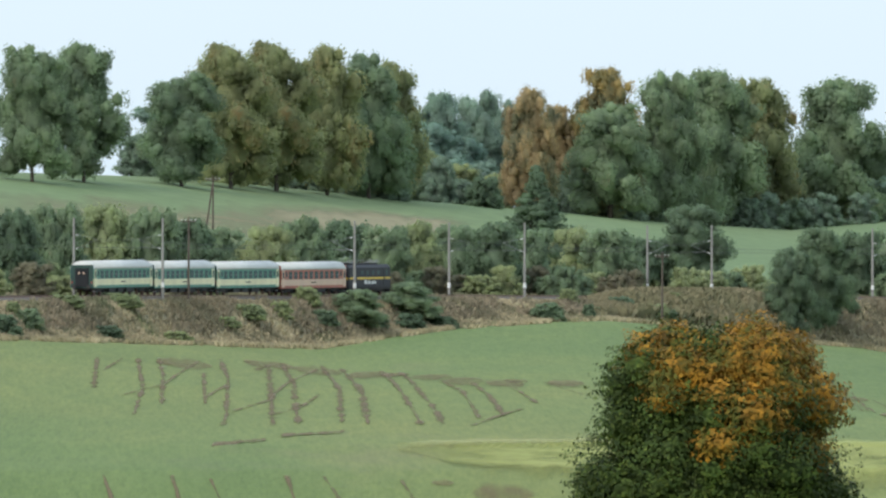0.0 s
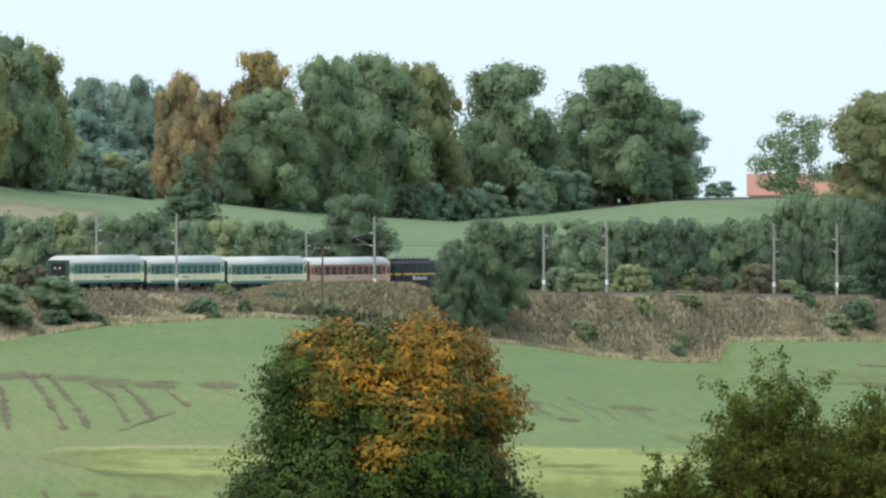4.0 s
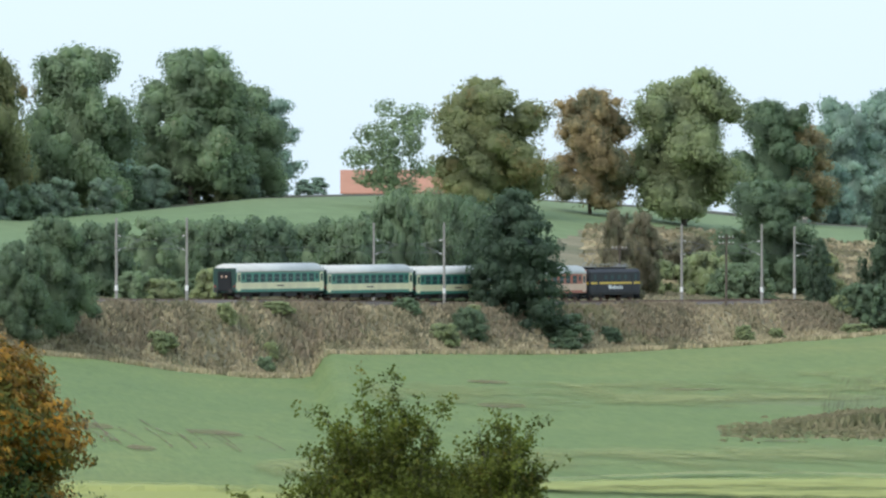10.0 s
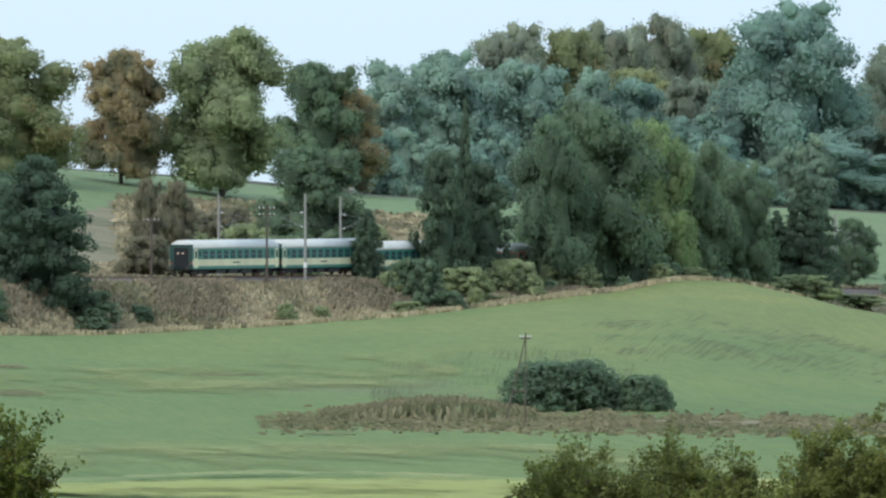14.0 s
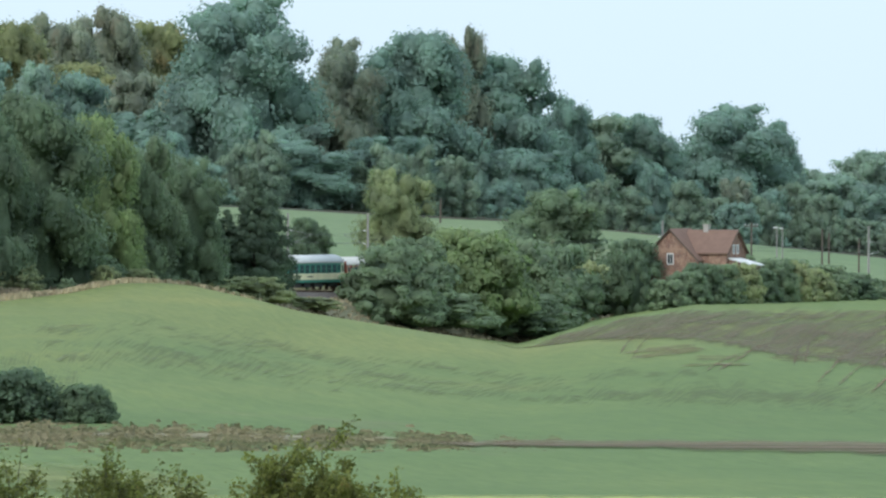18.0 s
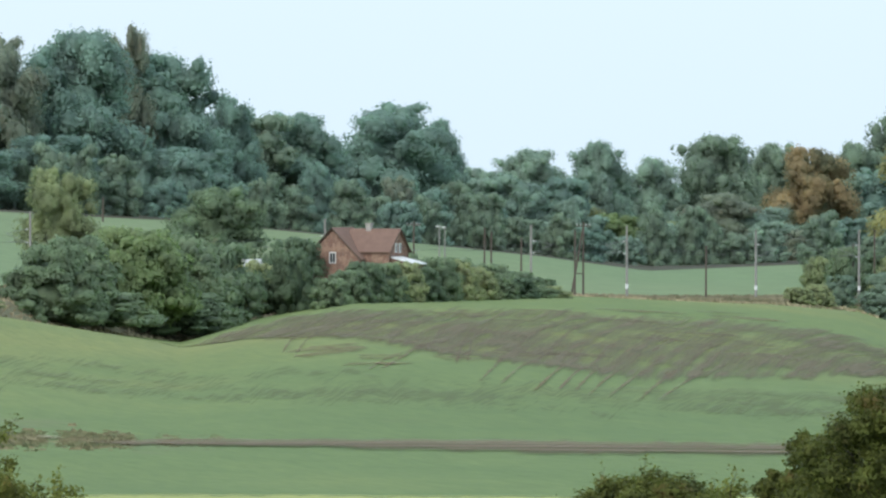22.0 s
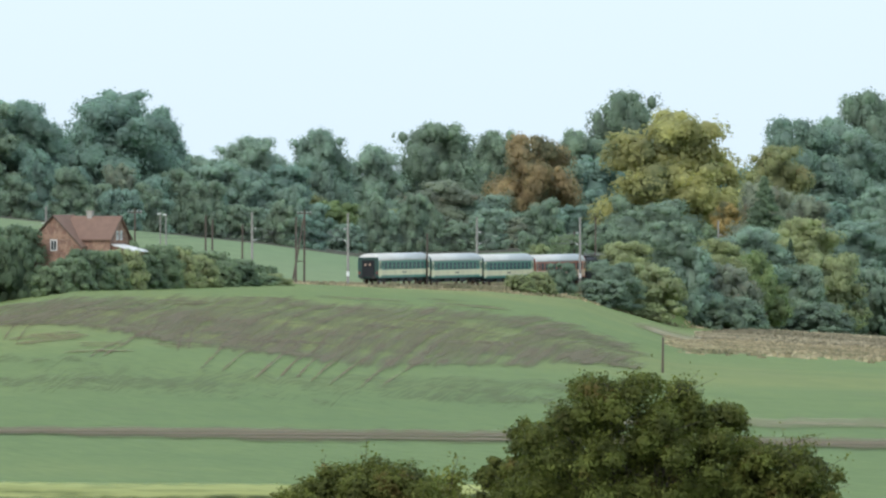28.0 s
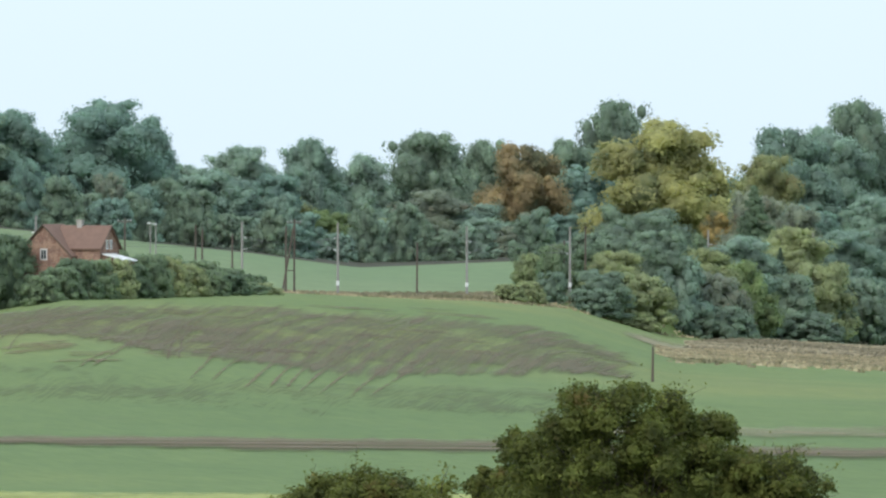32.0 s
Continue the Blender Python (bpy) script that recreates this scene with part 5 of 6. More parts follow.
belt("straw", [(-10.5, 1052, 1062), (-4.0, 1012, 1070), (7.5, 1008, 1074), (29.9, 1004, 1078), (40.7, 1002, 1066), (51.1, 1055, 1062), (55.3, 1051, 1064), (70.7, 1014, 1078), (80.9, 992, 1088), (91.6, 985, 1094), (119.6, 1045, 1108), (145.0, 1055, 1104), (172.0, 1065, 1108)])
belt("flax", [(-11.5, 1050, 1064), (-3.7, 1058, 1074), (7.8, 1062, 1078), (30.3, 1066, 1080)])
belt("flax", [(55.3, 1050, 1064), (76.4, 1094, 1108), (90.9, 1080, 1094)])
belt("dirt", [(117.6, 1292, 1310), (126.0, 1275, 1325), (145.0, 1250, 1318), (160.0, 1245, 1312), (190.0, 1200, 1290)])
belt("tan", [(167.0, 2150, 2290), (172.0, 2000, 2330), (192.0, 2010, 2450)])
belt("tan", [(98.5, 1310, 1316), (111.3, 1302, 1332), (119.0, 1316, 1328)])
belt("tan", [(164.0, 1330, 1345), (168.0, 1335, 1385), (192.0, 1330, 1400)])
belt("stub", [(39.9, 1070, 1180), (56.2, 1060, 1230), (76.9, 1050, 1300), (98.1, 1040, 1290), (111.0, 1060, 1200)])
belt("stub", [(50.4, 1320, 1560), (64.5, 1330, 1640), (78.5, 1360, 1660), (90.6, 1420, 1640)])
belt("tan", [(-48.1, 1480, 1650), (-32.1, 1545, 1668), (-18.2, 1590, 1710), (-5.1, 1680, 1780), (7.0, 1770, 1825)])
belt("worn", [(121, 1790, 1840), (125, 1770, 1960), (131, 1700, 2030), (140, 1610, 2060), (152, 1510, 2090), (162, 1580, 2085), (170, 1720, 1960)], 0.14, 12)
belt("fleck", [(122, 1790, 1900), (131, 1740, 2040), (152, 1540, 2090), (165, 1560, 2090), (170, 1700, 1980)], 0.11, 20)
belt("fleck", [(92.9, 1450, 1770), (109.5, 1440, 1830), (123.9, 1420, 1750), (140.0, 1370, 1590), (170.0, 1350, 1590)], 0.11, 20)
belt("fleck", [(82, 1200, 1640), (88, 1200, 1700), (100.9, 1200, 1720)], 0.1, 20)

for key, (V, Fc, UV) in MARKS.items():
    name, label, m = {"soil": ("wheel_tracks", "bare brown wheel tracks in the young crop", SOIL), "thin": ("bare_soil", "thin patches of brown soil in the crop", SOIL_THIN), "straw": ("stubble_strip", "pale yellow-green stubble strip across the field", STRAW),
                      "flax": ("dry_strip", "dry straw-coloured strip along the field edge", FLAX), "worn": ("worn_crop", "brown worn area of the young crop", WORN), "fleck": ("flecked_crop", "dark flecks along the sown rows", FLECK), "stub": ("yellowing_crop", "yellow-green patches in the young crop", STUB), "tan": ("dry_grass_field", "dry tan patch on the upland field", TAN), "dirt": ("dirt_strip", "ploughed brown dirt strip across the valley", DIRT)}[key]
    strip = mesh_ob(name, V, Fc, m)
    lay = strip.data.uv_layers.new(name="across")
    lay.data.foreach_set("uv", [c for f in Fc for v in f for c in UV[v]])
    tagged(strip, label, "field", kind="stuff")


def grass_material(name, stops, patch=0.05):
    m = Mat(name, 0.9, 0, 0.2)
    geo = m.n.new("ShaderNodeNewGeometry")
    tone = m.ramp(m.noise(patch, 4, 0.65), [(0.34, stops[0]), (0.47, stops[1]), (0.58, stops[2]), (0.7, stops[3])])
    m.color(m.mix(1.0, tone, m.ramp(geo.outputs["Random Per Island"], [(0, (0.95, 0.95, 0.95)), (1, (1.22, 1.21, 1.18))]), "MULTIPLY"))
    return m.m


DRY = grass_material("dry_grass", [(0.175, 0.175, 0.1), (0.25, 0.22, 0.142), (0.42, 0.36, 0.235), (0.19, 0.21, 0.11)], 0.075)
STRAWY = grass_material("straw_grass", [(0.25, 0.23, 0.135), (0.35, 0.305, 0.19), (0.43, 0.37, 0.235), (0.21, 0.21, 0.115)], 0.03)
WEEDS = grass_material("dark_weeds", [(0.15, 0.155, 0.09), (0.2, 0.175, 0.118), (0.27, 0.225, 0.155), (0.145, 0.165, 0.088)], 0.03)
DITCH = grass_material("ditch_weeds", [(0.13, 0.15, 0.075), (0.165, 0.16, 0.09), (0.22, 0.195, 0.12), (0.13, 0.155, 0.075)], 0.05)
REED = grass_material("reeds", [(0.17, 0.155, 0.105), (0.22, 0.195, 0.135), (0.4, 0.355, 0.25), (0.17, 0.16, 0.105)], 0.03)
BROWN = grass_material("brown_thicket_grass", [(0.18, 0.175, 0.1), (0.215, 0.195, 0.115), (0.255, 0.225, 0.14), (0.175, 0.18, 0.1)])
PALE = grass_material("pale_grass", [(0.17, 0.17, 0.1), (0.23, 0.215, 0.135), (0.28, 0.25, 0.165), (0.17, 0.18, 0.1)])


def tufts(name, label, b, d, tall, wide, material, seed):
    """Clumps of blades at bearings b and distances d."""
    rng = np.random.RandomState(seed)
    n = len(b)
    x, y, z = d * np.sin(b / 1000), d * np.cos(b / 1000), land(b, d) - 0.05
    verts, faces = [], []
    for k in range(3):
        a = rng.uniform(0, np.pi, n)
        h = tall * rng.uniform(0.55, 1.3, n)
        w = wide * rng.uniform(0.6, 1.3, n) / 2
        lx, ly = rng.normal(size=n) * 0.25 * h, rng.normal(size=n) * 0.25 * h
        ox, oy = rng.normal(size=n) * wide * 0.3, rng.normal(size=n) * wide * 0.3
        ca, sa = np.cos(a) * w, np.sin(a) * w
        quad = np.stack([np.stack([x + ox - ca, y + oy - sa, z], 1), np.stack([x + ox + ca, y + oy + sa, z], 1),
                         np.stack([x + ox + lx + ca * 0.7, y + oy + ly + sa * 0.7, z + h * 0.85], 1), np.stack([x + ox + lx - ca * 0.3, y + oy + ly - sa * 0.3, z + h], 1)], 1)
        verts.append(quad.reshape(-1, 3))
    V = np.concatenate(verts)
    Fc = np.arange(len(V)).reshape(-1, 4)
    tagged(mesh_ob(name, V.tolist(), Fc.tolist(), material), label, "grass", kind="stuff")


MOUND = (12.3, 29.2)


def build_grass():
    rng = np.random.RandomState(31)

    def strewn(n, b0, b1, o0, o1, lean=1.0):
        b = rng.uniform(b0, b1, n)
        o = o0 + (o1 - o0) * rng.rand(n) ** lean
        return b, np.interp(b, BEARING, LINE_D) + o

    b, d = strewn(48000, -48, 178, -36, -9)
    keep = (b < 104) | (rng.rand(len(b)) < 0.3)
    b, d = b[keep], d[keep]
    tufts("dry_grass", "tall dry brown grass on the railway bank", b, d, np.where(b < 110, 0.5, 0.3), 0.34, DRY, 1)
    b, d = strewn(30000, -48, 100, -25, -8)
    b = b[np.sin(b * 0.55) + 0.6 * np.sin(b * 1.7 + 1) + 0.4 * rng.normal(size=len(b)) > 0.1]
    d = np.interp(b, BEARING, LINE_D) - 8 - 17 * rng.rand(len(b))
    tufts("dark_weeds", "dark brownish green weeds below the track", b, d, 0.75, 0.42, WEEDS, 12)
    b, d = strewn(26000, -48, 104, -40, -22, 1.6)
    keep = np.sin(b * 0.8 + 2) + 0.7 * np.sin(b * 2.3) + 0.5 * rng.normal(size=len(b)) > 0.0
    b, d = b[keep], d[keep]
    tufts("straw_grass", "pale straw-coloured grass at the foot of the bank", b, d, 0.5, 0.32, STRAWY, 2)
    b, d = strewn(14000, -48, 178, 25, 52)
    tufts("pale_grass", "pale dry grass behind the railway", b, d, 0.6, 0.7, PALE, 3)
    b, d = strewn(9000, 60, 98, 30, 240)
    d = np.where(np.abs(b - 78) < 10, d, np.minimum(d, np.interp(b, BEARING, LINE_D) + 60 + 20 * rng.rand(len(b))))
    tufts("dry_grass", "rough brown grass on the cutting slope", b, d, 0.6, 1.0, DRY, 4)
    b, d = strewn(12000, *MOUND, -30, -7)
    f = (b - MOUND[0]) / (MOUND[1] - MOUND[0])
    tufts("tall_grass", "thick brown tall weeds along the railway bank", b, d, 1.7 * np.clip(4 * f, 0.1, 1) ** 0.6 * np.clip(5 * (1 - f), 0.2, 1), 1.0, BROWN, 9)
    b, d = strewn(7000, 146, 167, -17, -4)
    tufts("pale_grass", "rough pale grass along the edge of the track", b, d, 0.75, 0.45, PALE, 14)
    b = 76 + 52 * rng.rand(5200)
    tufts("reeds", "brown reeds along the valley ditch", b, 1312 + rng.normal(size=5200) * 16, (0.26 + 0.2 * np.sin(b * 1.7) * np.sin(b * 0.6)) * np.clip((128 - b) / 14, 0.2, 1), 0.7, DITCH, 5)
    b = rng.uniform(80, 93, 4000)
    tufts("reeds", "brown weeds on a mound by the ditch", b, 1338 + rng.normal(size=4000) * 9, 1.0 * np.exp(-((b - 87) / 5.5) ** 2) + 0.15, 0.45, DITCH, 6)
    b = 169 + 23 * rng.rand(9000) ** 0.8
    d = np.interp(b, [166, 170, 192], [2200, 2030, 2050]) - 60 * rng.rand(9000) ** 3 + rng.rand(9000) * np.interp(b, [166, 172, 192], [90, 200, 230])
    tufts("reeds", "brown withered weeds below the bushes", b, d, np.interp(b, [169, 174], [0.15, 0.4]), 0.9, DRY, 7)
    b = 171 + 21 * rng.rand(7000) ** 0.8
    d = np.interp(b, [170, 192], [2230, 2270]) + rng.rand(7000) * np.interp(b, [170, 176, 192], [40, 150, 200])
    tufts("reeds", "pale reeds below the bushes", b, d, np.interp(b, [170, 174], [0.2, 0.5]), 0.8, REED, 8)


build_grass()


def build_weeds():
    rng = random.Random(17)
    for i in range(56):
        b = rng.uniform(-40, 120)
        d = float(np.interp(b, BEARING, LINE_D)) + rng.uniform(-33, -13)
        z = ground_at(b, d)
        plant("bush", b, d, z + rng.uniform(0.9, 2.3), rng.uniform(1.6, 4.2), z, rng.choice(["green", "olive", "olive", "dark"]), BUSHY, "low scrubby bush on the grassy railway bank", "bush", "bank scrub", True)


build_weeds()

# ---- railway ----
CONCRETE = painted("weathered_concrete", (0.3, 0.29, 0.265), 0.85, 0, 0.25, 0.8, (0.16, 0.14, 0.12), 0.5)
BLACKWIRE = painted("tarnished_copper", (0.1, 0.1, 0.09), 0.6, 0.5)
STEEL = painted("galvanised_steel", (0.34, 0.35, 0.35), 0.45, 0.6, 0.2, 2.0)
RUSTY = painted("rusty_rail", (0.16, 0.09, 0.06), 0.6, 0.4, 0.3, 1.0)
TIMBER = painted("weathered_timber", (0.12, 0.095, 0.075), 0.9, 0, 0.35, 2.0, (0.05, 0.045, 0.04), 0.5)
WHITE = painted("white_paint", (0.78, 0.78, 0.75), 0.6, 0, 0.08, 1.0, (0.35, 0.32, 0.28), 0.3)
REDMARK = painted("red_paint", (0.55, 0.1, 0.05), 0.6, 0, 0.1, 1.0)
BALLAST = Mat("ballast_stones", 0.95)
BALLAST.color(BALLAST.ramp(BALLAST.noise(4.0, 5, 0.8), [(0.3, (0.09, 0.078, 0.068)), (0.7, (0.2, 0.17, 0.145))])).bump(BALLAST.noise(8, 3), 0.8, 0.06)
BALLAST = BALLAST.m
CH0, CH1 = float(np.interp(-55, BEARING, CHAIN)), float(np.interp(205, BEARING, CHAIN))


def sweep(name, profile, material, parent=None, step=4.0, label=""):
    """Carry a cross-section (across, up) along the railway."""
    V, Fc, n = [], [], len(profile)
    s, i = CH0, 0
    while s < CH1:
        for off, up in profile:
            x, y, z, h = on_line(s, off)
            V.append((x, y, z + up))
        if i:
            a, b = (i - 1) * n, i * n
            Fc.extend([(a + k, a + (k + 1) % n, b + (k + 1) % n, b + k) for k in range(n)])
        s, i = s + step, i + 1
    return mesh_ob(name, V, Fc, material, parent, label)


def build_track():
    bed = sweep("ballast_bed", [(-3.6, -1.1), (-1.9, -0.2), (6.1, -0.2), (7.8, -1.1)], BALLAST)
    tagged(bed, "brown stone ballast bed of the double track", "railway", kind="structure")
    for off in (-0.75, 0.75, 3.45, 4.95):
        r = sweep("rail", [(off - 0.035, -0.02), (off - 0.035, 0.0), (off + 0.035, 0.0), (off + 0.035, -0.02), (off + 0.07, -0.17), (off - 0.07, -0.17)], RUSTY, bed)
    bm = bmesh.new()
    box(bm, -0.13, 0.13, -1.3, 1.3, -0.22, -0.14)
    first = part("sleeper", bm, CONCRETE, bed)
    lo = float(np.interp(20, BEARING, CHAIN))
    for i in range(300):
        x, y, z, h = on_line(lo + 0.6 * i)
        m = pose(x, y, z, 0, 0, math.degrees(h))
        if i == 0:
            first.matrix_basis = m
        else:
            share(first, "sleeper", bed, m)


build_track()


def cyl_poly(n, r):
    return [(r * math.cos(6.2832 * k / n), r * math.sin(6.2832 * k / n)) for k in range(n)]


MAST = []


def build_masts():
    """Concrete masts on both sides of the double track, with cantilevers."""
    proto = new("catenary_mast")
    bm = bmesh.new()
    rod(bm, (0, 0, -2.2), (0, 0, 9.0), 0.2, 0.125, 8)
    part("pole", bm, CONCRETE, proto)
    bm = bmesh.new()
    rod(bm, (0, 0, 0.9), (0, 0, 1.5), 0.215, 0.21, 8)
    part("white_band", bm, WHITE, proto, "white painted band")
    bm = bmesh.new()
    rod(bm, (0, 0.1, 5.3), (0, 2.9, 6.5), 0.022, 0.022, 6)
    rod(bm, (0, 0.1, 7.1), (0, 2.9, 6.5), 0.018, 0.018, 6)
    rod(bm, (0, 0.9, 5.6), (0, 2.9, 5.55), 0.015, 0.015, 6)
    part("cantilever", bm, STEEL, proto, "steel bracket arm")
    for z in (5.4, 7.0):
        bm = bmesh.new()
        for k in range(4):
            bmesh.ops.create_cone(bm, cap_ends=True, segments=8, radius1=0.06, radius2=0.035, depth=0.07, matrix=Matrix.Translation((0, 0.28 + 0.08 * k, z + (0.035 if z < 6 else -0.02) * k)) @ Matrix.Rotation(radians(90), 4, "X"))
        part("insulator", bm, WHITE, proto)
    tagged(proto, "weathered concrete catenary mast with bracket arm", "mast", "catenary masts")
    first = True
    for b, side in ((-45, 0), (-23.5, 0), (-6.56, 0), (8.0, 0), (23.51, 0), (41.23, 0), (58.45, 0), (79.44, 0), (99, 0), (116, 0), (133, 0), (150.44, 0), (163.9, 0), (178, 0),
                    (-29.65, 1), (1.54, 1), (17.48, 1), (35.58, 1), (53.01, 1), (73.73, 1), (81.27, 1), (94, 1), (112, 1), (129, 1), (146, 1), (159.05, 1), (173, 1)):
        s = float(np.interp(b, BEARING, CHAIN)) + (-7.5 if side == 0 else 18.5)
        x, y, z, h = on_line(s, -3.0 if side == 0 else 7.4)
        m = pose(x, y, z, 0, 0, math.degrees(h) + (0 if side == 0 else 180))
        MAST.append((s, side))
        if first:
            proto.matrix_basis, first = m, False
        else:
            copy_thing(proto, m)
    for side, off in ((0, 0.0), (1, 4.2)):
        wire = new("overhead_wire")
        tagged(wire, "thin dark overhead contact wire above the track", "wire", "overhead wires")
        stops = sorted(s for s, k in MAST if k == side)
        for name, z0, sag in (("contact_wire", 5.55, 0.0), ("carrier_wire", 6.6, 0.7)):
            bm = bmesh.new()
            for a, c in zip(stops, stops[1:]):
                last = None
                for k in range(9):
                    f = k / 8
                    x, y, z, h = on_line(a + (c - a) * f, off)
                    p = Vector((x, y, z + z0 - sag * 4 * f * (1 - f)))
                    if last:
                        rod(bm, last, p, 0.011, 0.011, 4)
                    last = p
            part(name, bm, BLACKWIRE, wire)


build_masts()


def wooden_pole(b, d, top, label, arms=1, prop=False, girth=0.15, reach=0.9, name="utility_pole"):
    x, y = spot(b, d)
    z = ground_at(b, d)
    e = new(name)
    e.location = (x, y, z)
    tagged(e, label, "pole", "utility poles")
    h = top - z
    bm = bmesh.new()
    rod(bm, (0, 0, -0.4), (0.05, 0, h), girth, girth * 0.67, 8)
    part("pole", bm, TIMBER, e)
    if prop:
        bm = bmesh.new()
        rod(bm, (-1.7, 0.3, -0.4), (0, 0, h * 0.93), girth * 0.95, girth * 0.67, 8)
        part("prop", bm, TIMBER, e)
        bm = bmesh.new()
        rod(bm, (-1.05, 0.2, h * 0.36), (0.1, 0, h * 0.36), 0.06, 0.06, 6)
        part("brace", bm, TIMBER, e)
    for k in range(arms):
        bm = bmesh.new()
        box(bm, -reach, reach, -0.16, -0.04, h - 0.55 - 0.7 * k, h - 0.43 - 0.7 * k)
        arm = part("crossarm", bm, TIMBER, e)
        for px in (-reach * 0.9, -reach * 0.4, reach * 0.4, reach * 0.9):
            bm = bmesh.new()
            rod(bm, (px, -0.1, h - 0.43 - 0.7 * k), (px, -0.1, h - 0.2 - 0.7 * k), 0.05, 0.035, 6)
            part("insulator", bm, WHITE, arm)
    return e


wooden_pole(-17.00, 1560, 14.67, 'tall wooden pole with a slanted prop on the field', arms=1, prop=True)
wooden_pole(-20.98, 1430, 9.91, 'dark weathered wooden pole beside the railway', arms=1)
wooden_pole(76.97, 1797, 5.44, 'dark weathered wooden pole beside the railway', arms=2)
wooden_pole(69.95, 1810, 4.09, 'dark weathered wooden pole beside the railway', arms=1)
wooden_pole(148.24, 2201, 1.37, 'tall wooden pole with a slanted prop by the house', arms=1, prop=True)
wooden_pole(147.75, 2199, 0.51, 'leaning wooden pole by the railway', arms=0)
wooden_pole(155.35, 2261, -2.03, 'slim wooden pole beside the railway', arms=0)
wooden_pole(142.51, 2201, 0.65, 'slim wooden pole near the platform', arms=0)
wooden_pole(142.90, 2204, 0.13, 'slim wooden pole near the platform', arms=0)
wooden_pole(144.64, 2227, -0.72, 'slim pale pole near the platform', arms=0)
wooden_pole(138.41, 2203, 1.51, 'dark wooden pole behind the house', arms=1)
wooden_pole(165.11, 2353, -0.29, 'slim wooden pole beside the railway', arms=0)
wooden_pole(163.87, 2373, -2.34, 'slim wooden pole beside the railway', arms=0)
wooden_pole(120.40, 2326, 4.13, 'dark wooden pole on the upland field', arms=0)
wooden_pole(18.89, 1549, 5.13, 'grey lattice pole at the field edge', arms=1)
wooden_pole(92.45, 1305, -3.03, 'tall slim two-legged wooden pole by the ditch', arms=1, prop=True, girth=0.075, reach=0.45)
wooden_pole(169.01, 1718, -9.00, 'short dark post in the field', arms=0)



# ---- buildings ----
BRICK = Mat("old_red_brick", 0.9)
bk = BRICK.n.new("ShaderNodeTexBrick")
for key, val in (("Scale", 1.0), ("Brick Width", 0.25), ("Row Height", 0.075), ("Mortar Size", 0.01)):
    bk.inputs[key].default_value = val
bk.inputs["Color1"].default_value, bk.inputs["Color2"].default_value, bk.inputs["Mortar"].default_value = (0.24, 0.11, 0.075, 1), (0.13, 0.07, 0.055, 1), (0.26, 0.21, 0.17, 1)
btc = BRICK.n.new("ShaderNodeTexCoord")
bmp = BRICK.n.new("ShaderNodeMapping")
bmp.inputs["Rotation"].default_value = (radians(90), 0, 0)
BRICK.l.new(btc.outputs["Object"], bmp.inputs["Vector"])
BRICK.l.new(bmp.outputs[0], bk.inputs["Vector"])
stain = BRICK.ramp(BRICK.noise(0.7, 6, 0.8), [(0.47, (0, 0, 0)), (0.56, (0.8, 0.8, 0.8))])
BRICK.color(BRICK.mix(stain, bk.outputs["Color"], (0.36, 0.24, 0.17)))
BRICK = BRICK.m
TILES = Mat("red_roof_tiles", 0.85)
TILES.color(TILES.mix(TILES.noise(0.9, 6, 0.75), (0.12, 0.075, 0.06), (0.27, 0.17, 0.125))).bump(TILES.noise(3.5, 2, 0.5, (1, 0.2, 1)), 0.6, 0.05)
TILES = TILES.m
BARNTILE = Mat("orange_barn_tiles", 0.85)
BARNTILE.color(BARNTILE.mix(BARNTILE.noise(0.3, 5, 0.7), (0.36, 0.18, 0.12), (0.5, 0.27, 0.19)))
BARNTILE = BARNTILE.m
PLASTER = painted("grey_plaster", (0.4, 0.38, 0.34), 0.9, 0, 0.2, 0.4)
GLASS = Mat("dark_glass", 0.08, 0, 0.6)
GLASS.color((0.03, 0.04, 0.045))
GLASS = GLASS.m


def prism(bm, pts, y0, y1):
    """A polygon in x, z carried from y0 to y1."""
    a = [bm.verts.new((x, y0, z)) for x, z in pts]
    c = [bm.verts.new((x, y1, z)) for x, z in pts]
    bm.faces.new(a)
    bm.faces.new(c[::-1])
    n = len(pts)
    for i in range(n):
        bm.faces.new((a[i], c[i], c[(i + 1) % n], a[(i + 1) % n]))
    bmesh.ops.recalc_face_normals(bm, faces=bm.faces)
    return bm


def turned_bm(bm, m):
    bmesh.ops.transform(bm, matrix=m, verts=bm.verts)
    return bm


def gable_wing(e, w, depth, eaves, ridge, m, over=0.35):
    """A brick wing, its gable at y = 0, and two tiled slopes."""
    bm = prism(bmesh.new(), [(0, -3.5), (w, -3.5), (w, eaves), (w / 2, ridge), (0, eaves)], 0, depth)
    wall = part("wall", turned_bm(bm, m), BRICK, e)
    k = (ridge - eaves) / (w / 2)
    for sgn in (0, 1):
        x0, x1 = (-over, w / 2) if sgn == 0 else (w / 2, w + over)
        z0, z1 = (eaves - over * k, ridge) if sgn == 0 else (ridge, eaves - over * k)
        bm = prism(bmesh.new(), [(x0, z0 + 0.03), (x1, z1 + 0.03), (x1, z1 + 0.2), (x0, z0 + 0.2)], -over, depth + over)
        part("roof_slope", turned_bm(bm, m), TILES, e, "weathered red tiled roof slope")
    for sgn in (-1, 1):
        bm = bmesh.new()
        rod(bm, (w / 2 + sgn * (w / 2 + over), -over - 0.03, eaves - over * k), (w / 2, -over - 0.03, ridge + 0.1), 0.08, 0.08, 4)
        part("bargeboard", turned_bm(bm, m), TIMBER, e)
    return wall


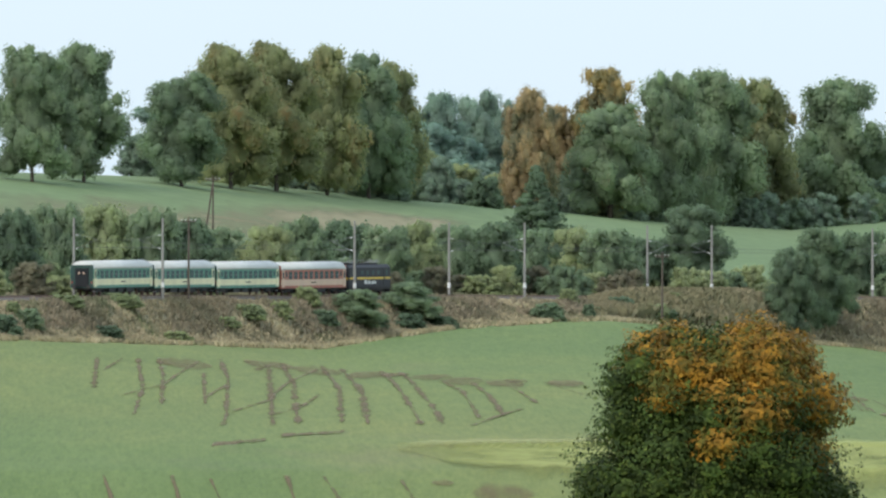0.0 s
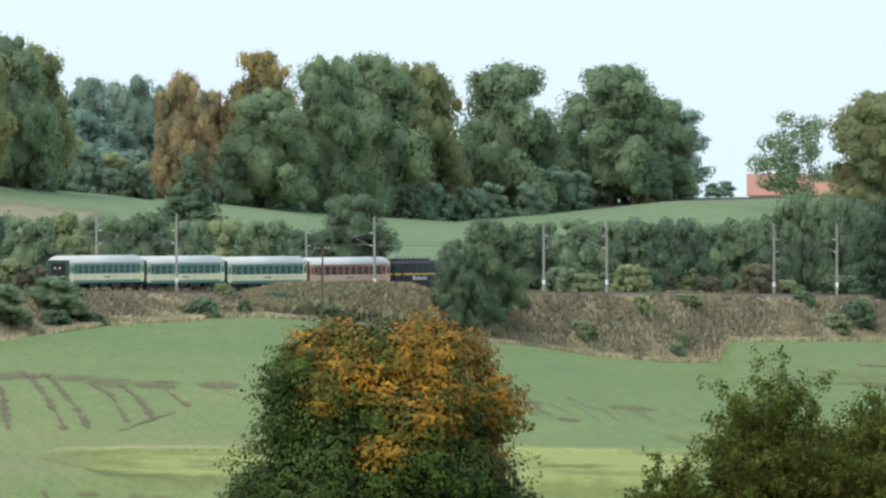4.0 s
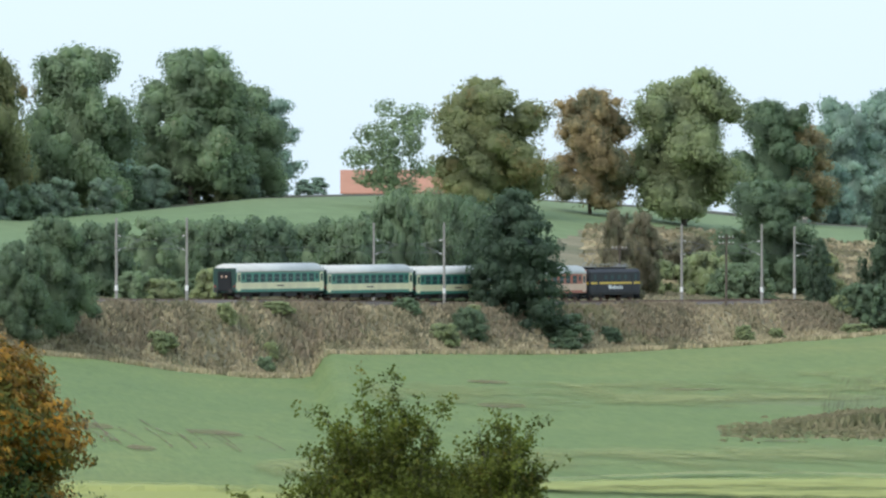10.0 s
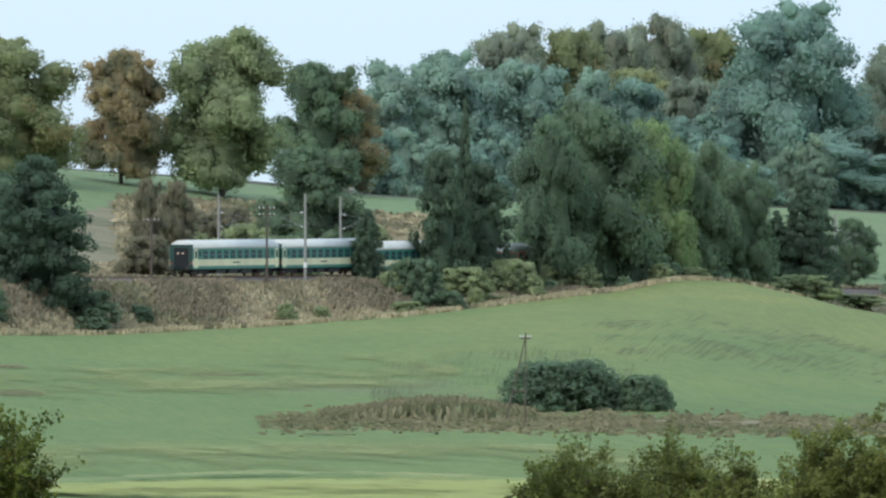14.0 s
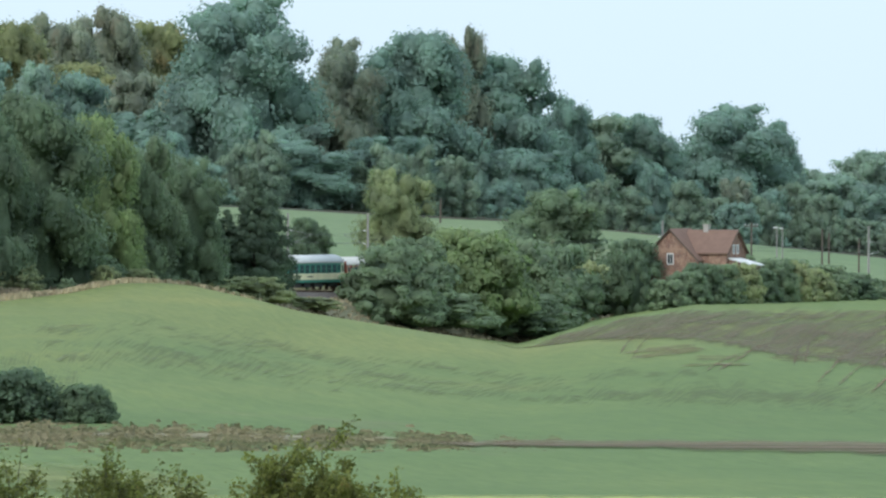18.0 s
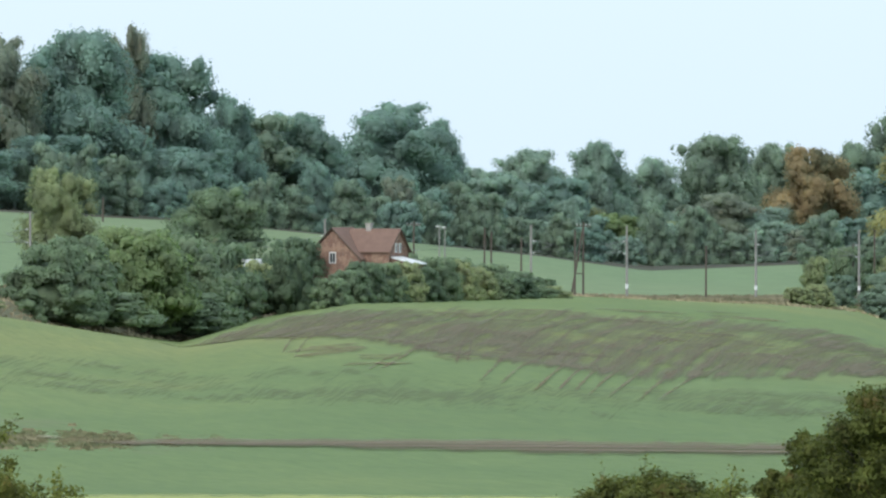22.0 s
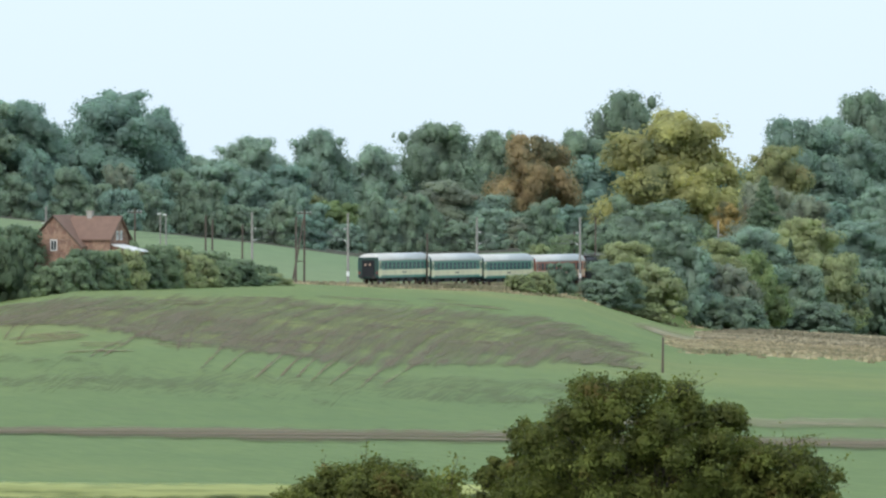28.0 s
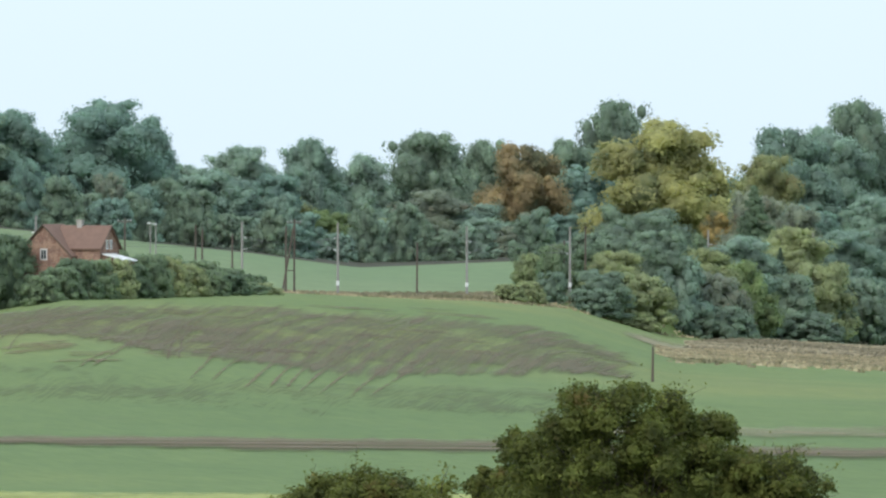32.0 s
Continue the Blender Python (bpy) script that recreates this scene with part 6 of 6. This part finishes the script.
def house_window(e, x, z, w, h, m):
    bm = bmesh.new()
    box(bm, x - w / 2, x + w / 2, -0.03, 0.06, z, z + h)
    pane = part("window", turned_bm(bm, m), GLASS, e)
    for x0, x1, z0, z1 in ((x - w / 2 - 0.12, x - w / 2, z - 0.1, z + h + 0.12), (x + w / 2, x + w / 2 + 0.12, z - 0.1, z + h + 0.12), (x - w / 2, x + w / 2, z + h, z + h + 0.12), (x - w / 2, x + w / 2, z - 0.1, z), (x - 0.03, x + 0.03, z, z + h)):
        bm = bmesh.new()
        box(bm, x0, x1, -0.06, 0.04, z0, z1)
        part("window_frame", turned_bm(bm, m), WHITE, pane, "white painted frame")


def build_house():
    b, d = 132.7, 2081.0
    x, y = spot(b, d)
    z = -5.0
    e = new("house")
    e.matrix_basis = pose(x, y, z, 0, 0, -7.6 - 26) @ Matrix.Diagonal((0.82, 0.82, 1, 1))
    tagged(e, "old red brick railway house with tiled gable roofs", "house")
    A = pose(-1.6, 0, 0)
    gable_wing(e, 9.0, 6.6, 2.6, 6.15, A)
    Bm = pose(11.4, 1.4, 0, 0, 0, 90)
    gable_wing(e, 6.6, 7.5, 3.5, 6.0, Bm)
    house_window(e, 4.5, 2.1, 0.85, 1.15, A)
    for px in (2.4, 3.7):
        house_window(e, px, 3.4, 0.45, 0.9, Bm)
    house_window(e, 3.2, 0.6, 0.9, 1.3, Bm)
    bm = bmesh.new()
    box(bm, 6.2, 7.0, 4.3, 5.1, 4.9, 6.85, 0.03)
    box(bm, 6.13, 7.07, 4.23, 5.17, 6.65, 6.85)
    part("chimney", bm, PLASTER, e, "pale rendered chimney")
    bm = prism(bmesh.new(), [(11.4, -3.5), (14.8, -3.5), (14.8, 1.87), (11.4, 2.6)], 2.2, 6.0)
    part("lean_to", bm, BRICK, e)
    bm = prism(bmesh.new(), [(11.45, 2.68), (15.2, 1.87), (15.2, 2.02), (11.45, 2.83)], 1.9, 6.3)
    part("lean_to_roof", bm, WHITE, e, "pale sheet-metal roof")
    lx, ly = spot(139.9, 2140)
    for i, (off, hh) in enumerate(((0, 5.4), (0.7, 5.1))):
        lamp = new("platform_lamp")
        lz = ground_at(139.9, 2140)
        lamp.location = (lx + off, ly, lz)
        top = 1.15 - lz - 0.12 * i
        tagged(lamp, "slim grey platform lamp with a white head", "lamp", "platform lamps")
        bm = bmesh.new()
        rod(bm, (0, 0, -0.3), (0, 0, top), 0.11, 0.07, 8)
        part("post", bm, CONCRETE, lamp)
        bm = bmesh.new()
        box(bm, -0.45, 0.12, -0.12, 0.12, top - 0.06, top + 0.08, 0.03)
        part("lamp_head", bm, WHITE, lamp)


build_house()


def build_barn():
    b0, d = 52.93, 2411.0
    x0, y0 = spot(b0, d)
    e = new("barn")
    z = 7.1
    e.matrix_basis = pose(x0, y0, z, 0, 0, -3.2)
    tagged(e, "long low barn with an orange tiled roof", "barn")
    w, dep, eaves, ridge = 20.0, 9.0, 2.3, 5.5
    bm = prism(bmesh.new(), [(0, -1.5), (dep, -1.5), (dep, eaves), (dep / 2, ridge), (0, eaves)], 0, w)
    m = pose(0, 0, 0, 0, 0, 90) @ Matrix.Scale(-1, 4, (0, 1, 0))
    part("wall", turned_bm(bm, m), PLASTER, e)
    for a, c in (((-0.5, eaves - 0.3), (dep / 2, ridge)), ((dep / 2, ridge), (dep + 0.5, eaves - 0.3))):
        bm = prism(bmesh.new(), [(a[0], a[1] + 0.05), (c[0], c[1] + 0.05), (c[0], c[1] + 0.25), (a[0], a[1] + 0.25)], -0.4, w + 0.4)
        part("roof_slope", turned_bm(bm, m), BARNTILE, e, "faded orange tile slope")
    for px in (4, 9, 15):
        bm = bmesh.new()
        box(bm, px, px + 1.0, -0.05, 0.1, 0.8, 1.7)
        part("window", bm, GLASS, e)
    f = new("farm_shed")
    x2, y2 = spot(84.0, 2560)
    f.matrix_basis = pose(x2, y2, 5.0, 0, 0, -5)
    tagged(f, "distant dark-roofed farm shed behind the trees", "shed")
    bm = bmesh.new()
    box(bm, -14, 14, 0, 9, -2, 5.2)
    part("wall", bm, PLASTER, f)
    bm = prism(bmesh.new(), [(-0.5, 5.0), (9.5, 5.0), (4.5, 8.2)], -14.5, 14.5)
    part("roof", turned_bm(bm, pose(0, 0, 0, 0, 0, 90) @ Matrix.Scale(-1, 4, (0, 1, 0))), TIMBER, f, "dark weathered roof")


build_barn()

# ---- the train ----
GREEN = painted("coach_green", (0.06, 0.235, 0.17), 0.4, 0, 0.12, 0.5, (0.07, 0.075, 0.06), 0.3)
CREAM = painted("coach_cream", (0.84, 0.77, 0.49), 0.45, 0, 0.1, 0.5, (0.3, 0.25, 0.18), 0.35)
RED = painted("coach_red", (0.42, 0.12, 0.07), 0.4, 0, 0.12, 0.5, (0.12, 0.07, 0.05), 0.3)
PINK = painted("coach_pale_orange", (0.68, 0.48, 0.34), 0.45, 0, 0.1, 0.5, (0.34, 0.24, 0.17), 0.3)
ROOF = painted("coach_roof_grey", (0.6, 0.6, 0.56), 0.55, 0, 0.1, 0.4, (0.34, 0.33, 0.31), 0.45)
BLACK = painted("black_underframe", (0.03, 0.03, 0.03), 0.75, 0, 0.3, 1.0, (0.08, 0.065, 0.05), 0.5)
NIGHT = painted("locomotive_black", (0.016, 0.017, 0.024), 0.6, 0, 0.15, 0.6, (0.07, 0.06, 0.05), 0.25)
YELLOW = painted("yellow_stripe", (0.75, 0.5, 0.05), 0.45, 0, 0.1, 1.0)
ENDWALL = painted("coach_end_dark_green", (0.02, 0.06, 0.05), 0.45, 0, 0.15, 0.6, (0.04, 0.045, 0.04), 0.4)
RUBBER = painted("gangway_rubber", (0.012, 0.014, 0.016), 0.8, 0, 0.2, 1.0, (0.03, 0.03, 0.03), 0.3)
LAMP = painted("red_tail_lens", (0.5, 0.05, 0.03), 0.3)
PANE = Mat("coach_window_glass", 0.3, 0, 0.08)
PANE.color(PANE.mix(PANE.noise(0.3, 2), (0.02, 0.05, 0.055), (0.05, 0.085, 0.085)))
PANE = PANE.m


def section(bm, x0, x1, pts):
    """A closed outline (across, up) carried along x."""
    a = [bm.verts.new((x0, y, z)) for y, z in pts]
    c = [bm.verts.new((x1, y, z)) for y, z in pts]
    bm.faces.new(a)
    bm.faces.new(c[::-1])
    n = len(pts)
    for i in range(n):
        bm.faces.new((a[i], c[i], c[(i + 1) % n], a[(i + 1) % n]))
    bmesh.ops.recalc_face_normals(bm, faces=bm.faces)
    return bm


def bogie(e, x, base=2.5, wheel=0.46):
    bm = bmesh.new()
    for y in (-1.08, 1.0):
        box(bm, x - base / 2 - 0.5, x + base / 2 + 0.5, y, y + 0.08, 0.42, 0.66, 0.02)
    box(bm, x - 0.4, x + 0.4, -1.0, 1.0, 0.45, 0.8)
    frame_part = part("bogie_frame", bm, BLACK, e)
    for dx in (-base / 2, base / 2):
        for y in (-0.8, 0.8):
            bm = bmesh.new()
            rod(bm, (x + dx, y - 0.07, wheel), (x + dx, y + 0.07, wheel), wheel, wheel, 16)
            part("wheel", bm, RUSTY, frame_part)
        for y in (-1.14, 1.14):
            bm = bmesh.new()
            box(bm, x + dx - 0.17, x + dx + 0.17, y - 0.08, y + 0.08, 0.3, 0.62, 0.03)
            part("axle_box", bm, BLACK, frame_part)


def coach(band, waist, skirt, label):
    e = new("railway_coach")
    tagged(e, label, "coach", "railway coaches")
    L, W = 11.85, 1.42
    part("skirt", box(bmesh.new(), -L, L, -W + 0.01, W - 0.01, 0.88, 1.2), skirt, e)
    part("waist_panel", box(bmesh.new(), -L, L, -W, W, 1.2, 1.93), waist, e, "cream lower panel")
    part("window_band", box(bmesh.new(), -L, L, -W + 0.005, W - 0.005, 1.93, 3.08), band, e)
    arch = [(W + 0.02, 3.08)] + [(W * math.cos(a), 3.14 + 0.91 * math.sin(a)) for a in [radians(k) for k in (10, 24, 38, 52, 66, 78, 90, 102, 114, 128, 142, 156, 170)]] + [(-W - 0.02, 3.08)]
    bm = bmesh.new()
    for x0, x1, k0, k1 in ((-L + 0.5, L - 0.5, 1, 1),):
        section(bm, x0, x1, arch)
    for sgn in (-1, 1):
        steps = [(L - 0.5, 1.0), (L - 0.15, 1.0), (L - 0.04, 0.98), (L, 0.94)]
        for (x0, k0), (x1, k1) in zip(steps, steps[1:]):
            a = [bm.verts.new((sgn * x0, y * (0.92 + 0.08 * k0), 3.08 + (z - 3.08) * k0)) for y, z in arch]
            c = [bm.verts.new((sgn * x1, y * (0.92 + 0.08 * k1), 3.08 + (z - 3.08) * k1)) for y, z in arch]
            for i in range(len(arch) - 1):
                bm.faces.new((a[i], c[i], c[i + 1], a[i + 1]))
        bm.faces.new(c)
    bmesh.ops.recalc_face_normals(bm, faces=bm.faces)
    part("roof", bm, ROOF, e, "pale grey arched roof", True)
    pane = None
    for side in (-1, 1):
        for k in range(10):
            x = -8.46 + 1.88 * k
            if pane is None:
                pane = part("window", box(bmesh.new(), -0.58, 0.58, -0.02, 0.02, 2.0, 2.88), PANE, e)
                lip = part("window_frame", box(bmesh.new(), -0.58, 0.58, -0.03, 0.03, 2.42, 2.46), STEEL, pane)
                pane.matrix_basis = pose(x, side * W, 0)
            else:
                o = share(pane, "window", e, pose(x, side * W, 0))
                share(lip, "window_frame", o, Matrix.Identity(4))
        for x in (-9.95, 9.95):
            part("washroom_window", box(bmesh.new(), x - 0.28, x + 0.28, side * W - 0.02, side * W + 0.02, 2.25, 2.85), PANE, e)
        for x in (-11.15, 11.15):
            door = part("door", box(bmesh.new(), x - 0.42, x + 0.42, side * W - 0.03, side * W + 0.03, 1.0, 3.02), waist, e, "pale entrance door")
            part("door_window", box(bmesh.new(), x - 0.26, x + 0.26, side * W - 0.045, side * W + 0.045, 2.05, 2.85), PANE, door)
            part("step", box(bmesh.new(), x - 0.4, x + 0.4, side * (W - 0.2) - 0.15, side * (W - 0.2) + 0.15, 0.45, 0.5), STEEL, e)
        part("number_panel", box(bmesh.new(), -0.9, 0.9, side * W - 0.012, side * W + 0.012, 1.5, 1.62), BLACK, e, "small dark lettering bar")
    for sgn in (-1, 1):
        part("end_wall", box(bmesh.new(), sgn * L - 0.02, sgn * L + 0.03, -W + 0.04, W - 0.04, 0.9, 3.55), ENDWALL if band is GREEN else RED, e)
        gang = part("gangway", box(bmesh.new(), sgn * L - 0.1, sgn * L + 0.24, -0.85, 0.85, 0.95, 3.2, 0.08), RUBBER, e, "black gangway bellows")
        for y in (-0.28, 0.28):
            part("gangway_window", box(bmesh.new(), sgn * (L + 0.245) - 0.01, sgn * (L + 0.245) + 0.01, y - 0.1, y + 0.1, 2.5, 2.72), PINK, gang)
        for y in (-0.88, 0.88):
            bm = bmesh.new()
            rod(bm, (sgn * L, y, 1.05), (sgn * (L + 0.35), y, 1.05), 0.07, 0.07, 8)
            rod(bm, (sgn * (L + 0.35), y, 1.05), (sgn * (L + 0.42), y, 1.05), 0.24, 0.24, 12)
            part("buffer", bm, BLACK, e)
            part("tail_lamp", box(bmesh.new(), sgn * (L + 0.04) - 0.04, sgn * (L + 0.04) + 0.04, y * 1.35 - 0.08, y * 1.35 + 0.08, 1.45, 1.62, 0.02), LAMP, e)
        bogie(e, sgn * 8.6)
    part("underframe", box(bmesh.new(), -L + 0.2, L - 0.2, -1.1, 1.1, 0.7, 0.9), BLACK, e)
    for x0, x1 in ((-5.2, -2.6), (-1.6, 0.6), (1.8, 4.8)):
        part("battery_box", box(bmesh.new(), x0, x1, -1.25, 1.25, 0.35, 0.86, 0.04), BLACK, e)
    return e


def locomotive():
    e = new("locomotive")
    tagged(e, "black electric locomotive with a yellow waist stripe", "locomotive")
    L, W = 7.55, 1.48
    side = [(-W, 1.0), (W, 1.0), (W, 3.35), (W - 0.3, 3.72), (-W + 0.3, 3.72), (-W, 3.35)]
    bm = section(bmesh.new(), -L + 0.45, L - 0.45, side)
    body = part("body", bm, NIGHT, e)
    for sgn in (-1, 1):
        bm = bmesh.new()
        a = [bm.verts.new((sgn * (L - 0.45), y, z)) for y, z in side]
        c = [bm.verts.new((sgn * (L - (0.0 if z < 2.0 else 0.12 if z < 3.4 else 0.35)), y * 0.93, z)) for y, z in side]
        bm.faces.new(c)
        for i in range(6):
            bm.faces.new((a[i], c[i], c[(i + 1) % 6], a[(i + 1) % 6]))
        bmesh.ops.recalc_face_normals(bm, faces=bm.faces)
        part("cab_front", bm, NIGHT, e)
        for y in (-0.62, 0.62):
            part("windscreen", box(bmesh.new(), sgn * (L - 0.08) - 0.03, sgn * (L - 0.08) + 0.03, y - 0.5, y + 0.5, 2.35, 3.1, 0.02), PANE, e)
            part("headlight", box(bmesh.new(), sgn * L - 0.05, sgn * L + 0.05, y * 1.5 - 0.15, y * 1.5 + 0.15, 1.45, 1.7, 0.04), WHITE, e)
        part("stripe", box(bmesh.new(), sgn * L - 0.04, sgn * L + 0.012, -1.36, 1.36, 1.95, 2.2), YELLOW, e, "yellow stripe")
        for y in (-0.88, 0.88):
            bm = bmesh.new()
            rod(bm, (sgn * L, y, 1.05), (sgn * (L + 0.5), y, 1.05), 0.08, 0.08, 8)
            rod(bm, (sgn * (L + 0.5), y, 1.05), (sgn * (L + 0.58), y, 1.05), 0.25, 0.25, 12)
            part("buffer", bm, BLACK, e)
        part("plough", box(bmesh.new(), sgn * (L - 0.1) - 0.05, sgn * (L - 0.1) + 0.05, -1.3, 1.3, 0.25, 0.95), BLACK, e)
        bogie(e, sgn * 4.2, 3.0, 0.62)
    for s in (-1, 1):
        part("stripe", box(bmesh.new(), -L + 0.4, L - 0.4, s * W - 0.012, s * W + 0.012, 1.95, 2.2), YELLOW, e, "yellow stripe")
        for x in (-5.9, 5.9):
            part("cab_window", box(bmesh.new(), x - 0.35, x + 0.35, s * W - 0.015, s * W + 0.015, 2.4, 3.1, 0.01), PANE, e)
            part("cab_door", box(bmesh.new(), x * 0.85 - 0.3, x * 0.85 + 0.3, s * W - 0.02, s * W + 0.02, 1.1, 3.1, 0.01), NIGHT, e)
        for k in range(4):
            part("side_window", box(bmesh.new(), -3.3 + 1.9 * k, -2.3 + 1.9 * k, s * W - 0.015, s * W + 0.015, 2.5, 3.0, 0.01), PANE, e)
        for k in range(7):
            w = (0.9, 0.3, 0.5, 0.28, 0.55, 0.42, 0.36)[k]
            x = -2.0 + sum((1.1, 0.42, 0.62, 0.4, 0.68, 0.55, 0.5)[:k])
            part("lettering_bar", box(bmesh.new(), x, x + w, s * W - 0.012, s * W + 0.012, 1.38, 1.38 + (0.46, 0.3, 0.4, 0.3, 0.3, 0.4, 0.3)[k]), WHITE, e, "white lettering bar")
        part("sole_bar", box(bmesh.new(), -L + 0.3, L - 0.3, s * 1.3 - 0.08, s * 1.3 + 0.08, 0.7, 1.0), BLACK, e)
    part("roof_hatch", box(bmesh.new(), -4.5, 4.5, -0.85, 0.85, 3.7, 3.92, 0.05), BLACK, e)
    for k in range(5):
        bm = bmesh.new()
        rod(bm, (-2.4 + 1.2 * k, 0.45, 3.9), (-2.4 + 1.2 * k, 0.45, 4.2), 0.08, 0.06, 8)
        part("insulator", bm, TIMBER, e)
    bm = bmesh.new()
    rod(bm, (-2.8, 0.45, 4.22), (2.9, 0.45, 4.22), 0.03, 0.03, 6)
    part("busbar", bm, STEEL, e)
    for x, up in ((-4.6, 1.45), (4.6, 0.22)):
        pant = part("pantograph", box(bmesh.new(), x - 1.0, x + 1.0, -0.7, 0.7, 3.95, 4.05, 0.02), STEEL, e)
        for y in (-0.5, 0.5):
            bm = bmesh.new()
            rod(bm, (x - 0.8, y, 4.05), (x + (0.8 if up > 1 else 1.3), y * 0.7, 4.05 + up * 0.5), 0.03, 0.03, 6)
            rod(bm, (x + (0.8 if up > 1 else 1.3), y * 0.7, 4.05 + up * 0.5), (x - 0.2, y * 0.9, 4.05 + up), 0.025, 0.025, 6)
            part("arm", bm, STEEL, pant)
        bm = bmesh.new()
        box(bm, x - 0.3, x - 0.05, -0.95, 0.95, 4.03 + up, 4.08 + up, 0.01)
        part("collector_head", bm, STEEL, pant)
    return e


def build_train():
    c1 = coach(GREEN, CREAM, GREEN, "green and cream railway coach with a pale roof")
    red = coach(RED, PINK, RED, "red and cream railway coach with a pale roof")
    out = [(c1, 12.25)]
    for k in (1, 2):
        out.append((copy_thing(c1, Matrix.Identity(4)), 12.25 + 24.5 * k))
    out.append((red, 12.25 + 24.5 * 3))
    out.append((locomotive(), 24.5 * 4 + 7.9))
    return out


def motions():
    """The train runs east along the line; seconds and metres of its tail past the first cutting, second by second."""
    tail = [-20.6, 11.9, 43.9, 74.9, 104.0, 131.9, 160.4, 189.3, 217.8, 247.0, 277.8, 308.5, 337.8, 366.1, 396.0, 429.9, 467.4, 505.2, 540.2, 568.5, 595.3, 629.7, 672.9, 717.8, 757.5, 791.0, 819.6, 846.9, 876.4, 907.6, 938.5, 969.5, 1000.5]
    start = float(np.interp(-25.67, BEARING, CHAIN))
    for e, lead in TRAIN:
        rows = []
        for k in range(0, 65):
            x, y, z, h = on_line(start + float(np.interp(k / 2, range(33), tail)) + lead)
            rows.append((k / 2, pose(x, y, z, 0, 0, math.degrees(h))))
        walk(e, rows)


TRAIN = build_train()
motions()
